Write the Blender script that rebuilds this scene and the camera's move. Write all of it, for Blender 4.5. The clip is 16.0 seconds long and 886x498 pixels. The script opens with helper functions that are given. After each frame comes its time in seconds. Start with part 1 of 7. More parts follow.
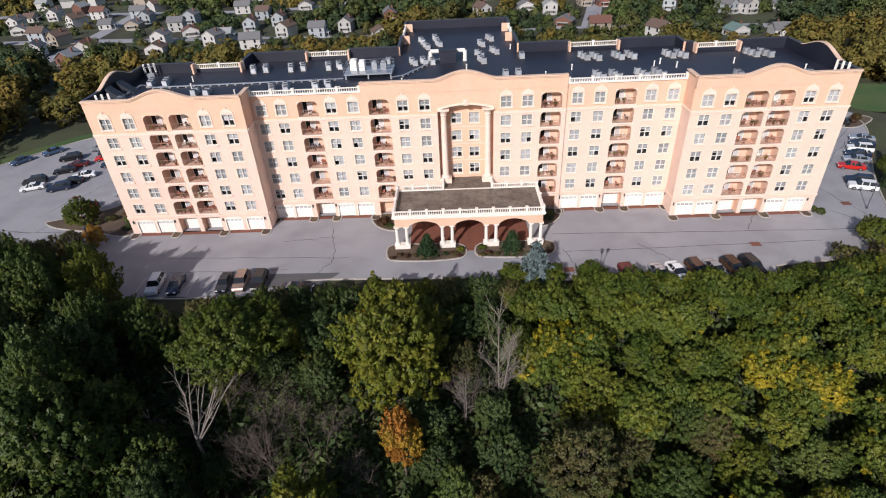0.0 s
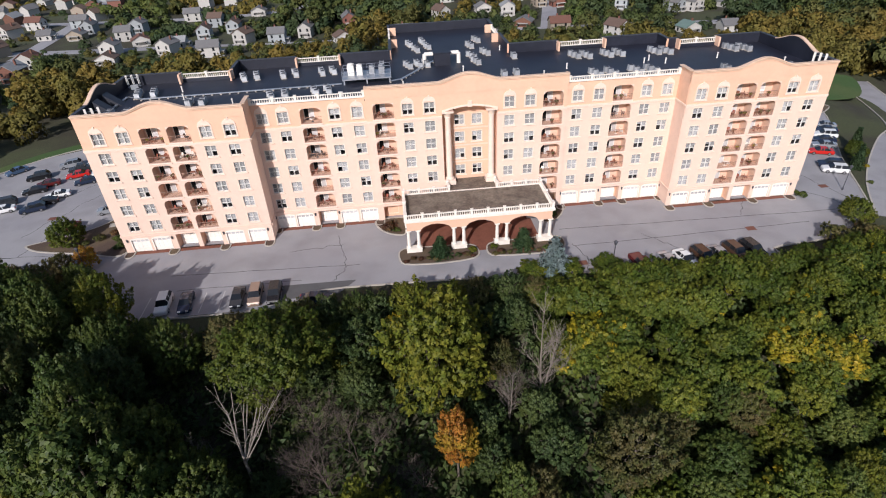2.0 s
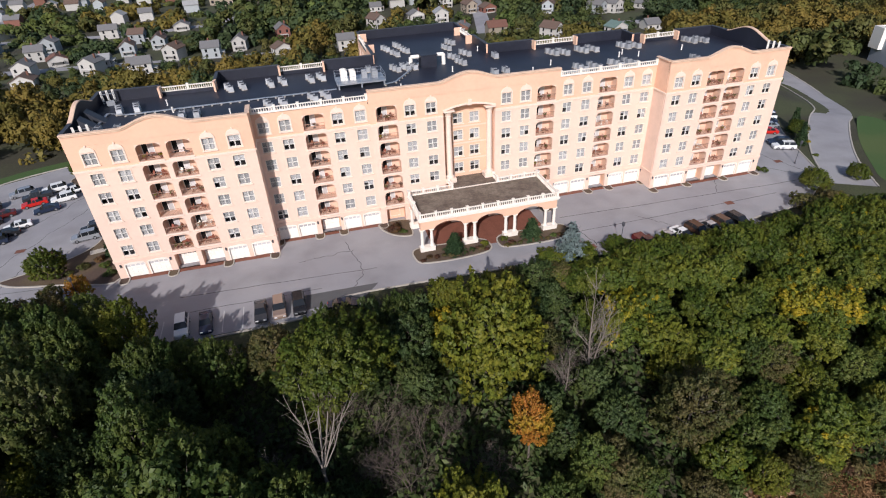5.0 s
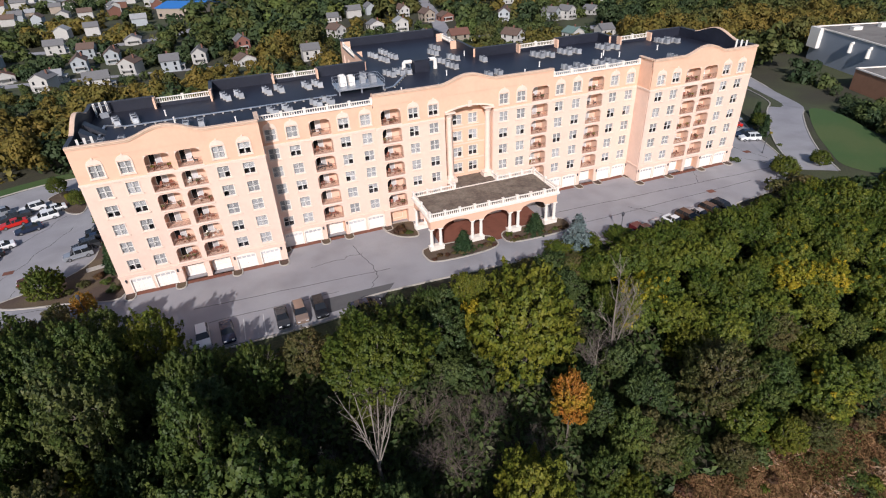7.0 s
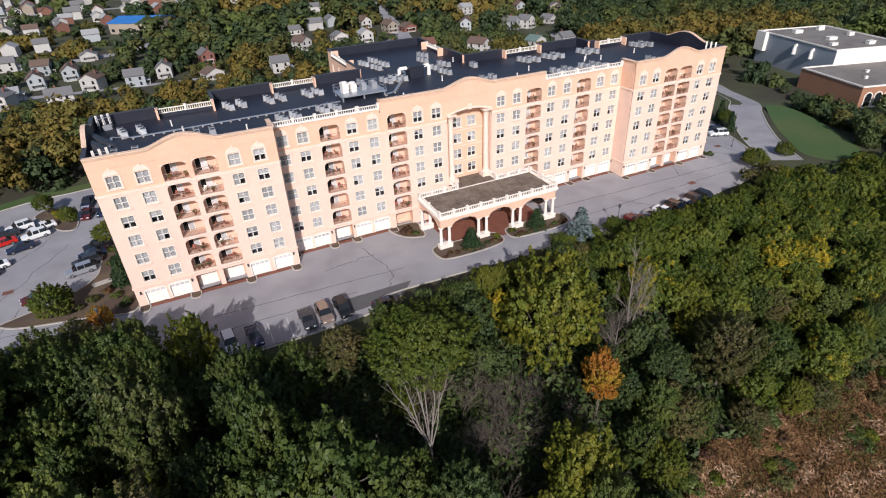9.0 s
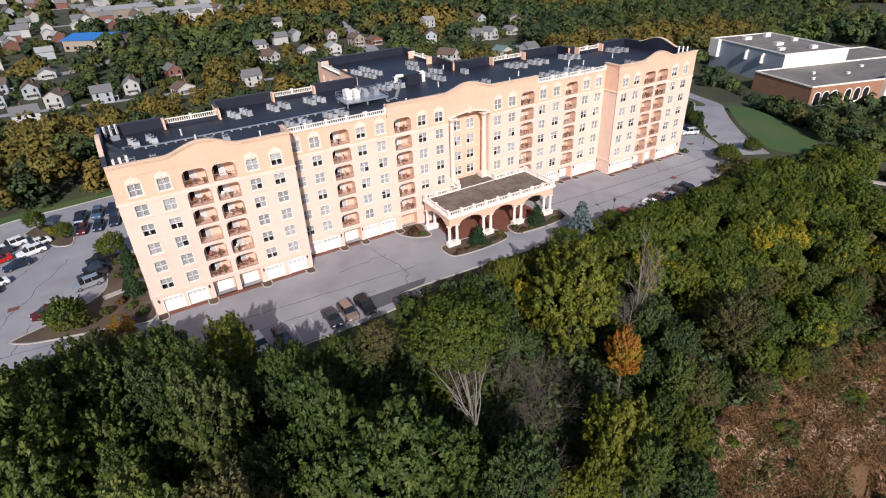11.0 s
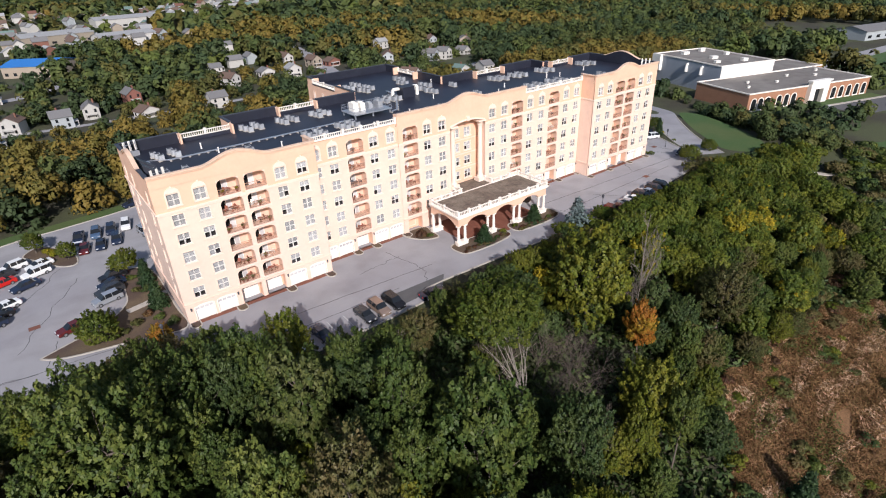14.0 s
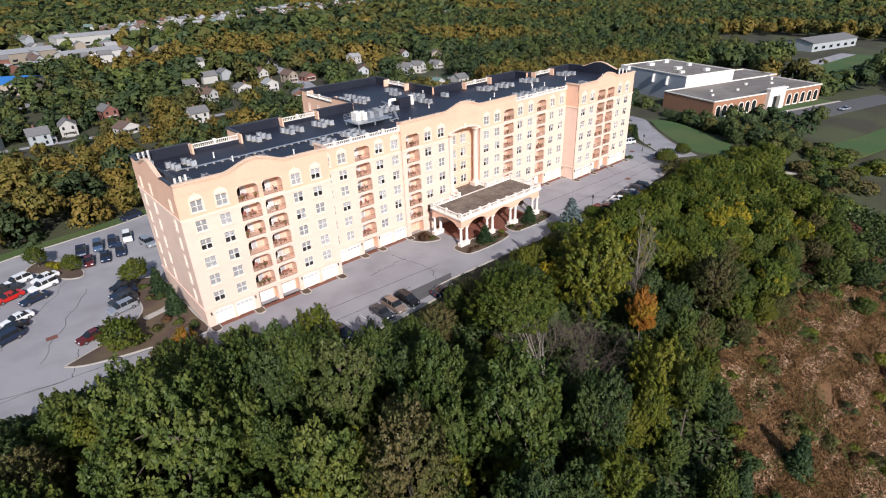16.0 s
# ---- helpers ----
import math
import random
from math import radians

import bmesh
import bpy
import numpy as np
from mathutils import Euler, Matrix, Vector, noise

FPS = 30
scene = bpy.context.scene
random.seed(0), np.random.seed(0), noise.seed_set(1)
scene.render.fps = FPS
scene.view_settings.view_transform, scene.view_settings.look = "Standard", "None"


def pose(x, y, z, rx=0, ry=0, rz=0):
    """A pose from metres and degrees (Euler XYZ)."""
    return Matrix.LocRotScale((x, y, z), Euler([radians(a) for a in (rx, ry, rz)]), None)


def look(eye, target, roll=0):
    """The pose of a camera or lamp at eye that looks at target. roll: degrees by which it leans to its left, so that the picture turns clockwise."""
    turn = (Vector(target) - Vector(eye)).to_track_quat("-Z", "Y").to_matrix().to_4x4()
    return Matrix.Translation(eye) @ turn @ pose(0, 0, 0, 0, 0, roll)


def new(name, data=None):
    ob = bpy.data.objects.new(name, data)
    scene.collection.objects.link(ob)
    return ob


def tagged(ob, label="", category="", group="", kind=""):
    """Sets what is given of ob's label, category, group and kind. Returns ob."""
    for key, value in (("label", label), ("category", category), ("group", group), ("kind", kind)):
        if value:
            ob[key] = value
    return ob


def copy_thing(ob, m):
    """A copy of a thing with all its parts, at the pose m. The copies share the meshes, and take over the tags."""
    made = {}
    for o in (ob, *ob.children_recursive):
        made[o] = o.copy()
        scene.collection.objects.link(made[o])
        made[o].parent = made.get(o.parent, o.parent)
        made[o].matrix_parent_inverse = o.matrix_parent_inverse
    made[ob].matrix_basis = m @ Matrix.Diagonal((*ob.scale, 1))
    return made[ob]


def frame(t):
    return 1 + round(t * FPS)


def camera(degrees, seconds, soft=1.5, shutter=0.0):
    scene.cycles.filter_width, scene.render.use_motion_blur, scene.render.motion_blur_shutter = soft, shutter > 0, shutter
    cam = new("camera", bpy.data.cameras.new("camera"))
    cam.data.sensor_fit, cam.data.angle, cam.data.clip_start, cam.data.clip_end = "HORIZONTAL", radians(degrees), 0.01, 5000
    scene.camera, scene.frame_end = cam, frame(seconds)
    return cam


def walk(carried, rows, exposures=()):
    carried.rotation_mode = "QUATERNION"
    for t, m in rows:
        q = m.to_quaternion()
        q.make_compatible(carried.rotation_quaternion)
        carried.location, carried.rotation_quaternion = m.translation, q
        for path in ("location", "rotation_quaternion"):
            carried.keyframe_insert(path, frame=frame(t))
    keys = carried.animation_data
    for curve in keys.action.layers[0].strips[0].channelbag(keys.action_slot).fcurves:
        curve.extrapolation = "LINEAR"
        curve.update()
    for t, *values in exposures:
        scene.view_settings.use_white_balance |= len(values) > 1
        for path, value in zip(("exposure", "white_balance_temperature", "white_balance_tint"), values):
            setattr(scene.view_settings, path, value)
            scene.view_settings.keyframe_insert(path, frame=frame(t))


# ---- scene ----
cam = camera(77.8, 16.0, soft=1.1)
METRES, EYE, TILT, LEAN, TURN = 77.0, 49.65, 0.0, 0.2, 1.8
ROWS = [
    (0.0, 0.0, 0.0, 0.0, -1.5, -33.48, 2.26),
    (0.5, -0.0318, 0.0012, 0.0009, -2.99, -33.48, 2.25),
    (1.0, -0.0636, 0.0022, 0.0024, -4.43, -33.5, 2.23),
    (1.5, -0.0958, 0.0035, 0.004, -5.96, -33.45, 2.23),
    (2.0, -0.1279, 0.0054, 0.0048, -7.5, -33.43, 2.23),
    (2.5, -0.1597, 0.0077, 0.004, -9.08, -33.44, 2.26),
    (3.0, -0.1914, 0.0095, 0.0032, -10.64, -33.4, 2.26),
    (3.5, -0.2229, 0.0113, 0.0025, -12.19, -33.3, 2.25),
    (4.0, -0.2544, 0.0133, 0.0017, -13.73, -33.18, 2.24),
    (6.5, -0.4134, 0.0242, -0.0022, -21.2, -32.29, 2.09),
    (7.0, -0.4451, 0.0264, -0.0016, -22.59, -32.11, 2.07),
    (7.5, -0.4771, 0.0282, -0.0017, -23.98, -31.87, 2.03),
    (8.0, -0.5087, 0.03, -0.0002, -25.35, -31.62, 2.01),
    (8.5, -0.5406, 0.0314, 0.0006, -26.65, -31.42, 2.01),
    (9.0, -0.5721, 0.0327, -0.0001, -27.9, -31.21, 2.02),
    (11.5, -0.7301, 0.0473, -0.004, -34.08, -29.74, 1.9),
    (12.0, -0.7607, 0.0506, -0.0049, -35.22, -29.45, 1.85),
    (12.5, -0.791, 0.0535, -0.0043, -36.25, -29.17, 1.84),
    (13.0, -0.8212, 0.0564, -0.0034, -37.33, -28.81, 1.8),
    (13.5, -0.8518, 0.0588, -0.003, -38.37, -28.53, 1.81),
    (14.0, -0.8828, 0.0613, -0.0024, -39.44, -28.17, 1.8),
    (14.5, -0.9142, 0.0635, -0.0013, -40.43, -27.85, 1.78),
    (15.0, -0.9451, 0.0659, -0.0001, -41.51, -27.46, 1.81),
    (15.5, -0.9724, 0.0683, 0.0005, -42.45, -27.1, 1.75),
    (16.0, -0.9969, 0.0707, 0.0001, -43.27, -26.85, 1.78),
]
walk(cam, [(t, pose(0, 0, EYE, TILT, LEAN, TURN) @ pose(METRES * x, METRES * y, METRES * z, 90 + pitch, roll, yaw)) for t, x, y, z, yaw, pitch, roll in ROWS],
     [(0.0, -0.08, 6200, 13), (9.0, -0.05, 6200, 13), (12.0, 0.06, 6200, 13), (16.0, 0.16, 6200, 12)])

# ---- world, sun ----
SUN_AZ, SUN_EL = 204.0, 31.5
world = bpy.data.worlds.new("world")
scene.world = world
world.use_nodes = True
wn = world.node_tree
sky = wn.nodes.new("ShaderNodeTexSky")
sky.sky_type, sky.sun_disc = "NISHITA", False
sky.sun_elevation, sky.sun_rotation = radians(SUN_EL), radians(SUN_AZ)
wn.links.new(sky.outputs[0], wn.nodes["Background"].inputs[0])
wn.nodes["Background"].inputs[1].default_value = 0.105
sun_data = bpy.data.lights.new("sun", "SUN")
sun_data.energy, sun_data.angle, sun_data.color = 4.7, radians(0.5), (1.0, 0.94, 0.88)
sun = new("sun", sun_data)
sun_way = Vector((math.sin(radians(SUN_AZ)) * math.cos(radians(SUN_EL)), math.cos(radians(SUN_AZ)) * math.cos(radians(SUN_EL)), math.sin(radians(SUN_EL))))
sun.matrix_world = look(sun_way * 300, (0, 0, 0))

# ---- materials ----
def material(name, colour, rough=0.8, metal=0.0, vary=0.15, scale=1.0, bump=0.0, bump_scale=None, per_object=0.0, per_island=0.0, stain=0.0, stain_scale=0.15, through_light=0.0, second=None, spec=0.5, soft=0.0):
    """Principled surface with two scales of noise on its colour, optional relief, and variation by object or by piece."""
    m = bpy.data.materials.new(name)
    m.use_nodes = True
    t = m.node_tree
    n, link = t.nodes, t.links.new
    b = n["Principled BSDF"]
    b.inputs["Roughness"].default_value, b.inputs["Metallic"].default_value = rough, metal
    b.inputs["Specular IOR Level"].default_value = spec
    geo = n.new("ShaderNodeNewGeometry")

    def noise_at(s, detail=4.0):
        q = n.new("ShaderNodeTexNoise")
        q.inputs["Scale"].default_value, q.inputs["Detail"].default_value = s, detail
        link(geo.outputs["Position"], q.inputs["Vector"])
        return q.outputs["Fac"]

    def mapped(src, lo, hi, a=0.25, c=0.75):
        r = n.new("ShaderNodeMapRange")
        r.inputs[1].default_value, r.inputs[2].default_value, r.inputs[3].default_value, r.inputs[4].default_value = a, c, lo, hi
        link(src, r.inputs[0])
        return r.outputs[0]

    def mixed(kind, fac, a, c):
        q = n.new("ShaderNodeMix")
        q.data_type, q.blend_type = "RGBA", kind
        for sock, v in ((q.inputs[0], fac), (q.inputs[6], a), (q.inputs[7], c)):
            if isinstance(v, (int, float)):
                sock.default_value = v
            elif isinstance(v, tuple):
                sock.default_value = (*v, 1)
            else:
                link(v, sock)
        return q.outputs[2]

    col = tuple(colour)
    if second:
        col = mixed("MIX", mapped(noise_at(stain_scale, 3.0), 0, 1, 0.42, 0.6), col, tuple(second))
    value = mapped(noise_at(scale * 6), 1 - vary, 1 + vary)
    hsv = n.new("ShaderNodeHueSaturation")
    if isinstance(col, tuple):
        hsv.inputs["Color"].default_value = (*col, 1)
    else:
        link(col, hsv.inputs["Color"])
    link(value, hsv.inputs["Value"])
    out = hsv.outputs[0]
    for amount, src in ((per_object, None), (per_island, geo.outputs["Random Per Island"])):
        if amount:
            if src is None:
                src = n.new("ShaderNodeObjectInfo").outputs["Random"]
            h = n.new("ShaderNodeHueSaturation")
            link(out, h.inputs["Color"])
            link(mapped(src, 1 - amount, 1 + amount, 0, 1), h.inputs["Value"])
            link(mapped(src, 0.5 + amount * 0.05, 0.5 - amount * 0.05, 0, 1), h.inputs["Hue"])
            out = h.outputs[0]
    if stain:
        out = mixed("MULTIPLY", mapped(noise_at(stain_scale * 2.7, 6.0), 0, stain, 0.45, 0.75), out, (0.3, 0.27, 0.24))
    link(out, b.inputs["Base Color"])
    if bump:
        q = n.new("ShaderNodeBump")
        q.inputs["Strength"].default_value, q.inputs["Distance"].default_value = bump, 0.05
        link(noise_at(bump_scale or scale * 25, 3.0), q.inputs["Height"])
        link(q.outputs[0], b.inputs["Normal"])
    if soft:  # leaves of one spray share part of its rounded form
        at = n.new("ShaderNodeAttribute")
        at.attribute_name = "form"
        vt = n.new("ShaderNodeVectorTransform")
        vt.vector_type, vt.convert_from, vt.convert_to = "NORMAL", "OBJECT", "WORLD"
        link(at.outputs["Vector"], vt.inputs[0])
        mv = n.new("ShaderNodeMix")
        mv.data_type = "VECTOR"
        mv.inputs[0].default_value = soft
        link(geo.outputs["Normal"], mv.inputs[4])
        link(vt.outputs[0], mv.inputs[5])
        nm = n.new("ShaderNodeVectorMath")
        nm.operation = "NORMALIZE"
        link(mv.outputs[1], nm.inputs[0])
        link(nm.outputs[0], b.inputs["Normal"])
    if through_light:
        tr = n.new("ShaderNodeBsdfTranslucent")
        link(out, tr.inputs["Color"])
        mix = n.new("ShaderNodeMixShader")
        mix.inputs[0].default_value = through_light
        link(b.outputs[0], mix.inputs[1])
        link(tr.outputs[0], mix.inputs[2])
        link(mix.outputs[0], n["Material Output"].inputs["Surface"])
    return m


def leaf(name, colour, second, vary=0.34, spec=0.2):
    return material(name, colour, 0.5, vary=0.2, scale=0.25, per_object=0.2, per_island=vary, through_light=0.36, second=second, stain_scale=0.35, spec=spec, soft=0.6)


CREAM = material("cream_stucco", (0.79, 0.575, 0.465), 0.9, vary=0.03, scale=0.3, stain=0.10, stain_scale=0.12, bump=0.15, bump_scale=12)
PEACH = material("peach_stucco", (0.78, 0.49, 0.345), 0.9, vary=0.03, scale=0.3, stain=0.12, stain_scale=0.12, bump=0.15, bump_scale=12)
TRIM = material("white_trim", (0.83, 0.76, 0.68), 0.7, vary=0.04, scale=0.6, stain=0.12, stain_scale=0.4)
SURROUND = material("cream_surround", (0.81, 0.64, 0.53), 0.8, vary=0.04, scale=0.6, stain=0.1, stain_scale=0.4)
COPING = material("pale_coping", (0.74, 0.52, 0.38), 0.7, vary=0.06, scale=0.5, stain=0.2, stain_scale=0.3)
WHITE = material("white_paint", (0.84, 0.79, 0.72), 0.55, vary=0.03, scale=0.5)
VINYL = material("window_vinyl", (0.75, 0.72, 0.68), 0.5, vary=0.03)
# near black stands for unlit rooms: the indoor shade is put into this colour
SHADE_ROOM = material("dim_interior", (0.06, 0.05, 0.05), 0.9, vary=0.1)
BLIND = material("window_blind", (0.50, 0.48, 0.48), 0.8, vary=0.05, per_object=0.25)
MEMBRANE = material("dark_roof_membrane", (0.013, 0.0145, 0.026), 0.5, vary=0.2, scale=0.25, stain=0.25, stain_scale=0.12, second=(0.020, 0.022, 0.036), bump=0.1, bump_scale=5)
GREY_METAL = material("grey_painted_metal", (0.36, 0.37, 0.39), 0.5, metal=0.2, vary=0.1, per_object=0.15)
GRILLE = material("dark_grille", (0.06, 0.06, 0.07), 0.6)
STEEL = material("galvanised_steel", (0.42, 0.44, 0.48), 0.4, metal=0.6, vary=0.12)
DECK = material("weathered_portico_deck", (0.15, 0.115, 0.088), 0.95, vary=0.25, scale=0.5, second=(0.20, 0.16, 0.125), stain=0.55, stain_scale=0.35, bump=0.3)
BRICK = material("red_brick_paving", (0.20, 0.072, 0.045), 0.9, vary=0.25, scale=2.0, stain=0.3, stain_scale=0.3)
RAIL = material("brown_metal_rail", (0.36, 0.22, 0.165), 0.5, vary=0.1)
ROOF_EDGE = material("dark_metal_edge", (0.035, 0.037, 0.048), 0.5, vary=0.15, scale=0.4)
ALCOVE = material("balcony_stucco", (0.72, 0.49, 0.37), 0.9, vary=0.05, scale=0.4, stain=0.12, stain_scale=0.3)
ASPHALT = material("aged_asphalt", (0.285, 0.275, 0.29), 0.95, vary=0.08, scale=1.5, second=(0.32, 0.31, 0.32), stain=0.28, stain_scale=0.07, bump=0.2, bump_scale=30)
NEW_ASPHALT = material("patched_asphalt", (0.10, 0.098, 0.10), 0.95, vary=0.1, scale=1.5, stain=0.2, stain_scale=0.2)
TAR = material("crack_sealant", (0.05, 0.048, 0.05), 0.8)
STRIPE = material("worn_white_stripe", (0.5, 0.5, 0.48), 0.9, vary=0.3, scale=3)
CONCRETE = material("pale_concrete", (0.44, 0.40, 0.35), 0.9, vary=0.12, scale=1.0, stain=0.3, stain_scale=0.4, bump=0.2)
MULCH = material("brown_mulch", (0.085, 0.055, 0.04), 1.0, vary=0.4, scale=3, second=(0.12, 0.085, 0.05), bump=0.8, bump_scale=8)
LAWN = material("mown_lawn", (0.046, 0.092, 0.020), 1.0, vary=0.25, scale=1.0, second=(0.070, 0.100, 0.026), stain_scale=0.06, bump=0.4, bump_scale=20)
BARK = material("grey_bark", (0.13, 0.105, 0.085), 0.95, vary=0.35, scale=2, bump=0.6)
PALE_BARK = material("pale_dead_wood", (0.19, 0.16, 0.135), 0.95, vary=0.3, scale=2)
PALE_STEM = material("pale_smooth_bark", (0.22, 0.19, 0.16), 0.9, vary=0.3, scale=1.5)
TWIG = material("grey_brown_twigs", (0.105, 0.080, 0.066), 0.95, vary=0.3, scale=1)
LIME = leaf("lime_green_leaf", (0.110, 0.136, 0.018), (0.151, 0.156, 0.020))
MIDGREEN = leaf("mid_green_leaf", (0.089, 0.122, 0.020), (0.122, 0.142, 0.021))
GREEN = leaf("green_leaf", (0.081, 0.120, 0.029), (0.118, 0.145, 0.032))
DARK = leaf("dark_green_leaf", (0.059, 0.093, 0.032), (0.081, 0.111, 0.032))
GREYG = leaf("grey_green_leaf", (0.127, 0.140, 0.044), (0.077, 0.105, 0.024))
OLIVE = leaf("olive_brown_leaf", (0.138, 0.115, 0.045), (0.102, 0.111, 0.034))
YELLOW = leaf("yellow_leaf", (0.36, 0.29, 0.02), (0.22, 0.215, 0.02))
ORANGE = leaf("orange_leaf", (0.40, 0.18, 0.030), (0.36, 0.25, 0.03))
SUMAC = leaf("sumac_leaf", (0.090, 0.128, 0.021), (0.140, 0.160, 0.022), 0.36)
OCHRE = leaf("ochre_leaf", (0.13, 0.095, 0.02), (0.085, 0.085, 0.02))
def far_leaf(name, colour, second):
    return material(name, colour, 0.6, vary=0.25, scale=0.05, per_island=0.16, through_light=0.25, second=second, stain_scale=0.075, spec=0.15, soft=0.8)


W_GREEN = far_leaf("woods_green", (0.078, 0.104, 0.036), (0.102, 0.122, 0.038))
W_DARK = far_leaf("woods_dark", (0.052, 0.080, 0.036), (0.066, 0.090, 0.038))
W_OLIVE = far_leaf("woods_olive", (0.125, 0.116, 0.036), (0.096, 0.112, 0.036))
W_OCHRE = far_leaf("woods_ochre", (0.205, 0.150, 0.036), (0.150, 0.132, 0.034))
W_LIME = far_leaf("woods_lime", (0.125, 0.148, 0.038), (0.098, 0.132, 0.038))
BLUE_NEEDLE = leaf("blue_spruce_needle", (0.16, 0.20, 0.20), (0.12, 0.16, 0.155))
NEEDLE = leaf("evergreen_needle", (0.035, 0.066, 0.028), (0.05, 0.082, 0.033))
RUSSET = leaf("russet_shrub_leaf", (0.10, 0.05, 0.03), (0.13, 0.085, 0.03))
STRAW = leaf("dry_grass", (0.34, 0.205, 0.105), (0.20, 0.115, 0.055), 0.35, 0.02)
SCRUB = leaf("dry_scrub_leaf", (0.21, 0.115, 0.055), (0.15, 0.100, 0.042), 0.3, 0.02)
PALE_STRAW = leaf("pale_straw_blade", (0.52, 0.38, 0.25), (0.38, 0.25, 0.15), 0.25, 0.02)
DRY_EARTH = material("dry_slope_earth", (0.17, 0.095, 0.050), 1.0, vary=0.35, scale=0.6, second=(0.105, 0.060, 0.030), stain_scale=0.16, bump=0.8, bump_scale=3, spec=0.05)

# clear glass that mirrors at grazing angles
GLASS = bpy.data.materials.new("window_glass")
GLASS.use_nodes = True
_n, _l = GLASS.node_tree.nodes, GLASS.node_tree.links.new
_tr, _gl, _mx, _fr = _n.new("ShaderNodeBsdfTransparent"), _n.new("ShaderNodeBsdfGlossy"), _n.new("ShaderNodeMixShader"), _n.new("ShaderNodeFresnel")
_tr.inputs[0].default_value = (0.88, 0.91, 0.93, 1)
_gl.inputs["Roughness"].default_value = 0.03
_fr.inputs[0].default_value = 1.6
_l(_fr.outputs[0], _mx.inputs[0]), _l(_tr.outputs[0], _mx.inputs[1]), _l(_gl.outputs[0], _mx.inputs[2]), _l(_mx.outputs[0], _n["Material Output"].inputs[0])
CAR_GLASS = material("tinted_car_glass", (0.015, 0.017, 0.02), 0.06, vary=0.0)
TYRE = material("black_rubber", (0.02, 0.02, 0.02), 0.9)
CHROME = material("alloy_rim", (0.5, 0.5, 0.52), 0.3, metal=0.9)
HEADLIGHT = material("clear_headlight", (0.7, 0.7, 0.72), 0.1)
TAILLIGHT = material("red_tail_light", (0.35, 0.02, 0.02), 0.2)
PAINTS = {k: material(k + "_car_paint", c, 0.22, metal=mt, vary=0.02) for k, c, mt in (
    ("white", (0.75, 0.75, 0.74), 0.0), ("silver", (0.42, 0.44, 0.47), 0.5), ("black", (0.012, 0.012, 0.014), 0.0), ("charcoal", (0.05, 0.053, 0.06), 0.3),
    ("navy", (0.02, 0.03, 0.06), 0.2), ("blue", (0.10, 0.16, 0.26), 0.4), ("red", (0.50, 0.02, 0.015), 0.0), ("maroon", (0.11, 0.018, 0.018), 0.1), ("tan", (0.33, 0.24, 0.19), 0.4), ("bronze", (0.10, 0.055, 0.035), 0.3))}

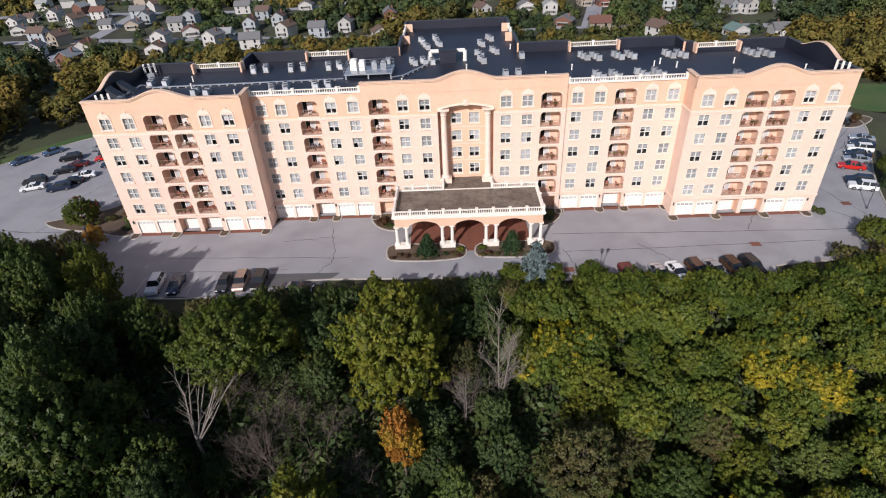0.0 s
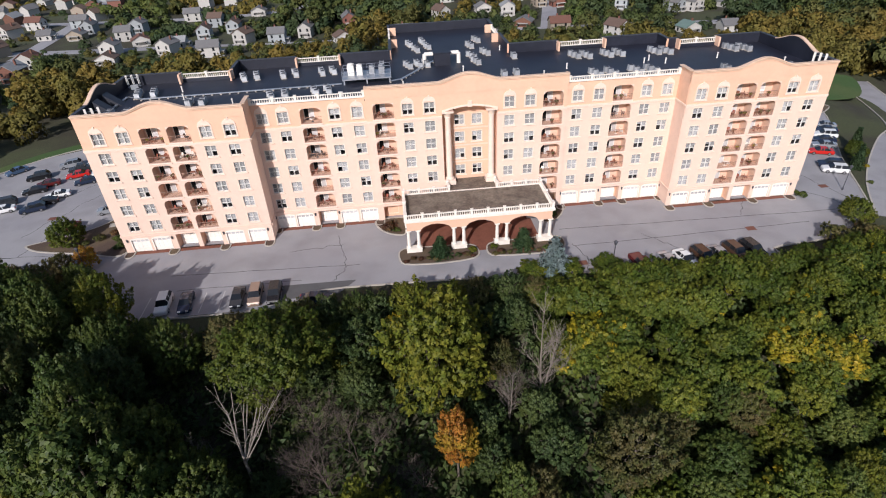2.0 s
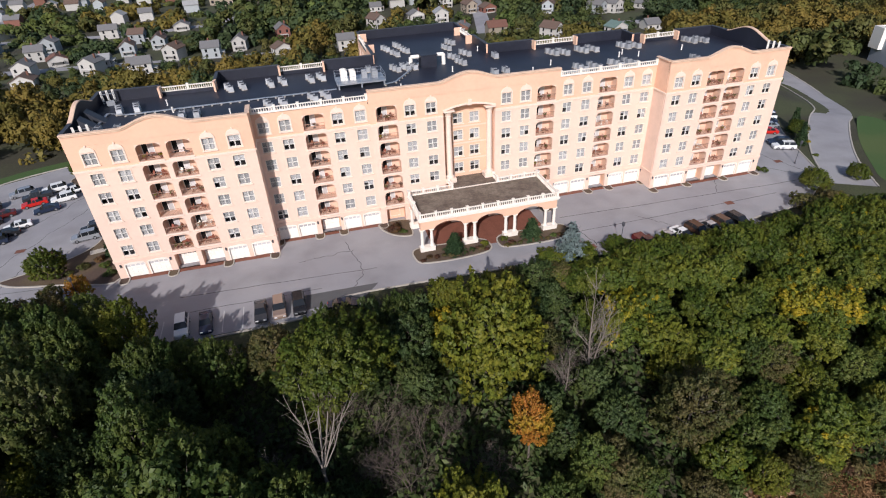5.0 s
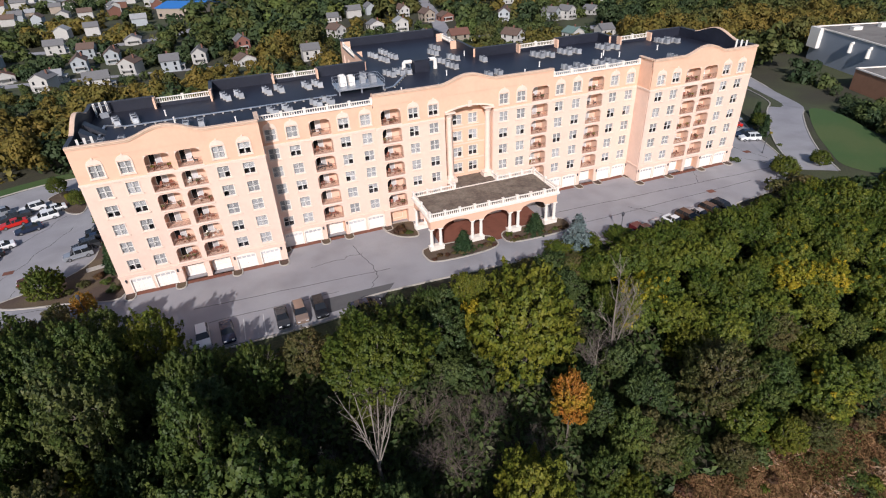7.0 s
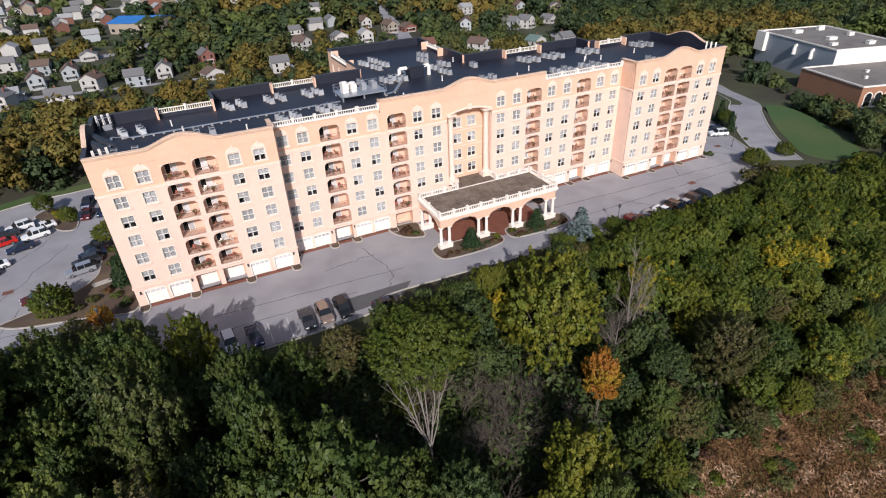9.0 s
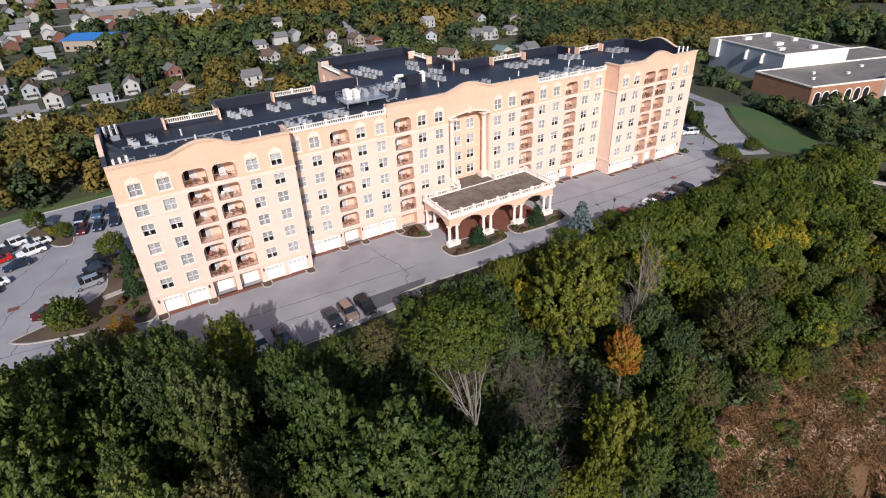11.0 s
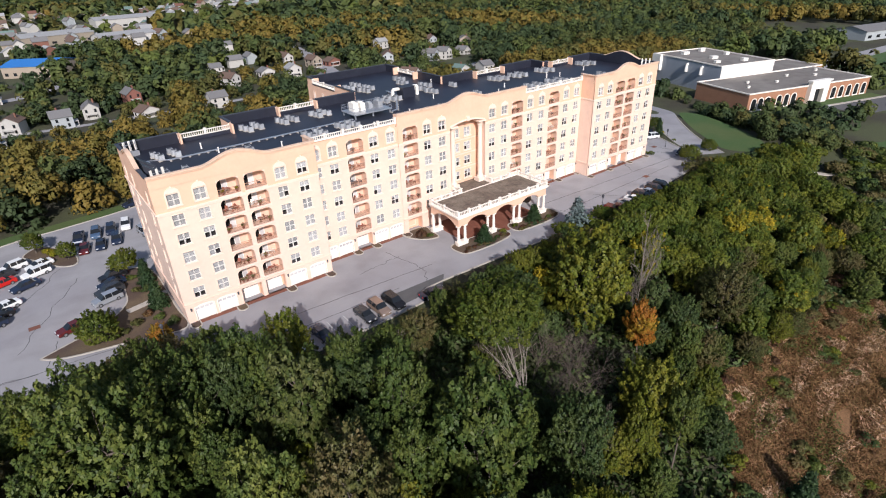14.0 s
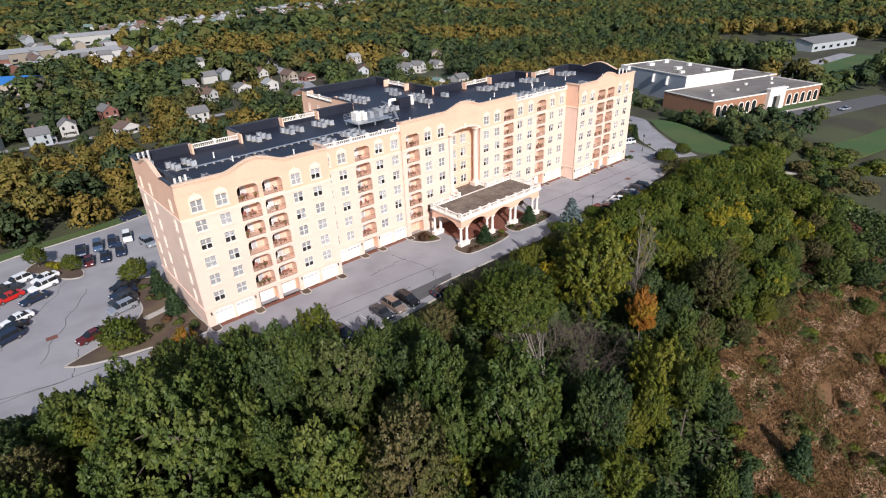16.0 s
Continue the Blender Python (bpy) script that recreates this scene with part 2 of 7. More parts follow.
# ---- mesh helpers ----
class Form:
    """Collects faces of one mesh; each face has a material slot."""

    def __init__(self):
        self.v, self.f, self.s = [], [], []

    def face(self, pts, slot=0):
        k = len(self.v)
        self.v += [tuple(p) for p in pts]
        self.f.append(tuple(range(k, k + len(pts))))
        self.s.append(slot)

    def box(self, x0, x1, y0, y1, z0, z1, slot=0, skip=""):
        k = len(self.v)
        self.v += [(x0, y0, z0), (x1, y0, z0), (x1, y1, z0), (x0, y1, z0), (x0, y0, z1), (x1, y0, z1), (x1, y1, z1), (x0, y1, z1)]
        for side, q in (("b", (3, 2, 1, 0)), ("t", (4, 5, 6, 7)), ("f", (0, 1, 5, 4)), ("r", (1, 2, 6, 5)), ("k", (2, 3, 7, 6)), ("l", (3, 0, 4, 7))):
            if side not in skip:
                self.f.append(tuple(k + i for i in q))
                self.s.append(slot)
        return self

    def prism(self, pts, move, slot=0):
        """A flat outline carried along move, closed at both ends."""
        k, n = len(self.v), len(pts)
        self.v += [tuple(p) for p in pts] + [tuple(a + b for a, b in zip(p, move)) for p in pts]
        self.f += [tuple(range(k + n - 1, k - 1, -1)), tuple(range(k + n, k + 2 * n))] + [(k + i, k + (i + 1) % n, k + n + (i + 1) % n, k + n + i) for i in range(n)]
        self.s += [slot] * (n + 2)
        return self

    def tube(self, a, b, ra, rb, n=8, slot=0, caps=True):
        a, b = Vector(a), Vector(b)
        w = (b - a).normalized()
        u = w.orthogonal().normalized()
        t = w.cross(u)
        k = len(self.v)
        for p, r in ((a, ra), (b, rb)):
            self.v += [tuple(p + (u * math.cos(2 * math.pi * i / n) + t * math.sin(2 * math.pi * i / n)) * r) for i in range(n)]
        self.f += [(k + i, k + (i + 1) % n, k + n + (i + 1) % n, k + n + i) for i in range(n)]
        self.s += [slot] * n
        if caps:
            self.f += [tuple(range(k + n - 1, k - 1, -1)), tuple(range(k + n, k + 2 * n))]
            self.s += [slot] * 2
        return self

    def lathe(self, x, y, rings, n=16, slot=0):
        """Rings of (z, radius) about an upright axis."""
        k = len(self.v)
        for z, r in rings:
            self.v += [(x + r * math.cos(2 * math.pi * i / n), y + r * math.sin(2 * math.pi * i / n), z) for i in range(n)]
        for j in range(len(rings) - 1):
            self.f += [(k + j * n + i, k + j * n + (i + 1) % n, k + (j + 1) * n + (i + 1) % n, k + (j + 1) * n + i) for i in range(n)]
            self.s += [slot] * n
        self.f += [tuple(k + (len(rings) - 1) * n + i for i in range(n)), tuple(k + i for i in range(n - 1, -1, -1))]
        self.s += [slot] * 2
        return self

    def mesh(self, name, *mats):
        me = bpy.data.meshes.new(name)
        seen, index = {}, []
        for p in self.v:  # weld corners that coincide
            index.append(seen.setdefault(tuple(round(c, 4) for c in p), len(seen)))
        faces, slots = [], []
        for q, s in zip(self.f, self.s):
            q = tuple(dict.fromkeys(index[i] for i in q))
            if len(q) > 2:
                faces.append(q)
                slots.append(s)
        self.s = slots
        me.from_pydata(list(seen), [], faces)
        for m in mats:
            me.materials.append(m)
        if len(mats) > 1:
            me.polygons.foreach_set("material_index", self.s)
        return me


def empty(name, place, label, category, group="", turn=0.0):
    ob = new(name)
    ob.empty_display_size = 0.5
    ob.location, ob.rotation_euler = place, (0, 0, radians(turn))
    return tagged(ob, label, category, group)


def part(name, form, mats, parent, label="", at=None, kind=""):
    """One mesh under a thing. Its places are the parent's own, unless the parent carries a shift to world places."""
    me = form if isinstance(form, bpy.types.Mesh) else form.mesh(name, *(mats if isinstance(mats, (list, tuple)) else (mats,)))
    ob = new(name, me)
    ob.parent = parent
    if parent.get("world_laid") and parent.type == "EMPTY":
        ob.matrix_parent_inverse = Matrix.Translation(-parent.location)
    if at is not None:
        ob.location = at
    return tagged(ob, label, "", "", kind)


def solid(name, form, mats, label, category="", kind="", group=""):
    ob = new(name, form.mesh(name, *(mats if isinstance(mats, (list, tuple)) else (mats,))))
    return tagged(ob, label, category, group, kind)


# ---- ground ----
def smooth(a, b, v):
    u = min(1.0, max(0.0, (v - a) / (b - a)))
    return u * u * (3 - 2 * u)


def land(x, y):
    """Height of the open ground: level round the house, falling away in front, lower in the distance."""
    steep = 0.345 - 0.21 * smooth(42, 80, x)
    d = max(0.0, 58.5 - y)
    z = -steep * (d * d / (d + 5.0)) if d else 0.0
    z = max(z, -26.0)
    far = smooth(150, 260, y) * 3.0 + smooth(98, 118, x) * 3.0 * (1 - smooth(150, 260, y))
    return z - far - 0.06


def axis(lo, hi, fine_lo, fine_hi, step, coarse):
    a = list(np.arange(fine_lo, fine_hi + 0.01, step))
    return [lo] + list(np.arange(fine_lo - coarse * 12, fine_lo - 1, coarse)) + a + list(np.arange(fine_hi + coarse, fine_hi + coarse * 14, coarse)) + [hi]


gx, gy = axis(-3000, 3000, -120, 130, 2.5, 30), axis(-1200, 4200, -20, 160, 2.5, 25)
gv = [(x, y, land(x, y) + (0.25 * noise.noise(Vector((x * 0.2, y * 0.2, 0))) if y < 56 else 0)) for y in gy for x in gx]
W = len(gx)
gf = [(j * W + i, j * W + i + 1, (j + 1) * W + i + 1, (j + 1) * W + i) for j in range(len(gy) - 1) for i in range(W - 1)]
GROUND = material("leaf_litter_ground", (0.040, 0.036, 0.020), 1.0, vary=0.4, scale=0.6, second=(0.055, 0.062, 0.024), stain_scale=0.05, bump=0.6, bump_scale=4)
gme = bpy.data.meshes.new("ground")
gme.from_pydata(gv, [], gf)
gme.materials.append(GROUND)
tagged(new("ground", gme), "dark leaf litter and rough grass ground under the woods", kind="structure")


def sheet(name, pts, z, mat, label, thick=0.05):
    f = Form()
    f.prism([(x, y, z - thick) for x, y in pts], (0, 0, thick))
    return solid(name, f, mat, label, kind="structure")


def curve_pts(pts, n=6, closed=False):
    """Catmull-Rom through plan points."""
    out, m = [], len(pts)
    for i in range(m if closed else m - 1):
        p = [pts[(i + k) % m] if closed else pts[min(max(i + k, 0), m - 1)] for k in (-1, 0, 1, 2)]
        for j in range(n):
            t = j / n
            out.append(tuple(0.5 * (2 * p[1][c] + (p[2][c] - p[0][c]) * t + (2 * p[0][c] - 5 * p[1][c] + 4 * p[2][c] - p[3][c]) * t * t + (3 * p[1][c] - p[0][c] - 3 * p[2][c] + p[3][c]) * t ** 3) for c in (0, 1)))
    return out if closed else out + [tuple(pts[-1])]


def ribbon(f, pts, half, z0, z1, closed=False, slot=0):
    """A strip of rectangular section along plan points."""
    n = len(pts)
    k = len(f.v)
    for i, (x, y) in enumerate(pts):
        a, b = (pts[i - 1], pts[(i + 1) % n]) if closed else (pts[max(i - 1, 0)], pts[min(i + 1, n - 1)])
        dx, dy = b[0] - a[0], b[1] - a[1]
        s = math.hypot(dx, dy) or 1.0
        nx, ny = -dy / s * half, dx / s * half
        zz0, zz1 = (z0(x, y), z1(x, y)) if callable(z0) else (z0, z1)
        f.v += [(x + nx, y + ny, zz0), (x + nx, y + ny, zz1), (x - nx, y - ny, zz1), (x - nx, y - ny, zz0)]
    for i in range(n if closed else n - 1):
        p, q = k + 4 * i, k + 4 * ((i + 1) % n)
        f.f += [(p, q, q + 1, p + 1), (p + 1, q + 1, q + 2, p + 2), (p + 2, q + 2, q + 3, p + 3)]
        f.s += [slot] * 3
    return f


def kerb(pts, label="pale concrete kerb along the asphalt", closed=False, half=0.12):
    return solid("kerb", ribbon(Form(), pts, half, -0.05, 0.14, closed), CONCRETE, label, kind="structure")


front_edge = [(-108, 80.5), (-84, 80.5), (-64, 77.5), (-56, 70.0), (-50, 64.4), (-26.5, 64.4), (-25.5, 66.5), (-20, 67.6), (9, 66.4), (13, 65.5), (21.5, 65.5), (23, 62.6), (46.5, 63.6), (47.5, 67.5), (55, 68.3), (61, 69.8), (71, 76.5)]
lot = front_edge + [(74.5, 84.0), (80.5, 97.0), (92.5, 118.0), (96, 128), (88, 140), (60, 145), (-40, 145), (-57, 140.3), (-70, 138.4), (-80.6, 137.0), (-94, 130), (-108, 113)]
sheet("parking_lot", lot, 0.0, ASPHALT, "worn light grey asphalt parking lot and drive")
kerb(curve_pts(front_edge[3:], 3))
kerb(curve_pts([(71, 76.5), (74.5, 84.0), (80.5, 97.0), (92.5, 118.0), (94.5, 126)], 4))
kerb(curve_pts([(-108, 113), (-94, 130), (-80.6, 137.0), (-70, 138.4), (-57, 140.3), (-40, 145)], 4))
# access road that bends away
verge = [(-112, 108), (-108, 113), (-94, 130), (-80.6, 137.0), (-70, 138.4), (-57, 140.3), (-40, 145)]
solid("lawn", ribbon(Form(), [(x - 0.9, y + 1.9) for x, y in curve_pts(verge, 5)], 2.0, -0.2, -0.01), LAWN, "green grass verge along the drive", kind="structure")
bend = curve_pts([(73.5, 72.0), (80, 82.5), (88.0, 92.0), (97, 101), (105, 108), (116, 128), (124, 150)], 5)
solid("road", ribbon(Form(), bend, 4.0, lambda x, y: land(x, y) - 0.05, lambda x, y: land(x, y) + 0.075), ASPHALT, "grey asphalt access road bending past the lawn", kind="structure")
for side in (-4.1, 4.1):
    edge = []
    for i, (x, y) in enumerate(bend):
        a, b = bend[max(i - 1, 0)], bend[min(i + 1, len(bend) - 1)]
        s = math.hypot(b[0] - a[0], b[1] - a[1])
        edge.append((x - (b[1] - a[1]) / s * side, y + (b[0] - a[0]) / s * side))
    solid("kerb", ribbon(Form(), edge, 0.14, lambda x, y: land(x, y) - 0.05, lambda x, y: land(x, y) + 0.2), CONCRETE, "pale concrete kerb along the access road", kind="structure")
sheet("lawn", curve_pts([(80.5, 71.5), (84.4, 78.0), (91.8, 87.6), (100.5, 96.6), (106, 100.5), (108, 94), (102, 80), (93, 67), (84, 65.5)], 4, True), -0.02, LAWN, "striped mown green lawn beside the access road")
sheet("lawn", curve_pts([(98, 131), (108, 129), (115, 136), (119, 147), (108, 150), (99, 146)], 4, True), -0.02, LAWN, "green lawn behind the parking lot")
lower = curve_pts([(76, 60), (80.5, 49.5), (85, 44.8), (96, 38.5), (108, 33.5), (124, 28)], 4)
solid("footpath", ribbon(Form(), lower, 0.7, lambda x, y: land(x, y) - 0.1, lambda x, y: land(x, y) + 0.16), CONCRETE, "pale concrete path on the slope", kind="structure")

# seams and cracks
crack = Form()
rnd = random.Random(5)


def crack_line(a, b, wobble, half=0.05, n=24):
    pts = []
    for i in range(n + 1):
        u = i / n
        pts.append((a[0] + (b[0] - a[0]) * u + wobble * noise.noise(Vector((u * 6, a[0], a[1]))), a[1] + (b[1] - a[1]) * u + wobble * noise.noise(Vector((u * 6, a[1] + 9, a[0])))))
    ribbon(crack, pts, half, -0.002, 0.005)


crack_line((16, 78.6), (70, 77.0), 0.25, 0.055)
crack_line((17, 73.2), (58, 74.0), 0.3, 0.05)
crack_line((-48, 75.0), (-18, 73.5), 0.3, 0.05)
crack_line((-46, 70.8), (-27, 70.6), 0.2, 0.045)
for a, b in (((-22, 83), (-20.2, 73)), ((-20.2, 73), (-23, 68)), ((-30, 79), (-21, 80)), ((16.8, 74), (18.4, 66.2)), ((18.2, 70), (17, 66)), ((29, 75), (33, 70)), ((48, 78), (52, 84)), ((64, 84), (70, 76)), ((66, 96), (70, 80)), ((-88, 86), (-66, 84)),
             ((-84, 100), (-72, 118)), ((-80, 92), (-70, 112)), ((-77, 85), (-75, 92)), ((-100, 90), (-78, 85)), ((-66, 110), (-56, 112)), ((64, 90), (84, 112)), ((70, 100), (90, 120))):
    crack_line(a, b, 0.8, 0.045, 14)
solid("tar_seam", crack, TAR, "dark tar seams and cracks in the asphalt", kind="structure")
sheet("asphalt_patch", [(-29.5, 66.0), (-21, 66.4), (-18.5, 69.4), (-29.8, 69.6)], 0.006, NEW_ASPHALT, "darker square of newer asphalt", 0.02)
for x, y in ((47.3, 73.6), (16.8, 68.3), (68.5, 85.5), (-77.5, 98.5)):
    g = empty("storm_drain", (x, y, 0.0), "rusty storm drain grate set in the asphalt", "drain")
    f = Form()
    for i in range(7):
        f.box(-0.66 + i * 0.2, -0.56 + i * 0.2, -0.45, 0.45, 0.0, 0.014)
    part("grate", f, BRICK, g)
    part("frame", Form().box(-0.8, 0.8, -0.6, 0.6, -0.02, 0.006), material("rust_brown", (0.16, 0.07, 0.05), 0.8), g)
stripes = Form()
for i in range(8):
    stripes.box(-49.5 + i * 2.75, -49.4 + i * 2.75, 64.8, 69.6, 0, 0.006)
    stripes.box(23.8 + i * 2.75, 23.9 + i * 2.75, 63.2, 68.0, 0, 0.006)
solid("parking_stripes", stripes, STRIPE, "worn white parking bay stripes", kind="structure")

# ---- the apartment house ----
Z_DECK, Z_TOP, Z_RAIL = 22.3, 24.0, 22.65
ROWS_Z = (20.25, 17.1, 14.05, 11.0, 7.95, 4.9)
Y_WING, Y_MAIN, Y_MID = 83.4, 87.2, 86.85
house = empty("apartment_building", (2, 96, 0), "peach and cream stucco six-storey apartment building with dark flat roof", "building")
house["world_laid"] = 1


def holed(f, x0, x1, z0, z1, y, holes, deep=0.3):
    """A front wall with rectangular openings that go through its thickness."""
    hs = [h for h in holes if h[0] < x1 and h[1] > x0 and h[2] < z1 and h[3] > z0]
    xs = sorted({x0, x1, *(min(max(v, x0), x1) for h in hs for v in h[:2])})
    zs = sorted({z0, z1, *(min(max(v, z0), z1) for h in hs for v in h[2:])})
    for a, b in zip(xs, xs[1:]):
        for c, d in zip(zs, zs[1:]):
            mx, mz = (a + b) / 2, (c + d) / 2
            if any(h[0] < mx < h[1] and h[2] < mz < h[3] for h in hs):
                continue
            f.face([(a, y, c), (b, y, c), (b, y, d), (a, y, d)])
            f.face([(b, y + deep, c), (a, y + deep, c), (a, y + deep, d), (b, y + deep, d)])
    for a, b, c, d in hs:
        c, d = max(c, z0), min(d, z1)
        f.face([(a, y, c), (a, y + deep, c), (a, y + deep, d), (a, y, d)])
        f.face([(b, y + deep, c), (b, y, c), (b, y, d), (b, y + deep, d)])
        f.face([(a, y, d), (a, y + deep, d), (b, y + deep, d), (b, y, d)])
        f.face([(a, y + deep, c), (a, y, c), (b, y, c), (b, y + deep, c)])


WW, WH = 0.84, 0.90
BW, B_LOW, B_UP = 1.68, 1.3, 1.22
# spans: x from, x to, face, window columns, balcony columns, garage columns, recessed garage columns
SPANS = [
    (-58.0, -33.0, Y_WING, (-55.3, -51.6, -39.3, -35.65), (-47.5, -43.4), (-55.2, -51.7, -39.4, -35.6), (-47.5, -43.4)),
    (-33.0, -14.9, Y_MAIN, (-31.5, -28.2, -20.0, -16.35), (-23.8,), (-31.2, -27.9, -20.0, -16.5), (-23.8,)),
    (-14.9, -2.7, Y_MID, (-8.25, -4.7), (-12.15,), (), (-12.15,)),
    (6.5, 18.2, Y_MID, (8.5, 11.95), (15.8,), (), (15.8,)),
    (18.2, 37.0, Y_MAIN, (20.0, 23.6, 31.7, 35.25), (27.7,), (20.1, 23.6, 31.7, 35.2), (27.7,)),
    (37.0, 61.2, Y_WING, (39.2, 42.65, 54.65, 58.2), (46.7, 50.75), (39.3, 42.7, 54.6, 58.1), (46.7, 50.75)),
]
GW, GH = 1.42, 2.35


def arch_outline(x0, x1, low, high, n=24):
    """Roof-line from x0 to x1, level and then swelling into one arch."""
    return [(x0 + (x1 - x0) * i / n, low + (high - low) * (0.5 - 0.5 * math.cos(2 * math.pi * i / n)) ** 0.75) for i in range(n + 1)]


def parapet(pts, y0, y1, along="x"):
    """Upright wall over the roof edge with a shaped top and its coping."""
    put = (lambda u, v, z: (u, v, z)) if along == "x" else (lambda u, v, z: (v, u, z))
    f = Form()
    out = [put(pts[0][0], y0, Z_DECK - 0.02), *(put(u, y0, z) for u, z in pts), put(pts[-1][0], y0, Z_DECK - 0.02)]
    far = put(0, y1 - y0, 0)
    f.prism(out[::-1], far)
    c = Form()
    lo, hi = (y0 - 0.28, y1 + 0.08) if y1 > y0 else (y0 + 0.28, y1 - 0.08)
    for (ua, za), (ub, zb) in zip(pts, pts[1:]):
        for h0, h1, ya, yb in ((0.0, 0.16, lo, hi), (-0.22, 0.0, lo + 0.12 * (1 if y1 > y0 else -1), y0)):
            c.prism([put(ua, ya, za + h0), put(ub, ya, zb + h0), put(ub, ya, zb + h1), put(ua, ya, za + h1)], put(0, yb - ya, 0))
    return f, c


tops = {
    0: [(-58.0, Z_TOP), (-50.6, Z_TOP)] + arch_outline(-50.6, -40.5, Z_TOP, 25.35) + [(-40.5, Z_TOP), (-33.0, Z_TOP)],
    5: [(37.0, Z_TOP), (44.2, Z_TOP)] + arch_outline(44.2, 53.7, Z_TOP, 25.35) + [(53.7, Z_TOP), (61.2, Z_TOP)],
    "mid": [(-14.9, 24.15), (-3.2, 24.15)] + arch_outline(-3.2, 7.0, 24.15, 25.4) + [(7.0, 24.15), (18.2, 24.15)],
}

for k, (x0, x1, y, wins, bals, gars, recs) in enumerate(SPANS):
    holes = []
    for z in ROWS_Z:
        holes += [(x - WW, x + WW, z - WH, z + WH) for x in wins]
        holes += [(x - BW, x + BW, z - B_LOW, z + B_UP) for x in bals]
    holes += [(x - GW, x + GW, 0.0, GH) for x in gars] + [(x - BW, x + BW, 0.0, 3.0) for x in recs]
    base = 0.0
    for z0, z1, mat in ((base, 3.15, CREAM), (3.15, 18.55, CREAM), (18.55, Z_DECK if k in (0, 2, 3, 5) else Z_RAIL, PEACH)):
        f = Form()
        holed(f, x0, x1, z0, z1, y, holes)
        part("wall", f, mat, house)
    for zb, h, d in ((18.55, 0.28, 0.16), (3.15, 0.3, 0.2)):
        f = Form()
        f.box(x0, x1, y - d, y, zb - h / 2, zb + h / 2)
        f.box(x0, x1, y - d * 0.5, y, zb - h / 2 - 0.15, zb - h / 2)
        part("string_course", f, SURROUND if zb > 10 else CREAM, house)
    if k in tops:
        f, c = parapet(tops[k], y, y + 0.35)
        part("parapet", f, PEACH, house)
        part("coping", c, COPING, house)
f, c = parapet(tops["mid"], Y_MID, Y_MID + 0.35)
part("parapet", f, PEACH, house)
part("coping", c, COPING, house)

# wing returns, ends and back walls
OUT = [(61.2, 83.4), (61.2, 105), (42.8, 105), (42.8, 109.5), (12.8, 109.5), (12.8, 134), (-10.4, 134), (-10.4, 110.5), (-39.3, 110.5), (-39.3, 105), (-58, 105), (-58, 83.4)]


def side_wall(x, ya, yb, outward, top=Z_DECK, slots=()):
    """A wall that runs along y, with narrow windows let in."""
    for z0, z1, mat in ((0, 3.15, CREAM), (3.15, 18.55, CREAM), (18.55, top, PEACH)):
        f = Form()
        g = Form()
        holed(g, ya + 0.3, yb, z0, z1, 0.0, [(yy - 0.45, yy + 0.45, z - WH, z + WH) for yy in slots for z in ROWS_Z], 0.3)
        f.v = [(x - outward * q[1], q[0], q[2]) for q in g.v]
        f.f, f.s = g.f, g.s
        part("wall", f, mat, house)
    for zb, h in ((18.55, 0.28), (3.15, 0.3)):
        lo, hi = sorted((x + 0.001 * outward, x + 0.16 * outward))
        part("string_course", Form().box(lo, hi, ya, yb, zb - h / 2, zb + h / 2), SURROUND if zb > 10 else CREAM, house)


END_SLOTS = (86.6, 96.5, 101.8)
side_wall(-58.0, 83.4, 105.0, -1, slots=END_SLOTS)
side_wall(61.2, 83.4, 105.0, 1, slots=END_SLOTS)
side_wall(-33.0, 83.4, 87.2, 1, Z_TOP)
side_wall(37.0, 83.4, 87.2, -1, Z_TOP, slots=())
side_wall(-10.4, 110.5, 134.0, -1, slots=(116.5, 121.0, 126.0, 130.5))
side_wall(12.8, 109.5, 134.0, 1)
for x, o in ((-33.0, 1), (37.0, -1)):
    lo, hi = sorted((x + 0.28 * o, x - 0.4 * o))
    part("coping", Form().box(lo, hi, 83.75, 87.2 + 0.3, Z_TOP, Z_TOP + 0.16), COPING, house)
for (xa, ya), (xb, yb) in zip(OUT, OUT[1:]):
    if ya == yb:
        part("wall", Form().box(min(xa, xb) + 0.002, max(xa, xb) - 0.002, ya - 0.3, ya, 0, Z_DECK - 0.03), CREAM, house)
for x, o, y0, y1 in ((42.8, 1, 105, 109.5), (-39.3, -1, 105, 110.5)):
    lo, hi = sorted((x, x - 0.3 * o))
    part("wall", Form().box(lo, hi, y0 + 0.002, y1 - 0.31, 0, Z_DECK - 0.03), CREAM, house)
deck_pts = [(-57.7, 83.7), (-33.3, 83.7), (-33.3, 87.5), (-15, 87.5), (-15, 87.18), (18.3, 87.18), (18.3, 87.5), (37.3, 87.5), (37.3, 83.7), (60.9, 83.7), (60.9, 104.7), (42.5, 104.7), (42.5, 109.2), (12.5, 109.2), (12.5, 133.7), (-10.1, 133.7), (-10.1, 110.2), (-39, 110.2), (-39, 104.7), (-57.7, 104.7)]
f = Form()
f.prism([(x, y, Z_DECK - 0.3) for x, y in deck_pts], (0, 0, 0.3))
part("roof", f, MEMBRANE, house, "dark navy membrane flat roof")


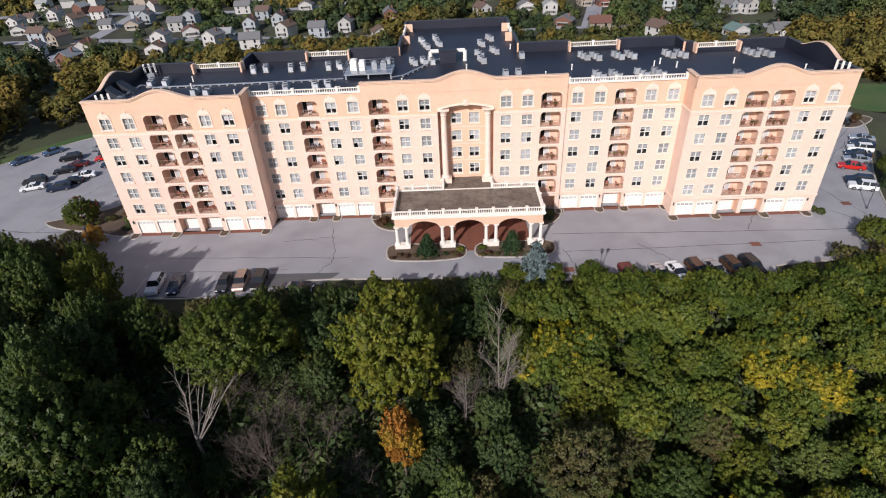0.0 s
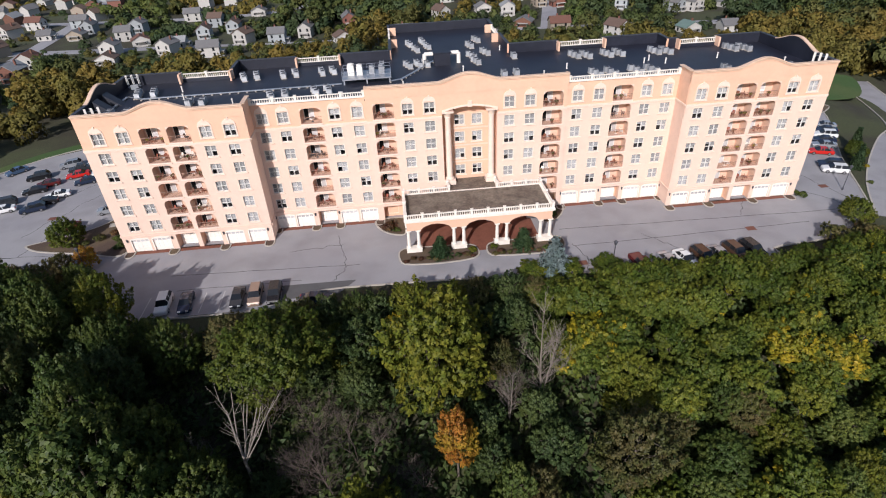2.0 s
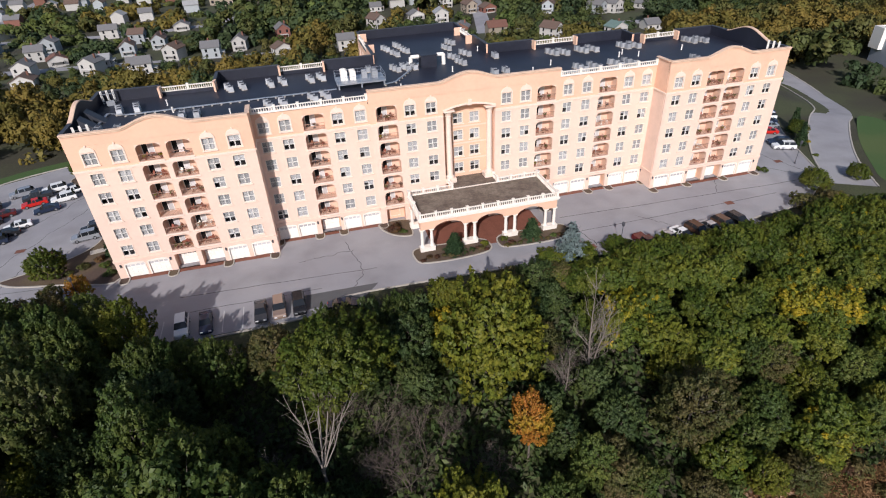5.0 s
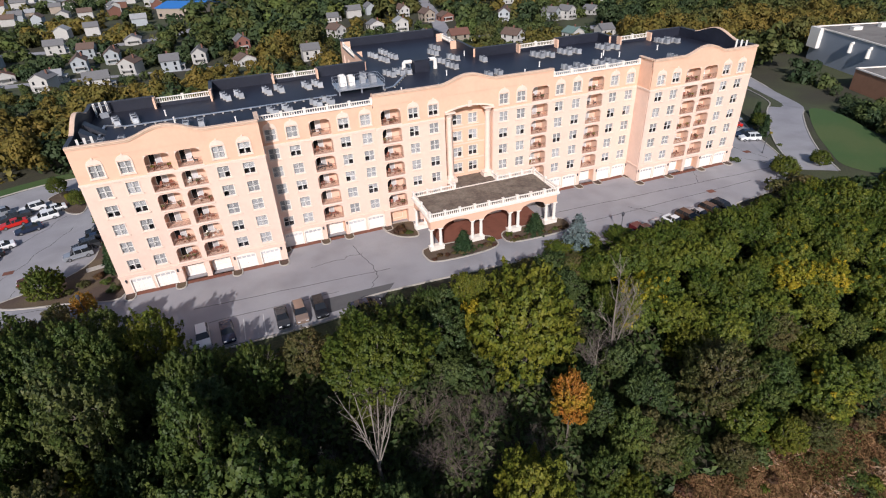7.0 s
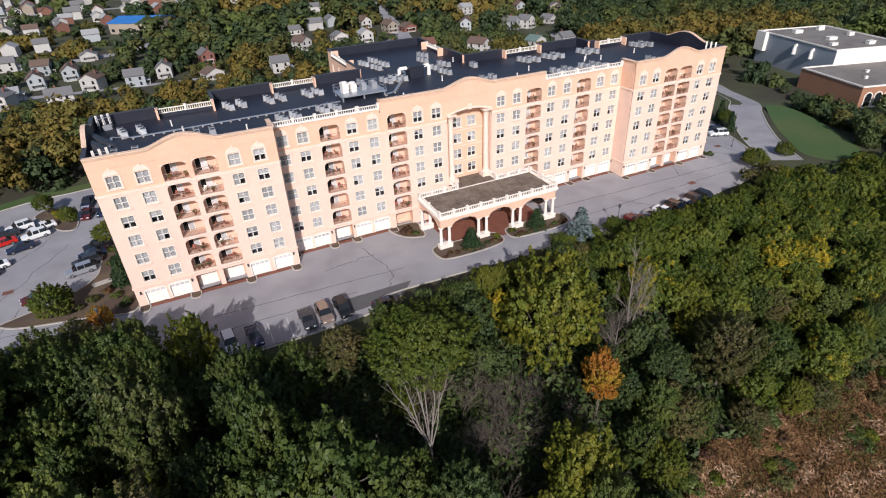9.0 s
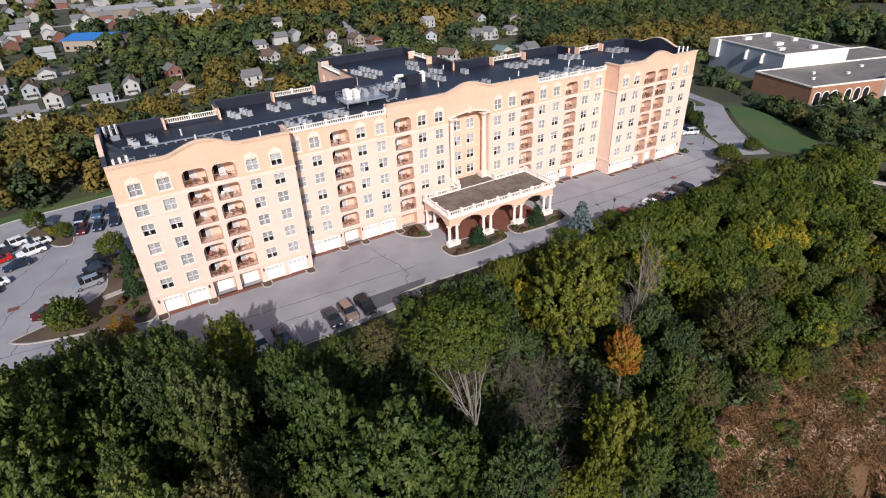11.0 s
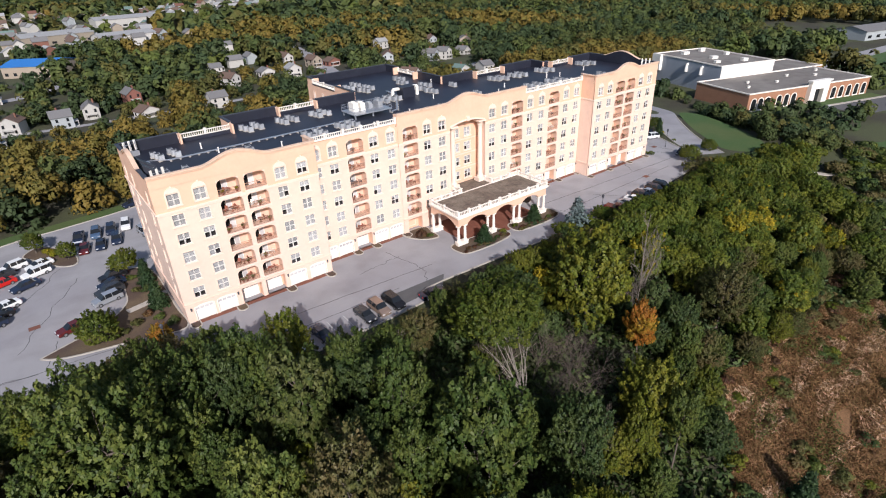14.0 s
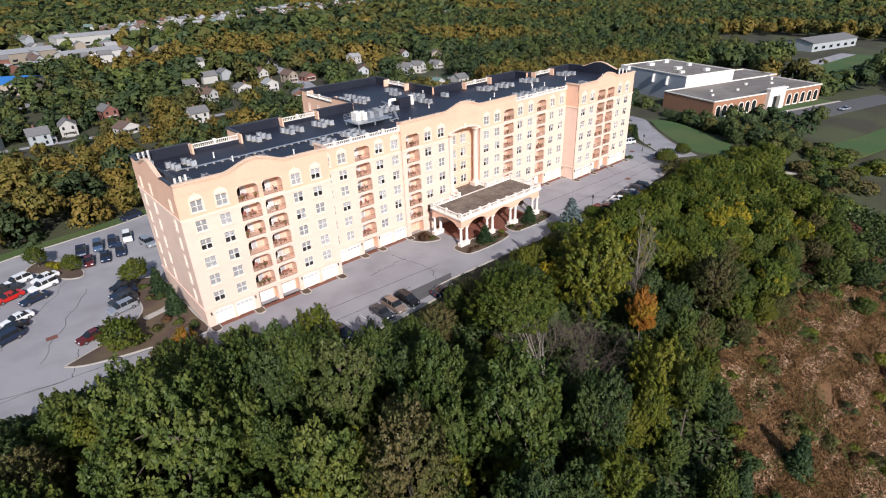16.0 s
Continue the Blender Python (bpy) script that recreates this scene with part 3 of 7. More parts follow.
# back and end parapets: dark membrane inside, coping on top; white balustrades between
def low_wall(xa, ya, xb, yb, top=Z_TOP, t=0.35):
    """A straight parapet run, the outer face on the line, thickness to the left of the way."""
    d = Vector((xb - xa, yb - ya, 0)).normalized()
    nrm = Vector((-d.y, d.x, 0)) * t
    f, g, c = Form(), Form(), Form()
    a, b = Vector((xa, ya, Z_DECK)), Vector((xb, yb, Z_DECK))
    up = Vector((0, 0, top - Z_DECK))
    f.prism([a, b, b + nrm * 0.8, a + nrm * 0.8], up)
    g.prism([a + nrm * 0.81, b + nrm * 0.81, b + nrm, a + nrm], up)
    o = -nrm * 0.5
    c.prism([a + o + up, b + o + up, b + nrm * 1.2 + up, a + nrm * 1.2 + up], (0, 0, 0.14))
    part("parapet", f, PEACH, house)
    part("parapet_lining", g, MEMBRANE, house, "dark membrane turned up the parapet")
    part("coping", c, ROOF_EDGE, house)


def baluster_mesh(h):
    return Form().lathe(0, 0, [(0, 0.07), (h * 0.1, 0.07), (h * 0.3, 0.1), (h * 0.5, 0.06), (h * 0.85, 0.055), (h, 0.075)], 6).mesh("baluster", TRIM)


BAL = {0.62: baluster_mesh(0.62), 0.5: baluster_mesh(0.5)}
POSTS = {h: Form().box(-0.19, 0.19, -0.19, 0.19, 0, h + 0.34).box(-0.24, 0.24, -0.24, 0.24, h + 0.34, h + 0.44).mesh("post", TRIM) for h in BAL}


def balustrade(owner, xa, ya, xb, yb, z, h=0.62, posts=None, gap=0.36):
    """Plinth, turned balusters, hand rail and square posts along a line."""
    a, b = Vector((xa, ya, z)), Vector((xb, yb, z))
    length = (b - a).length
    d = (b - a) / length
    s = Vector((-d.y, d.x, 0))

    def bar(w, z0, z1):
        g = Form()
        g.prism([a + s * w + Vector((0, 0, z0)), a - s * w + Vector((0, 0, z0)), b - s * w + Vector((0, 0, z0)), b + s * w + Vector((0, 0, z0))], (0, 0, z1 - z0))
        return g
    rail = part("balustrade", bar(0.14, h + 0.1, h + 0.22), TRIM, owner, "white moulded balustrade")
    base = part("plinth", bar(0.14, 0, 0.1), TRIM, rail)
    n = posts or max(1, round(length / 3.4))
    for i in range(n + 1):
        p = a + d * length * i / n
        part("post", POSTS[h], None, rail, at=p)
        if i < n:
            step = length / n
            m = int((step - 0.5) / gap)
            for j in range(m):
                q = p + d * (0.25 + (step - 0.5) * (j + 0.5) / m)
                part("baluster", BAL[h], None, rail, at=(q.x, q.y, z + 0.1))


# front balustrades over the set-back bays
for xa, xb in ((-32.85, -15.1), (18.4, 36.85)):
    part("cornice", Form().box(xa - 0.1, xb + 0.1, Y_MAIN - 0.22, Y_MAIN + 0.4, Z_RAIL, Z_RAIL + 0.12), TRIM, house)
    balustrade(house, xa, Y_MAIN + 0.1, xb, Y_MAIN + 0.1, Z_RAIL + 0.12, 0.5, posts=5)
# centre block edges
for x, o in ((-14.9, -1), (18.2, 1)):
    lo, hi = sorted((x, x - o * 0.3))
    part("parapet", Form().box(lo, hi, Y_MID + 0.36, Y_MID + 1.2, Z_DECK, 24.15), PEACH, house)
    part("wall", Form().box(lo, hi, Y_MID + 0.31, Y_MAIN + 0.31, 0, Z_DECK - 0.31), CREAM, house)
# round the back, clockwise seen from above being the outer line
BACK = [(61.2, 83.75, 61.2, 88.5, 0), (61.2, 99.9, 61.2, 105, 0), (61.2, 105, 52.2, 105, 0), (52.2, 105, 44.4, 105, 1), (44.4, 105, 42.8, 105, 0), (42.8, 105, 42.8, 109.5, 0), (42.8, 109.5, 31.6, 109.5, 0), (31.6, 109.5, 22.4, 109.5, 1), (22.4, 109.5, 12.8, 109.5, 0),
        (12.8, 109.5, 12.8, 119.0, 0), (12.8, 119.0, 12.8, 128.0, 1), (12.8, 128.0, 12.8, 134, 0), (12.8, 134, -10.4, 134, 0), (-10.4, 134, -10.4, 131.0, 0), (-10.4, 131.0, -10.4, 119.5, 1), (-10.4, 119.5, -10.4, 110.5, 0), (-10.4, 110.5, -20.0, 110.5, 0), (-20.0, 110.5, -28.2, 110.5, 1), (-28.2, 110.5, -39.3, 110.5, 0),
        (-39.3, 110.5, -39.3, 105, 0), (-39.3, 105, -48.3, 105, 1), (-48.3, 105, -58, 105, 0), (-58, 105, -58, 99.9, 0), (-58, 88.5, -58, 83.75, 0)]
for xa, ya, xb, yb, rail in BACK:
    if rail:
        low_wall(xa, ya, xb, yb, Z_DECK + 0.45)
        d = Vector((xb - xa, yb - ya, 0)).normalized()
        balustrade(house, xa - d.y * 0.17, ya + d.x * 0.17, xb - d.y * 0.17, yb + d.x * 0.17, Z_DECK + 0.6, 0.62, posts=2)
        # returns of the parapet at either end of the balustrade
        for x, y in ((xa, ya), (xb, yb)):
            n2 = Vector((-d.y, d.x, 0))
            p = Vector((x, y, Z_DECK))
            g = Form()
            g.prism([p + n2 * 0.1 - d * 0.16, p + n2 * 0.1 + d * 0.16, p + n2 * 1.7 + d * 0.16, p + n2 * 1.7 - d * 0.16], (0, 0, Z_TOP - Z_DECK - 0.01))
            part("parapet_return", g, PEACH, house)
    else:
        low_wall(xa, ya, xb, yb)
for x, o in ((61.2, -1), (-58.0, 1)):
    f, c = parapet([(88.5, Z_TOP)] + arch_outline(88.5, 99.9, Z_TOP, 25.5) + [(99.9, Z_TOP)], x, x + 0.28 * o, "y")
    part("parapet", f, PEACH, house)
    part("coping", c, COPING, house)
    f, _ = parapet([(88.5, Z_TOP)] + arch_outline(88.5, 99.9, Z_TOP, 25.5) + [(99.9, Z_TOP)], x + 0.285 * o, x + 0.36 * o, "y")
    part("parapet_lining", f, MEMBRANE, house)
# dark lining on the front parapets' inner faces
for pts, y in ((tops[0], Y_WING), (tops[5], Y_WING), (tops["mid"], Y_MID)):
    f, _ = parapet([(u, z - 0.02) for u, z in pts], y + 0.355, y + 0.42)
    part("parapet_lining", f, MEMBRANE, house)

# windows: surround, sill, two double-hung sashes with glass, a blind behind and a room box coloured dark for indoor
# shade
def ring(f, x0, x1, z0, z1, t, y0, y1, slot=0, bar=False):
    """A rectangular frame of width t in one connected piece."""
    o, i = [(x0, z0), (x1, z0), (x1, z1), (x0, z1)], [(x0 + t, z0 + t), (x1 - t, z0 + t), (x1 - t, z1 - t), (x0 + t, z1 - t)]
    for k in range(4):
        a_, b_, c_, d_ = o[k], o[(k + 1) % 4], i[(k + 1) % 4], i[k]
        f.face([(a_[0], y0, a_[1]), (b_[0], y0, b_[1]), (c_[0], y0, c_[1]), (d_[0], y0, d_[1])], slot)
        f.face([(b_[0], y0, b_[1]), (a_[0], y0, a_[1]), (a_[0], y1, a_[1]), (b_[0], y1, b_[1])], slot)
        f.face([(d_[0], y0, d_[1]), (c_[0], y0, c_[1]), (c_[0], y1, c_[1]), (d_[0], y1, d_[1])], slot)
    return f


wf = ring(Form(), -WW - 0.1, WW + 0.1, -WH - 0.1, WH + 0.1, 0.1, -0.06, 0.0)
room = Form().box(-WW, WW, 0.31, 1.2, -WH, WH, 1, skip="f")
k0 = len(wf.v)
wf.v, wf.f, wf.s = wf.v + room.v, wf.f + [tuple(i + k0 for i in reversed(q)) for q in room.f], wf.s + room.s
WIN = wf.mesh("window", SURROUND, SHADE_ROOM)
SILL = Form().box(-WW - 0.26, WW + 0.26, -0.17, -0.061, -WH - 0.2, -WH - 0.04).mesh("sill", SURROUND)
SASH = ring(Form(), 0.02, WW - 0.005, -WH + 0.005, WH - 0.005, 0.07, 0.08, 0.15)
SASH.box(0.09, WW - 0.075, 0.075, 0.15, -0.045, 0.045)
SASH = SASH.mesh("sash", VINYL)
PANE = Form()
PANE.face([(0.09, 0.115, -WH + 0.075), (WW - 0.075, 0.115, -WH + 0.075), (WW - 0.075, 0.115, WH - 0.075), (0.09, 0.115, WH - 0.075)])
PANE = PANE.mesh("pane", GLASS)
BLINDS = []
for cl, cr in ((1, 1), (0.5, 0.5), (0.5, 1), (0.95, 0.5), (0.25, 0.5), (0.6, 0.6)):
    g = Form()
    for a, b, c in ((-WW + 0.05, -0.05, cl), (0.05, WW - 0.05, cr)):
        n = max(2, int(c * 12))
        for i in range(n):
            zt = WH - 0.06 - i * 2 * WH * c / n
            g.face([(a, 0.24, zt), (a, 0.265, zt - 2 * WH * c / n), (b, 0.265, zt - 2 * WH * c / n), (b, 0.24, zt)])
    BLINDS.append(g.mesh("blind", BLIND))
ARCH = Form()
pts = [(1.0 * math.cos(math.pi * i / 14), 0, 0.8 * math.sin(math.pi * i / 14)) for i in range(15)]
ARCH.prism([(x, -0.1, WH + 0.16 + z) for x, _, z in pts][::-1], (0, 0.1, 0))
ARCH.box(-1.04, -WW - 0.001, -0.08, 0, -WH - 0.2, WH + 0.16)
ARCH.box(WW + 0.001, 1.04, -0.08, 0, -WH - 0.2, WH + 0.16)
ARCH.box(-0.12, 0.12, -0.16, 0, WH + 0.86, WH + 1.16)
ARCH = ARCH.mesh("arched_surround", SURROUND)
wr = random.Random(11)


def window(x, y, z, top=False, turn=0.0, wide=1.0):
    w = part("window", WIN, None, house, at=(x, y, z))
    w.rotation_euler, w.scale = (0, 0, radians(turn)), (wide, 1, 1)
    part("sill", SILL, None, w)
    for off in (0.0, -WW - 0.015):
        part("sash", SASH, None, w, at=(off, 0, 0))
        part("pane", PANE, None, w, at=(off, 0, 0)).visible_shadow = False
    part("blind", wr.choices(BLINDS, (11, 2, 2, 1, 1, 2))[0], None, w)
    if top:
        part("arched_surround", ARCH, None, w, "cream arched moulding")


for x0, x1, y, wins, bals, gars, recs in SPANS:
    for x in wins:
        for i, z in enumerate(ROWS_Z):
            window(x, y, z, i == 0)
for yy in END_SLOTS:
    for z in ROWS_Z:
        window(-58.0, yy, z, turn=-90, wide=0.52)
        window(61.2, yy, z, turn=90, wide=0.52)
for yy in (116.5, 121.0, 126.0, 130.5):
    for z in ROWS_Z[:3]:
        window(-10.4, yy, z, turn=-90, wide=0.52)

# balconies let into the wall
bal = Form()
D = 1.9
bal.face([(-BW, D, -B_LOW), (BW, D, -B_LOW), (BW, D, B_UP), (-BW, D, B_UP)])
bal.face([(-BW, 0.3, -B_LOW), (-BW, D, -B_LOW), (-BW, D, B_UP), (-BW, 0.3, B_UP)])
bal.face([(BW, D, -B_LOW), (BW, 0.3, -B_LOW), (BW, 0.3, B_UP), (BW, D, B_UP)])
bal.face([(-BW, D, B_UP), (BW, D, B_UP), (BW, 0.3, B_UP), (-BW, 0.3, B_UP)])
bal.face([(-BW, 0.3, -B_LOW), (BW, 0.3, -B_LOW), (BW, D, -B_LOW), (-BW, D, -B_LOW)])
for s in (-1, 1):  # rounded shoulders of the opening
    q = [(s * BW, B_UP), (s * BW, B_UP - 0.75)] + [(s * (BW - 0.75 + 0.75 * math.cos(a)), B_UP - 0.75 + 0.72 * math.sin(a)) for a in np.linspace(0.25, 1.57, 6)]
    q = [(x, 0.0, z) for x, z in q]
    bal.prism(q if s < 0 else q[::-1], (0, 0.28, 0), 1)
bal.box(-BW - 0.12, BW + 0.12, -0.14, 0.0, -B_LOW - 0.24, -B_LOW, 2)
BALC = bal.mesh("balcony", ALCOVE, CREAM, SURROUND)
g = Form()
g.box(-BW, BW, 0.03, 0.09, -B_LOW + 0.98, -B_LOW + 1.04)
g.box(-BW, BW, 0.03, 0.09, -B_LOW + 0.08, -B_LOW + 0.13)
for i in range(19):
    x = -BW + 0.07 + i * (2 * BW - 0.14) / 18
    g.box(x - 0.011, x + 0.011, 0.044, 0.076, -B_LOW + 0.13, -B_LOW + 0.98)
BRAIL = g.mesh("railing", RAIL)
g = Form()
g.box(-1.35, -0.5, D - 0.06, D - 0.01, -B_LOW + 0.02, B_UP - 0.4, 0)
g.box(-0.5, 0.35, D - 0.06, D - 0.01, -B_LOW + 0.02, B_UP - 0.4, 2)
for a in (-1.35, -0.55, 0.25):
    g.box(a, a + 0.1, D - 0.1, D - 0.06, -B_LOW + 0.02, B_UP - 0.4, 1)
g.box(-1.35, 0.35, D - 0.1, D - 0.06, B_UP - 0.5, B_UP - 0.4, 1)
BDOOR = g.mesh("balcony_door", CAR_GLASS, VINYL, BLIND)
balconies = []
for x0, x1, y, wins, bals, gars, recs in SPANS:
    for x in bals:
        for z in ROWS_Z:
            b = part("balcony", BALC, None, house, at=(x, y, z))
            part("railing", BRAIL, None, b, "brown metal picket railing", kind="stuff")
            part("balcony_door", BDOOR, None, b, "dark glazed sliding door")
            balconies.append((x, y, z - B_LOW))

# garage doors
gd = Form()
gxs, gzs = np.linspace(-GW, GW, 5), np.linspace(0, GH, 5)
for i in range(4):
    for j in range(4):
        a, b, c, d = gxs[j], gxs[j + 1], gzs[i], gzs[i + 1]
        e = 0.07
        o, n_ = [(a, c), (b, c), (b, d), (a, d)], [(a + e, c + e), (b - e, c + e), (b - e, d - e), (a + e, d - e)]
        for k in range(4):
            p, q = o[k], o[(k + 1) % 4]
            r, t = n_[(k + 1) % 4], n_[k]
            gd.face([(p[0], 0.15, p[1]), (q[0], 0.15, q[1]), (r[0], 0.19, r[1]), (t[0], 0.19, t[1])])
        gd.face([(x, 0.19, z) for x, z in n_], 1 if i == 3 else 0)
GDOOR = gd.mesh("garage_door", WHITE, BLIND)
ga = Form()
q = [(-GW - 0.16, GH)] + [((GW + 0.16) * math.sin(a), GH + 0.42 * math.cos(a * 0.9) - 0.05) for a in np.linspace(-1.57, 1.57, 9)] + [(GW + 0.16, GH)]
ga.prism([(x, -0.06, z) for x, z in q][::-1], (0, 0.06, 0))
ga.box(-GW - 0.16, -GW, -0.06, 0, 0, GH)
ga.box(GW, GW + 0.16, -0.06, 0, 0, GH)
GARCH = ga.mesh("garage_surround", TRIM)
rec = Form()
rec.face([(-BW, 1.5, 0), (BW, 1.5, 0), (BW, 1.5, 3.0), (-BW, 1.5, 3.0)])
rec.face([(-BW, 0.3, 0), (-BW, 1.5, 0), (-BW, 1.5, 3.0), (-BW, 0.3, 3.0)])
rec.face([(BW, 1.5, 0), (BW, 0.3, 0), (BW, 0.3, 3.0), (BW, 1.5, 3.0)])
rec.face([(-BW, 1.5, 3.0), (BW, 1.5, 3.0), (BW, 0.3, 3.0), (-BW, 0.3, 3.0)])
REC = rec.mesh("porch", PEACH)
for x0, x1, y, wins, bals, gars, recs in SPANS:
    for x in gars:
        d = part("garage_door", GDOOR, None, house, "white panelled garage door", at=(x, y, 0))
        part("garage_surround", GARCH, None, d)
    for x in recs:
        p = part("porch", REC, None, house, at=(x, y, 0))
        if not -13 < x < 17:
            part("garage_door", GDOOR, None, p, "white panelled garage door", at=(0, 1.25, 0))
        else:
            w = part("porch_window", WIN, None, p, at=(0, 1.5, 1.5))
    # brick aprons in front of the doors
    for grp in ([recs] if recs else []) + ([gars[:2], gars[2:]] if gars else []):
        if -13 < grp[0] < 17:
            continue
        xa, xb = min(grp) - 1.8, max(grp) + 1.8
        sheet("brick_apron", [(xa, y - 0.95), (xb, y - 0.95), (xb, y - 0.01), (xa, y - 0.01)], 0.012, BRICK, "strip of red brick paving before the garage doors", 0.03)
# wall lanterns and kerbed planters between the garages
lan = Form()
lan.box(-0.06, 0.06, -0.12, 0, 0.0, 0.1)
lan.lathe(0, -0.16, [(-0.25, 0.05), (-0.2, 0.11), (0.15, 0.13), (0.2, 0.16), (0.35, 0.02)], 8)
LAN = lan.mesh("wall_lantern", GRILLE)
for x0, x1, y, wins, bals, gars, recs in SPANS:
    if not gars:
        continue
    for x in (gars[0] - 2.05 if gars[0] - 2.05 > x0 + 0.2 else gars[0] - 1.75, gars[1] + 1.85, gars[2] - 1.85, gars[3] + 1.8):
        part("wall_lantern", LAN, None, house, "black wall lantern", at=(x, y, 2.3))
        pts = curve_pts([(x - 0.75, y - 0.2), (x - 0.7, y - 1.6), (x, y - 2.0), (x + 0.7, y - 1.6), (x + 0.75, y - 0.2)], 4)
        kerb(pts, "small curved concrete kerb of a planter by the garages", half=0.09)
        sheet("planter_soil", pts, 0.06, MULCH, "mulch in a small planter by the garages", 0.06)

# central niche behind the columns
NX0, NX1, NY, NTOP = -2.7, 6.5, 88.9, 20.35
for x in (NX0, NX1):
    lo, hi = (x - 0.3, x) if x == NX0 else (x, x + 0.3)
    part("wall", Form().box(lo, hi, Y_MID + 0.301, NY + 0.3, 0, Z_DECK - 0.31), CREAM, house)
nw = [(x - WW, x + WW, z - WH, z + WH) for x in (0.35, 3.35) for z in ROWS_Z[1:5]]
f = Form()
holed(f, NX0, NX1, 0, NTOP, NY, nw)
part("wall", f, PEACH, house)
for x in (0.35, 3.35):
    for z in ROWS_Z[1:5]:
        window(x, NY, z)
for z in (15.58, 12.52, 9.48):
    part("string_course", Form().box(NX0 + 0.01, NX1 - 0.01, NY - 0.06, NY - 0.001, z - 0.12, z + 0.12), CREAM, house)
# head of the niche with a flat arch
f = Form()
arc = [(NX0 + (NX1 - NX0) * i / 16, 19.3 + 0.75 * math.sin(math.pi * i / 16)) for i in range(17)]
f.prism([(x, Y_MID, z) for x, z in [(NX0, Z_DECK), *arc, (NX1, Z_DECK)]], (0, 0.3, 0))
for (xa, za), (xb, zb) in zip(arc, arc[1:]):
    f.face([(xa, Y_MID + 0.3, za), (xb, Y_MID + 0.3, zb), (xb, NY, zb), (xa, NY, za)])
part("wall", f, PEACH, house)
f = Form()
for (xa, za), (xb, zb) in zip(arc, arc[1:]):
    f.prism([(xa, Y_MID - 0.12, za), (xb, Y_MID - 0.12, zb), (xb, Y_MID - 0.12, zb + 0.3), (xa, Y_MID - 0.12, za + 0.3)][::1], (0, 0.12, 0))
f.box(1.55, 2.25, Y_MID - 0.25, Y_MID, 19.95, 20.9)
part("arch_moulding", f, SURROUND, house)
for x in (-1.75, 5.55):
    f = Form()
    f.box(x - 1.0, x + 1.0, Y_MID - 0.35, Y_MID + 1.3, 6.2, 7.0)
    f.lathe(x, Y_MID + 0.45, [(7.0, 0.75), (7.3, 0.75), (7.45, 0.58), (7.6, 0.54), (12, 0.52), (18.2, 0.45), (18.3, 0.56), (18.45, 0.5), (19.0, 0.72), (19.15, 0.78)], 20)
    f.box(x - 0.95, x + 0.95, Y_MID - 0.45, Y_MID + 1.3, 19.15, 19.4)
    part("column", f, SURROUND, house, "tall cream column with moulded capital")

# ---- entrance portico ----
PX0, PX1, PY0, PY1, PZ = -10.1, 13.6, 75.5, 84.2, 6.2
port = empty("portico", (2, 80, 0), "peach stucco entrance portico with paired white columns and balustrade", "portico")
port["world_laid"] = 1
part("deck", Form().box(PX0 + 0.2, PX1 - 0.2, PY0 + 0.2, PY1 - 0.2, PZ - 0.25, PZ), DECK, port, "stained brown flat deck")
part("deck", Form().box(-2.3, 6.1, PY1 - 0.198, NY - 0.01, PZ - 0.25, PZ + 0.004), DECK, port, "stained brown flat deck")
part("cornice", Form().box(PX0 - 0.35, PX1 + 0.35, PY0 - 0.35, PY0 + 0.2, PZ - 0.3, PZ + 0.02).box(PX0 - 0.2, PX1 + 0.2, PY0 - 0.2, PY0 + 0.1, PZ - 0.5, PZ - 0.3)
     .box(PX0 - 0.35, PX0 + 0.2, PY0 + 0.2, PY1 + 0.2, PZ - 0.3, PZ + 0.02).box(PX1 - 0.2, PX1 + 0.35, PY0 + 0.2, PY1 + 0.2, PZ - 0.3, PZ + 0.02).box(PX0 + 0.2, PX1 - 0.2, PY1 - 0.2, PY1 + 0.2, PZ - 0.3, PZ + 0.02), TRIM, port)
COLS = ((-9.9, -8.3), (-2.5, -0.9), (4.6, 6.2), (11.8, 13.4))


def arcade(u0, u1, at0, at1, y0, y1, along):
    """Fascia with one flat arch cut between supports."""
    put = (lambda u, v, z: (u, v, z)) if along == "x" else (lambda u, v, z: (v, u, z))
    f = Form()
    low = 4.15
    arc = [(at0 + (at1 - at0) * i / 14, low + 1.0 * math.sin(math.pi * i / 14) ** 0.6) for i in range(15)]
    edge = [(u0, low), *arc, (u1, low)]
    for (ua, za), (ub, zb) in zip(edge, edge[1:]):
        if ub - ua < 1e-6:
            continue
        f.prism([put(ua, y0, za), put(ub, y0, zb), put(ub, y0, PZ - 0.3), put(ua, y0, PZ - 0.3)], put(0, y1 - y0, 0))
    return f


xm = [PX0, (-2.5 - 0.9) / 2, (4.6 + 6.2) / 2, PX1]
for i, (a0, a1) in enumerate(((-7.9, -2.9), (-0.5, 4.2), (6.6, 11.4))):
    part("arcade", arcade(xm[i], xm[i + 1], a0, a1, PY0, PY0 + 0.6, "x"), PEACH, port)
    part("arcade", arcade(xm[i], xm[i + 1], a0, a1, PY1 - 0.6, PY1, "x"), PEACH, port)
for x in (PX0, PX1 - 0.6):
    part("arcade", arcade(PY0 + 0.6, PY1 - 0.6, PY0 + 1.2, PY1 - 1.2, x, x + 0.6, "y"), PEACH, port)
part("ceiling", Form().box(PX0 + 0.6, PX1 - 0.6, PY0 + 0.6, PY1 - 0.6, PZ - 0.5, PZ - 0.26), CREAM, port)
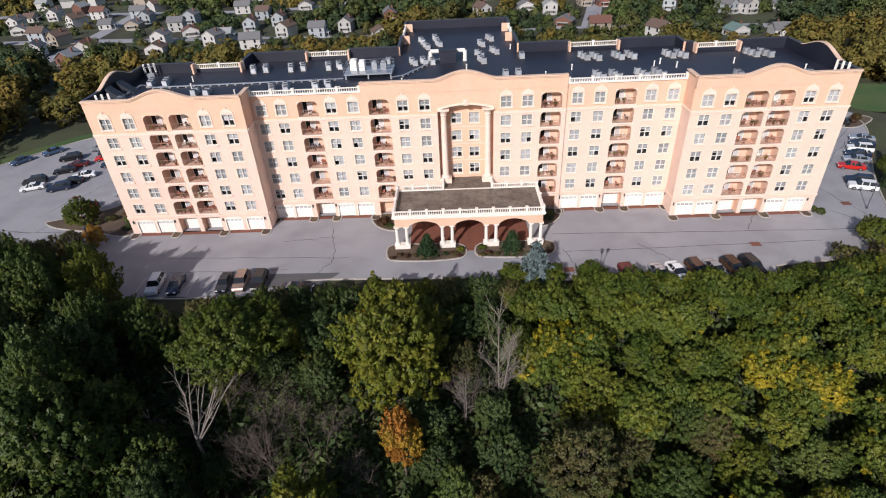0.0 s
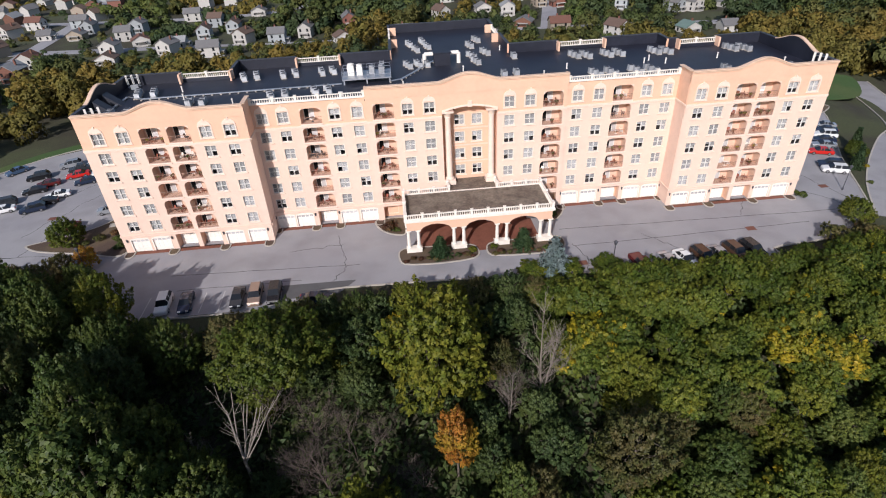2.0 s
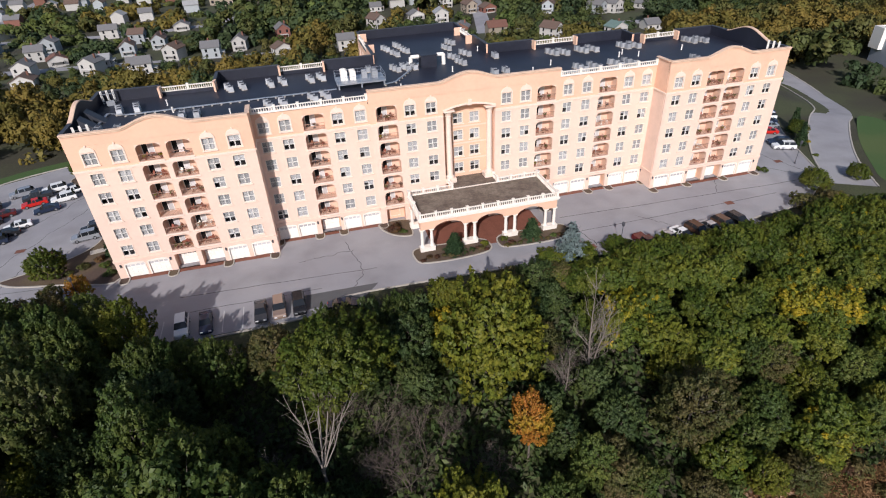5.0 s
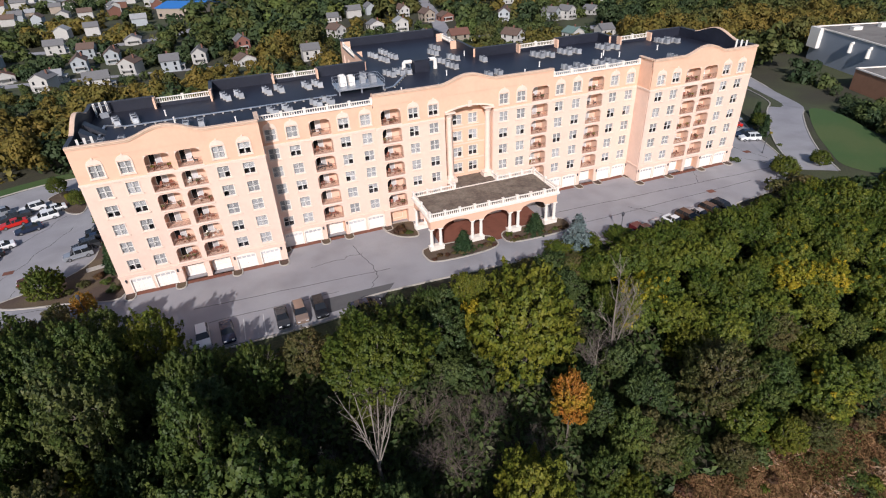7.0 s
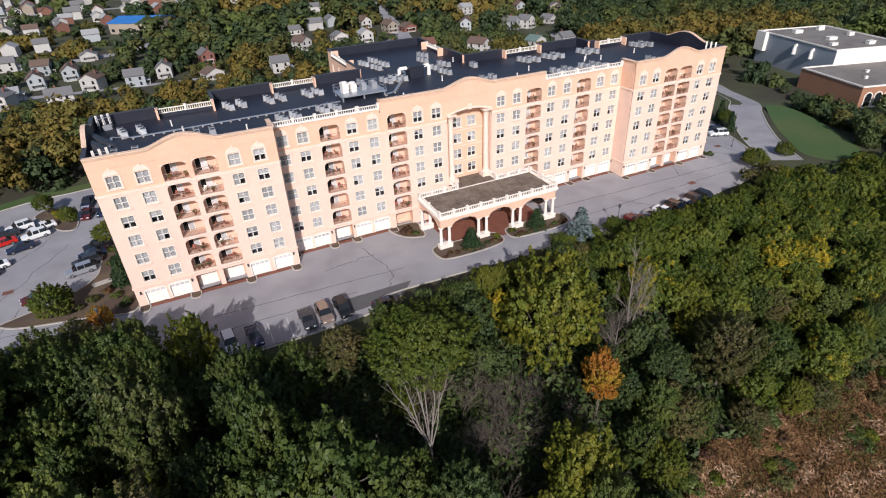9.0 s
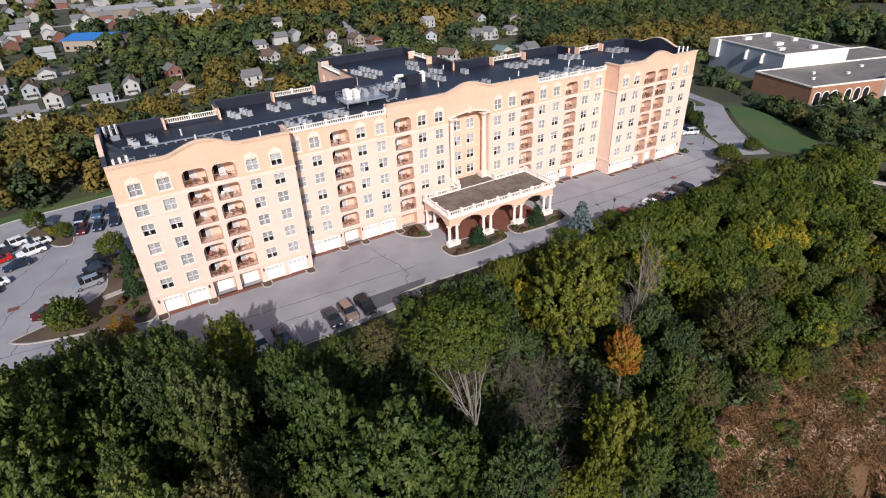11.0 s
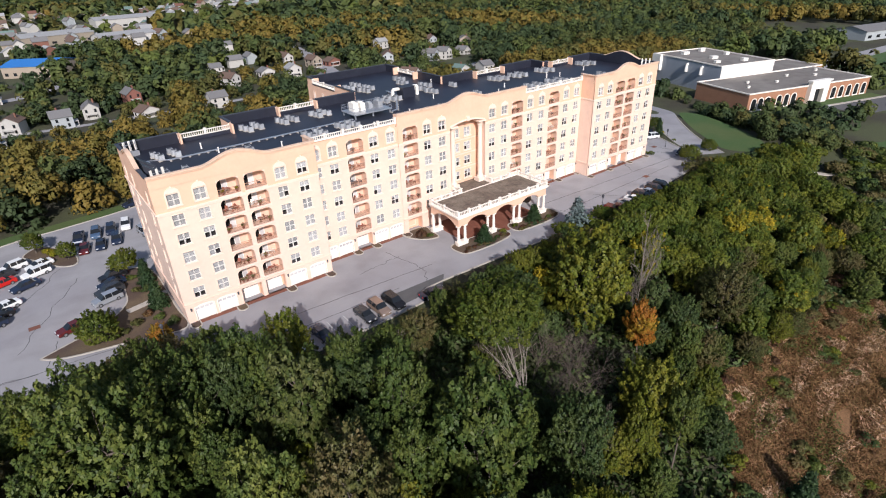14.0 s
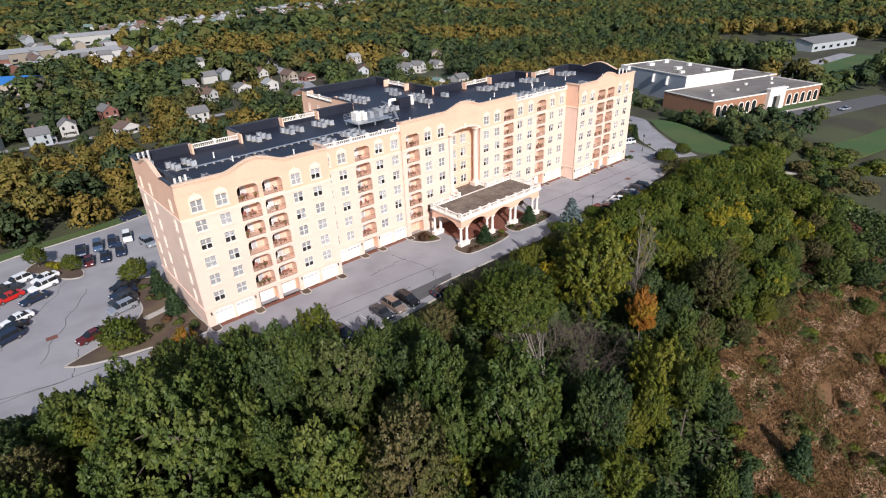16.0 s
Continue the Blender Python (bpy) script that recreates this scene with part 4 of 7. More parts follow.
for y in (PY0 + 0.3, PY1 - 0.4):
    for a, b in COLS:
        part("pedestal", Form().box(a - 0.45, b + 0.45, y - 0.48, y + 0.48, 0, 0.7).box(a - 0.5, b + 0.5, y - 0.53, y + 0.53, 0.7, 0.88), TRIM, port)
        for x in (a, b):
            part("column", Form().lathe(x, y, [(0.88, 0.38), (1.05, 0.38), (1.15, 0.29), (2.4, 0.28), (3.75, 0.235), (3.8, 0.31), (3.95, 0.36)], 14).box(x - 0.42, x + 0.42, y - 0.3, y + 0.3, 3.95, 4.15), TRIM, port, "white round column")
balustrade(port, PX0, PY0, PX1, PY0, PZ + 0.02, 0.62, posts=9, gap=0.33)
for x, xi in ((PX0, -2.3), (PX1, 6.1)):
    balustrade(port, x, PY0 + 0.42, x, PY1 - 0.42, PZ + 0.02, 0.62, posts=2, gap=0.33)
    balustrade(port, x, PY1, xi, PY1, PZ + 0.02, 0.62, posts=3, gap=0.33)
    balustrade(port, xi, PY1 + 0.42, xi, Y_MID - 0.5, PZ + 0.02, 0.62, posts=1, gap=0.33)
# brick forecourt and planted islands
sheet("brick_forecourt", [(-8, 74.4), (12, 74.4), (12, 86.8), (-8, 86.8)], 0.03, BRICK, "red brick paving under the portico")
ISLES = {
    "l": curve_pts([(-11.6, 73.6), (-10.2, 72.1), (-4.7, 71.7), (0.2, 72.3), (1.3, 74.0), (0.2, 76.3), (-5, 76.6), (-11, 76.6)], 5, True),
    "r": curve_pts([(2.7, 74.2), (3.8, 72.5), (9.7, 72.0), (14.2, 72.4), (15.7, 74.3), (14.8, 76.6), (9, 76.6), (3.8, 76.3)], 5, True),
    "sl": curve_pts([(-15.2, 87), (-15.2, 84.7), (-13.4, 82.2), (-10.6, 81.3), (-10.2, 84), (-10.2, 87)], 4, True),
    "sr": curve_pts([(18.4, 87), (18.3, 84.7), (16.6, 82.2), (14.2, 81.3), (13.7, 84), (13.7, 87)], 4, True),
    "lot": curve_pts([(-77.2, 88.2), (-74, 86.2), (-66, 84.3), (-58.6, 82.6), (-58.4, 90), (-58.4, 104), (-60.5, 108.5), (-63.6, 108.2), (-64.0, 101), (-64.8, 96), (-69, 92), (-76.4, 88.9)], 4, True),
    "back": curve_pts([(-77.3, 128.6), (-74, 131.2), (-69.4, 124), (-69.2, 118.2), (-72, 119), (-75.5, 125)], 4, True),
    "far": curve_pts([(88, 121), (94.5, 127.0), (97.5, 124.2), (91, 119.5)], 4, True),
}
for k, pts in ISLES.items():
    kerb(pts, "pale concrete kerb round a planted island", True)
    sheet("planting_bed", pts, 0.09, MULCH, "brown mulch planting bed", 0.09)
solid("footpath", ribbon(Form(), [(-65, 93.5), (-61.8, 94.2), (-58.3, 96)], 0.7, 0.05, 0.13), CONCRETE, "pale concrete path to the side door", kind="structure")

# ---- trees ----
def leaf_quads(rng, pos, nrm, size, long=1.5):
    """Pointed four-cornered leaves at pos, facing about nrm; returns an (n, 4, 3) block."""
    n = len(pos)
    a = rng.normal(size=(n, 3))
    u = np.cross(nrm, a)
    u /= np.linalg.norm(u, axis=1, keepdims=True) + 1e-9
    v = np.cross(nrm, u)
    s = (size * rng.uniform(0.6, 1.35, n))[:, None]
    bend = nrm * s * 0.18
    return np.stack([pos - u * s * 0.5 * long - bend, pos - v * s * 0.5 + bend, pos + u * s * 0.5 * long - bend, pos + v * s * 0.5 + bend], axis=1)


def quads_mesh(name, block, *mats, slots=None, form=None):
    q = np.asarray(block, dtype=np.float32).reshape(-1, 4, 3)
    n = len(q)
    me = bpy.data.meshes.new(name)
    me.vertices.add(4 * n)
    me.vertices.foreach_set("co", q.ravel())
    me.loops.add(4 * n)
    me.loops.foreach_set("vertex_index", np.arange(4 * n, dtype=np.int32))
    me.polygons.add(n)
    me.polygons.foreach_set("loop_start", np.arange(0, 4 * n, 4, dtype=np.int32))
    for m in mats:
        me.materials.append(m)
    if slots is not None:
        me.polygons.foreach_set("material_index", np.asarray(slots, dtype=np.int32))
    if form is None:
        form = np.cross(q[:, 2] - q[:, 0], q[:, 3] - q[:, 1])
        form *= np.where(form[:, 2:] < 0, -1.0, 1.0)
        form /= np.linalg.norm(form, axis=1, keepdims=True) + 1e-9
    lay = me.attributes.new("form", "FLOAT_VECTOR", "FACE")
    lay.data.foreach_set("vector", np.asarray(form, dtype=np.float32).ravel())
    me.update()
    return me


def unit(v):
    return v / (np.linalg.norm(v, axis=-1, keepdims=True) + 1e-9)


def crown(seed, clumps, leaves, size, flat=0.85, low=-0.45, clump_r=(0.22, 0.38), long=1.5, wild=0.5):
    """Leaves of a crown one unit in radius, set on many uneven clumps with gaps between; also the clump centres and each leaf's share of the form."""
    rng = np.random.default_rng(seed)
    d = unit(rng.normal(size=(clumps * 3, 3)))
    d = d[d[:, 2] > low][:clumps]
    lump = 1 + 0.22 * np.sin(d[:, 0] * 3.1 + seed) * np.cos(d[:, 1] * 2.7 + seed * 2) + rng.uniform(-0.14, 0.1, len(d))
    c = d * (rng.uniform(0.45, 0.82, len(d)) * lump)[:, None] * np.array([1, 1, flat])
    r = rng.uniform(*clump_r, len(c))
    share = r ** 2 / np.sum(r ** 2)
    blocks, forms = [], []
    for ci, ri, si in zip(c, r, share):
        n = max(4, int(leaves * si))
        q = unit(rng.normal(size=(n, 3)) + 0.7 * unit(ci)[None] + np.array([0, 0, 0.35]))
        p = ci + q * ri * rng.uniform(0.55, 1.06, n)[:, None] * np.array([1, 1, 0.8])
        nn = unit(q * 0.8 + rng.normal(size=(n, 3)) * wild + np.array([0, 0, 0.3]))
        blocks.append(leaf_quads(rng, p, nn, size, long))
        forms.append(unit(q + 0.5 * unit(ci)[None]))
    return np.concatenate(blocks), c, np.concatenate(forms)


def lobed(seed, lobes, sprays, leaves, size, flat=1.2, low=-0.7, crease=0.34, tip=0.2, thick=0.085, long=1.7, lift=0.5, point=0.0):
    """A crown one unit in radius: rounded lobes with creases between, covered in pointed sprays of small leaves, thinner inside."""
    rng = np.random.default_rng(seed)

    def spread(n, jitter):
        k = np.arange(n) + 0.5
        z = 1 - (1 - low) * k / n
        a = k * 2.39996 + seed
        rr = np.sqrt(np.maximum(0.0, 1 - z * z))
        return unit(np.stack([rr * np.cos(a), rr * np.sin(a), z], 1) + rng.normal(size=(n, 3)) * jitter)

    heads, d = spread(lobes, 0.16), spread(sprays, 0.05)
    near = d @ heads.T
    own = np.argmax(near, axis=1)
    off = np.arccos(np.clip(np.max(near, axis=1), -1, 1)) / math.sqrt(4.0 / lobes)
    size_of = rng.uniform(0.78, 1.02, lobes)
    rad = size_of[own] * (1 - crease * np.minimum(off, 1.2) ** 2) * rng.uniform(0.88, 1.05, sprays)
    inner = rng.uniform(size=sprays) < 0.14
    rad = np.where(inner, rad * 0.68, rad)
    squeeze = 1 - point * np.maximum(0, d[:, 2]) ** 2
    base = d * rad[:, None] * np.stack([squeeze, squeeze, np.full(sprays, flat)], 1)
    out = unit(0.55 * d + 0.55 * heads[own])
    way = unit(out + np.array([0, 0, lift]) + rng.normal(size=(sprays, 3)) * 0.28)
    blocks, forms = [], []
    for p, w, o in zip(base, way, out):
        t = rng.uniform(0, 1, leaves)
        ln = tip * rng.uniform(0.7, 1.25)
        side = rng.normal(size=(leaves, 3))
        side = unit(side - (side @ w)[:, None] * w)
        pos = p + w * ((t - 0.6) * ln)[:, None] + side * (thick * (1.1 - 0.75 * t) * rng.uniform(0.3, 1.15, leaves))[:, None]
        nn = unit(side * 0.55 + rng.normal(size=(leaves, 3)) * 0.4 + np.array([0, 0, 0.5]) + 0.3 * w)
        blocks.append(leaf_quads(rng, pos, nn, size, long))
        forms.append(unit(0.5 * side + 0.25 * w + 0.55 * o))
    return np.concatenate(blocks), heads * 0.62 * np.array([1, 1, flat]), np.concatenate(forms), np.repeat(np.arange(sprays), leaves)


def limbs(form, centres, r, up, base, seed, count=9, thick=0.16):
    """Tapered trunk from the ground and bent limbs into the crown."""
    rng = random.Random(seed)
    top = up + r * 0.5
    x = y = 0.0
    prev, pr = (0, 0, base), thick * 1.6
    stem = []
    for i in range(1, 6):
        z = base + (top - base) * i / 5
        x, y = x + rng.uniform(-0.2, 0.2), y + rng.uniform(-0.2, 0.2)
        cur, cr = (x, y, z), thick * (1.5 - 0.24 * i)
        form.tube(prev, cur, pr, cr, 7, caps=False)
        stem.append((prev, cur))
        prev, pr = cur, cr
    for c in centres[:count]:
        t = Vector((c[0] * r, c[1] * r, up + c[2] * r))
        a = Vector(stem[rng.randint(1, 4)][0])
        m = a.lerp(t, 0.5) + Vector((rng.uniform(-0.4, 0.4), rng.uniform(-0.4, 0.4), 0.35))
        form.tube(a, m, thick * 0.55, thick * 0.36, 5, caps=False)
        form.tube(m, t, thick * 0.36, thick * 0.1, 5, caps=False)


SPECIES = {
    "lime": (LIME, "lime-green leafy broadleaf tree in the woods", 0.42), "green": (GREEN, "green leafy broadleaf tree in the woods", 0.42), "dark": (DARK, "dark green dense broadleaf tree in the woods", 0.42),
    "grey": (GREYG, "pale grey-green broadleaf tree with shiny leaves", 0.45), "olive": (OLIVE, "olive-brown broadleaf tree turning in autumn", 0.36), "yellow": (YELLOW, "yellow-leaved autumn tree among green woods", 0.4),
    "orange": (ORANGE, "bright orange autumn tree among green woods", 0.42)}
PROTO = {}


def wood_tree(kind, variant):
    """Crown and limbs of one kind, made about the middle of the crown; copies are scaled a little."""
    key = (kind, variant if kind in ("green", "dark", "lime") else 0)
    variant = key[1]
    if key not in PROTO:
        mat, label, size = SPECIES[kind]
        seed = variant * 31 + len(kind) * 7 + ord(kind[0])
        R0 = 5.0
        q, c, n, _ = lobed(seed, 13 + seed % 7, 340, 44, size * 0.45 / R0, flat=1.12, low=-0.78, crease=0.3 + 0.02 * (seed % 6), point=0.06 * (seed % 5))
        q = q * R0
        me = quads_mesh("crown", q, mat, form=n)
        f = Form()
        limbs(f, c, R0, 0.0, -R0 * 1.1, seed, 12, 0.14)
        PROTO[key] = (me, f.mesh("bough", BARK), label, R0)
    return PROTO[key]


TRUNK = Form().lathe(0, 0, [(-0.08, 0.36), (0.0, 0.31), (0.08, 0.25), (1.0, 0.2)], 8).mesh("trunk", BARK)


def plant(kind, variant, x, y, top, R, rng, group="woods on the slope"):
    me, tk, label, R0 = wood_tree(kind, variant)
    z = land(x, y)
    ob = empty("tree", (x, y, z), label, "tree", group, rng.uniform(0, 360))
    k, tall = R / R0, min(1.65, max(0.75, (top - z) / (2.15 * R)))
    mid = top - z - R * 1.18 * tall
    stem = max(0.6, mid - R * tall)
    part("trunk", TRUNK, None, ob).scale = (k, k, stem)
    for nm, q in (("bough", tk), ("crown", me)):
        part(nm, q, None, ob, at=(0, 0, mid)).scale = (k, k, k * tall)


def sumac_mesh(seed, yellow):
    """A low spreading crown of rounded leafy sprays, some of them turned yellow."""
    q, _, n, no = lobed(seed, 11, 180, 38, 0.054, flat=1.0, low=-0.4, crease=0.36, tip=0.26, thick=0.12, long=2.0)
    turned = np.random.default_rng(seed + 50).uniform(size=no.max() + 1) < yellow
    return quads_mesh("crown", q * 3.4 + np.array([0, 0, 3.3]), SUMAC, YELLOW, slots=turned[no].astype(int), form=n)


SUMACS = [sumac_mesh(3 + i, y) for i, y in enumerate((0.0, 0.03, 0.08, 0.72, 0.02))]
f = Form()
for a in range(5):
    f.tube((0.1 * math.cos(a * 1.3), 0.1 * math.sin(a * 1.3), -0.6), (0.7 * math.cos(a * 1.3), 0.7 * math.sin(a * 1.3), 2.5), 0.07, 0.05, 5)
    f.tube((0.7 * math.cos(a * 1.3), 0.7 * math.sin(a * 1.3), 2.5), (1.8 * math.cos(a * 1.3), 1.8 * math.sin(a * 1.3), 5.0), 0.05, 0.02, 5)
SUMAC_STEM = f.mesh("trunk", BARK)


def sumac(x, y, top, rng, k):
    z = land(x, y)
    ob = empty("sumac", (x, y, z), "sumac thicket tree with feathery green and yellow fronds", "tree", "sumac thicket", rng.uniform(0, 360))
    s = max(0.5, (top - z) / 6.3)
    ob.scale = (max(s, 0.9),) * 2 + (s,)
    part("trunk", SUMAC_STEM, None, ob)
    part("crown", SUMACS[k], None, ob)


def bare_mesh(seed, height, spread, mat, fan=3, depth=5):
    """A leafless tree, forked again and again down to thin twigs."""
    rng = random.Random(seed)
    form = Form()

    def grow(p, d, length, r, level):
        q = p + d * length
        form.tube(p, q, r, r * 0.68, 5 if level < 2 else 3, caps=False)
        if level == depth:
            return
        for _ in range(fan if level else fan + 1):
            nd = (d + Vector((rng.uniform(-1, 1), rng.uniform(-1, 1), rng.uniform(-0.3, 0.75))) * spread).normalized()
            grow(p.lerp(q, rng.uniform(0.65, 1.0)), nd, length * rng.uniform(0.55, 0.85), r * 0.6, level + 1)

    for i in range(2):
        a = rng.uniform(0, 6.28)
        grow(Vector((0, 0, -0.5)), Vector((0.25 * math.cos(a), 0.25 * math.sin(a), 1)).normalized(), height * 0.34, height * 0.0072, 0)
    return form.mesh("branches", mat)


def leader_mesh(seed, height, mat):
    """A slender leafless tree: one stem with rising side branches and fine twigs."""
    rng = random.Random(seed)
    form = Form()

    def shoot(p, d, length, r, level):
        for i in range(3):
            q = p + d * length / 3
            form.tube(p, q, r * (1 - 0.25 * i), r * (0.75 - 0.25 * i) + 0.004, 3, caps=False)
            if level < 2:
                for _ in range(2):
                    nd = (d + Vector((rng.uniform(-1, 1), rng.uniform(-1, 1), rng.uniform(-0.1, 0.6))) * 0.7).normalized()
                    shoot(p.lerp(q, rng.random()), nd, length * rng.uniform(0.35, 0.55), r * 0.5, level + 1)
            p, d = q, (d + Vector((rng.uniform(-0.15, 0.15), rng.uniform(-0.15, 0.15), 0.12))).normalized()

    for lean in (0.02, 0.16):
        p, a = Vector((0, 0, -0.5)), rng.uniform(0, 6.28)
        tall = height * (1 if lean < 0.1 else 0.8)
        for i in range(10):
            u = i / 10
            q = p + Vector((lean * math.cos(a) + rng.uniform(-0.06, 0.06), lean * math.sin(a) + rng.uniform(-0.06, 0.06), 1)).normalized() * tall / 10
            form.tube(p, q, tall * 0.0105 * (1 - u) + 0.012, tall * 0.0105 * (0.9 - u) + 0.012, 6, caps=False)
            if i > 1:
                for _ in range(2):
                    b = rng.uniform(0, 6.28)
                    shoot(p.lerp(q, rng.random()), Vector((math.cos(b), math.sin(b), rng.uniform(1.1, 2.2))).normalized(), tall * (0.12 + 0.22 * (1 - u)), tall * 0.0026, 0 if u < 0.6 else 1)
            p = q
    return form.mesh("branches", mat)


BARE = [leader_mesh(4, 15, PALE_BARK), bare_mesh(9, 11, 0.65, PALE_BARK), bare_mesh(13, 8.5, 0.9, TWIG), bare_mesh(17, 10, 0.7, TWIG)]


def bare(k, x, y, scale, turn=0.0):
    ob = new("bare_tree", BARE[k])
    ob.location, ob.rotation_euler, ob.scale = (x, y, land(x, y)), (0, 0, radians(turn)), (scale,) * 3
    tagged(ob, "leafless pale grey tree with forked bare branches" if k < 2 else "leafless grey-brown thicket tree with fine twigs", "tree", "bare trees on the slope")


def conifer_mesh(seed, mat, tiers=11, per=420, wide=0.32):
    """One unit high; tiers of drooping boughs that narrow to the tip."""
    rng = np.random.default_rng(seed)
    blocks = []
    for i in range(tiers):
        z = 0.06 + 0.92 * i / tiers
        R = wide * (1 - i / tiers) ** 0.85 + 0.015
        arms = max(5, int(13 * (1 - i / tiers)) + 3)
        for j in range(arms):
            a = 6.283 * j / arms + rng.uniform(0, 0.6)
            n = max(8, int(per / arms * (1.1 - i / tiers)))
            t = rng.uniform(0.05, 1.0, n)
            ln = R * rng.uniform(0.75, 1.12)
            w = rng.normal(size=n) * 0.05 * (1.1 - t) ** 0.5
            p = np.stack([np.cos(a) * t * ln - np.sin(a) * w, np.sin(a) * t * ln + np.cos(a) * w, z - 0.05 * t + rng.normal(size=n) * 0.008], 1)
            nn = unit(rng.normal(size=(n, 3)) * 0.5 + np.array([np.cos(a) * 0.5, np.sin(a) * 0.5, 0.8]))
            blocks.append(leaf_quads(rng, p, nn, 0.032, 2.4))
    return quads_mesh("boughs", np.concatenate(blocks), mat)


BLUE_SPRUCE, EVERGREEN = conifer_mesh(1, BLUE_NEEDLE, 10, 420, 0.42), conifer_mesh(2, NEEDLE, 12, 520, 0.3)
STEM = Form().tube((0, 0, -0.03), (0, 0, 0.9), 0.025, 0.006, 7).mesh("trunk", BARK)


def conifer(me, x, y, height, wide, label, turn=0.0, z=None):
    ob = empty("spruce" if me is BLUE_SPRUCE else "evergreen_tree", (x, y, land(x, y) if z is None else z), label, "tree", turn=turn)
    ob.scale = (height * wide, height * wide, height)
    part("trunk", STEM, None, ob)
    part("crown", me, None, ob)


rng = random.Random(21)
BIG = [(-8.0, 46.3, 16.8, 7.3, "lime"), (-41.0, 34.0, 16.2, 7.4, "green"), (-56.0, 33.5, 17.6, 4.9, "olive"), (-55.0, 46.4, 19.0, 5.2, "grey"), (-71.5, 50.0, 20.8, 7.2, "green"), (-48.0, 51.0, 11.6, 4.2, "dark"),
       (-16.0, 29.5, 7.4, 4.8, "lime"), (-6.7, 37.6, 6.3, 2.7, "orange"), (4.0, 37.6, 2.6, 3.4, "dark"), (12.0, 35.0, 7.0, 5.2, "olive"), (-45.5, 42.0, 15.4, 4.4, "green"), (-16.4, 24.6, 4.8, 2.7, "green"), (-21.0, 27.5, 2.0, 3.0, "lime"), (-62.0, 40.0, 15.0, 5.0, "green"), (-76, 38, 13.5, 6.0, "dark"), (-84, 50, 14.0, 6.0, "green"),
       (-34.0, 55.5, 7.5, 3.6, "olive"), (-26.8, 36.2, 1.0, 2.6, "dark"), (-31.6, 36.4, 2.0, 2.6, "green"), (-29.2, 34.8, -0.5, 2.4, "dark"), (-64.0, 59.0, 14.5, 4.6, "green"), (-44.5, 56.5, 7.0, 3.6, "green"), (-76.5, 62.0, 11.0, 5.0, "lime"), (-17.0, 52.5, 8.5, 4.2, "dark"), (0.0, 54.5, 5.0, 3.4, "dark"), (-57.0, 58.0, 14.4, 4.6, "green"), (-72.5, 57.5, 18.8, 5.4, "green"), (44.5, 24.5, -2.8, 3.6, "green"), (49.5, 20.0, -4.0, 3.8, "dark"), (47.5, 29.0, -1.0, 3.6, "olive"), (54.0, 25.0, -2.0, 4.0, "green"), (42.5, 17.5, -8.8, 2.4, "green"), (-46.5, 52.0, 12.5, 3.4, "green"), (-67, 29, 13.0, 5.5, "green"), (-48, 25, 11.5, 4.6, "dark"), (-30, 30, 9.0, 4.4, "dark"),
       (14.0, 41.5, 3.6, 3.2, "lime"), (-1.0, 33.5, 2.0, 3.0, "green"), (3.5, 30.5, -0.5, 2.6, "green"), (-4.5, 28.0, -1.0, 3.0, "lime"), (22.5, 35.0, 0.0, 4.0, "green"), (30.0, 36.5, 0.0, 3.4, "lime"), (37.5, 37.0, 0.4, 3.6, "green"), (-92, 60, 12.5, 6.0, "dark"), (-95, 42, 12.0, 6.5, "green"), (-63, 70.5, 8.0, 3.6, "olive"), (-57.8, 69.0, 8.2, 3.4, "green"), (-66.5, 65.5, 12.5, 4.4, "green"), (-68.5, 73.0, 6.5, 3.4, "olive"), (-79.0, 66.0, 11.5, 4.6, "green"), (-57.5, 66.0, 7.2, 3.2, "green"), (-50.8, 60.4, 12.8, 4.0, "lime"), (-60.5, 63.5, 11.5, 3.8, "green"), (-55.5, 56.5, 12.0, 3.8, "green"), (-62.6, 79.6, 4.6, 2.1, "orange"), (-66.0, 78.5, 4.4, 2.4, "olive"), (-72.5, 72.5, 6.2, 3.4, "green")]
for i, (x, y, top, R, kind) in enumerate(BIG):
    plant(kind, i % 3 if kind in ("green", "dark", "lime") else 0, x, y, top, R, rng)


def sight(x):
    """How far out a line of sight over the tree tops first meets the drive."""
    return 84.0 - 17.5 * smooth(-66, -50, x) + 1.5 * smooth(-27, -15, x) - 1.5 * smooth(18, 26, x) - 4.0 * smooth(5, 8, x) * (1 - smooth(15, 18, x)) + 2.5 * smooth(46, 60, x)


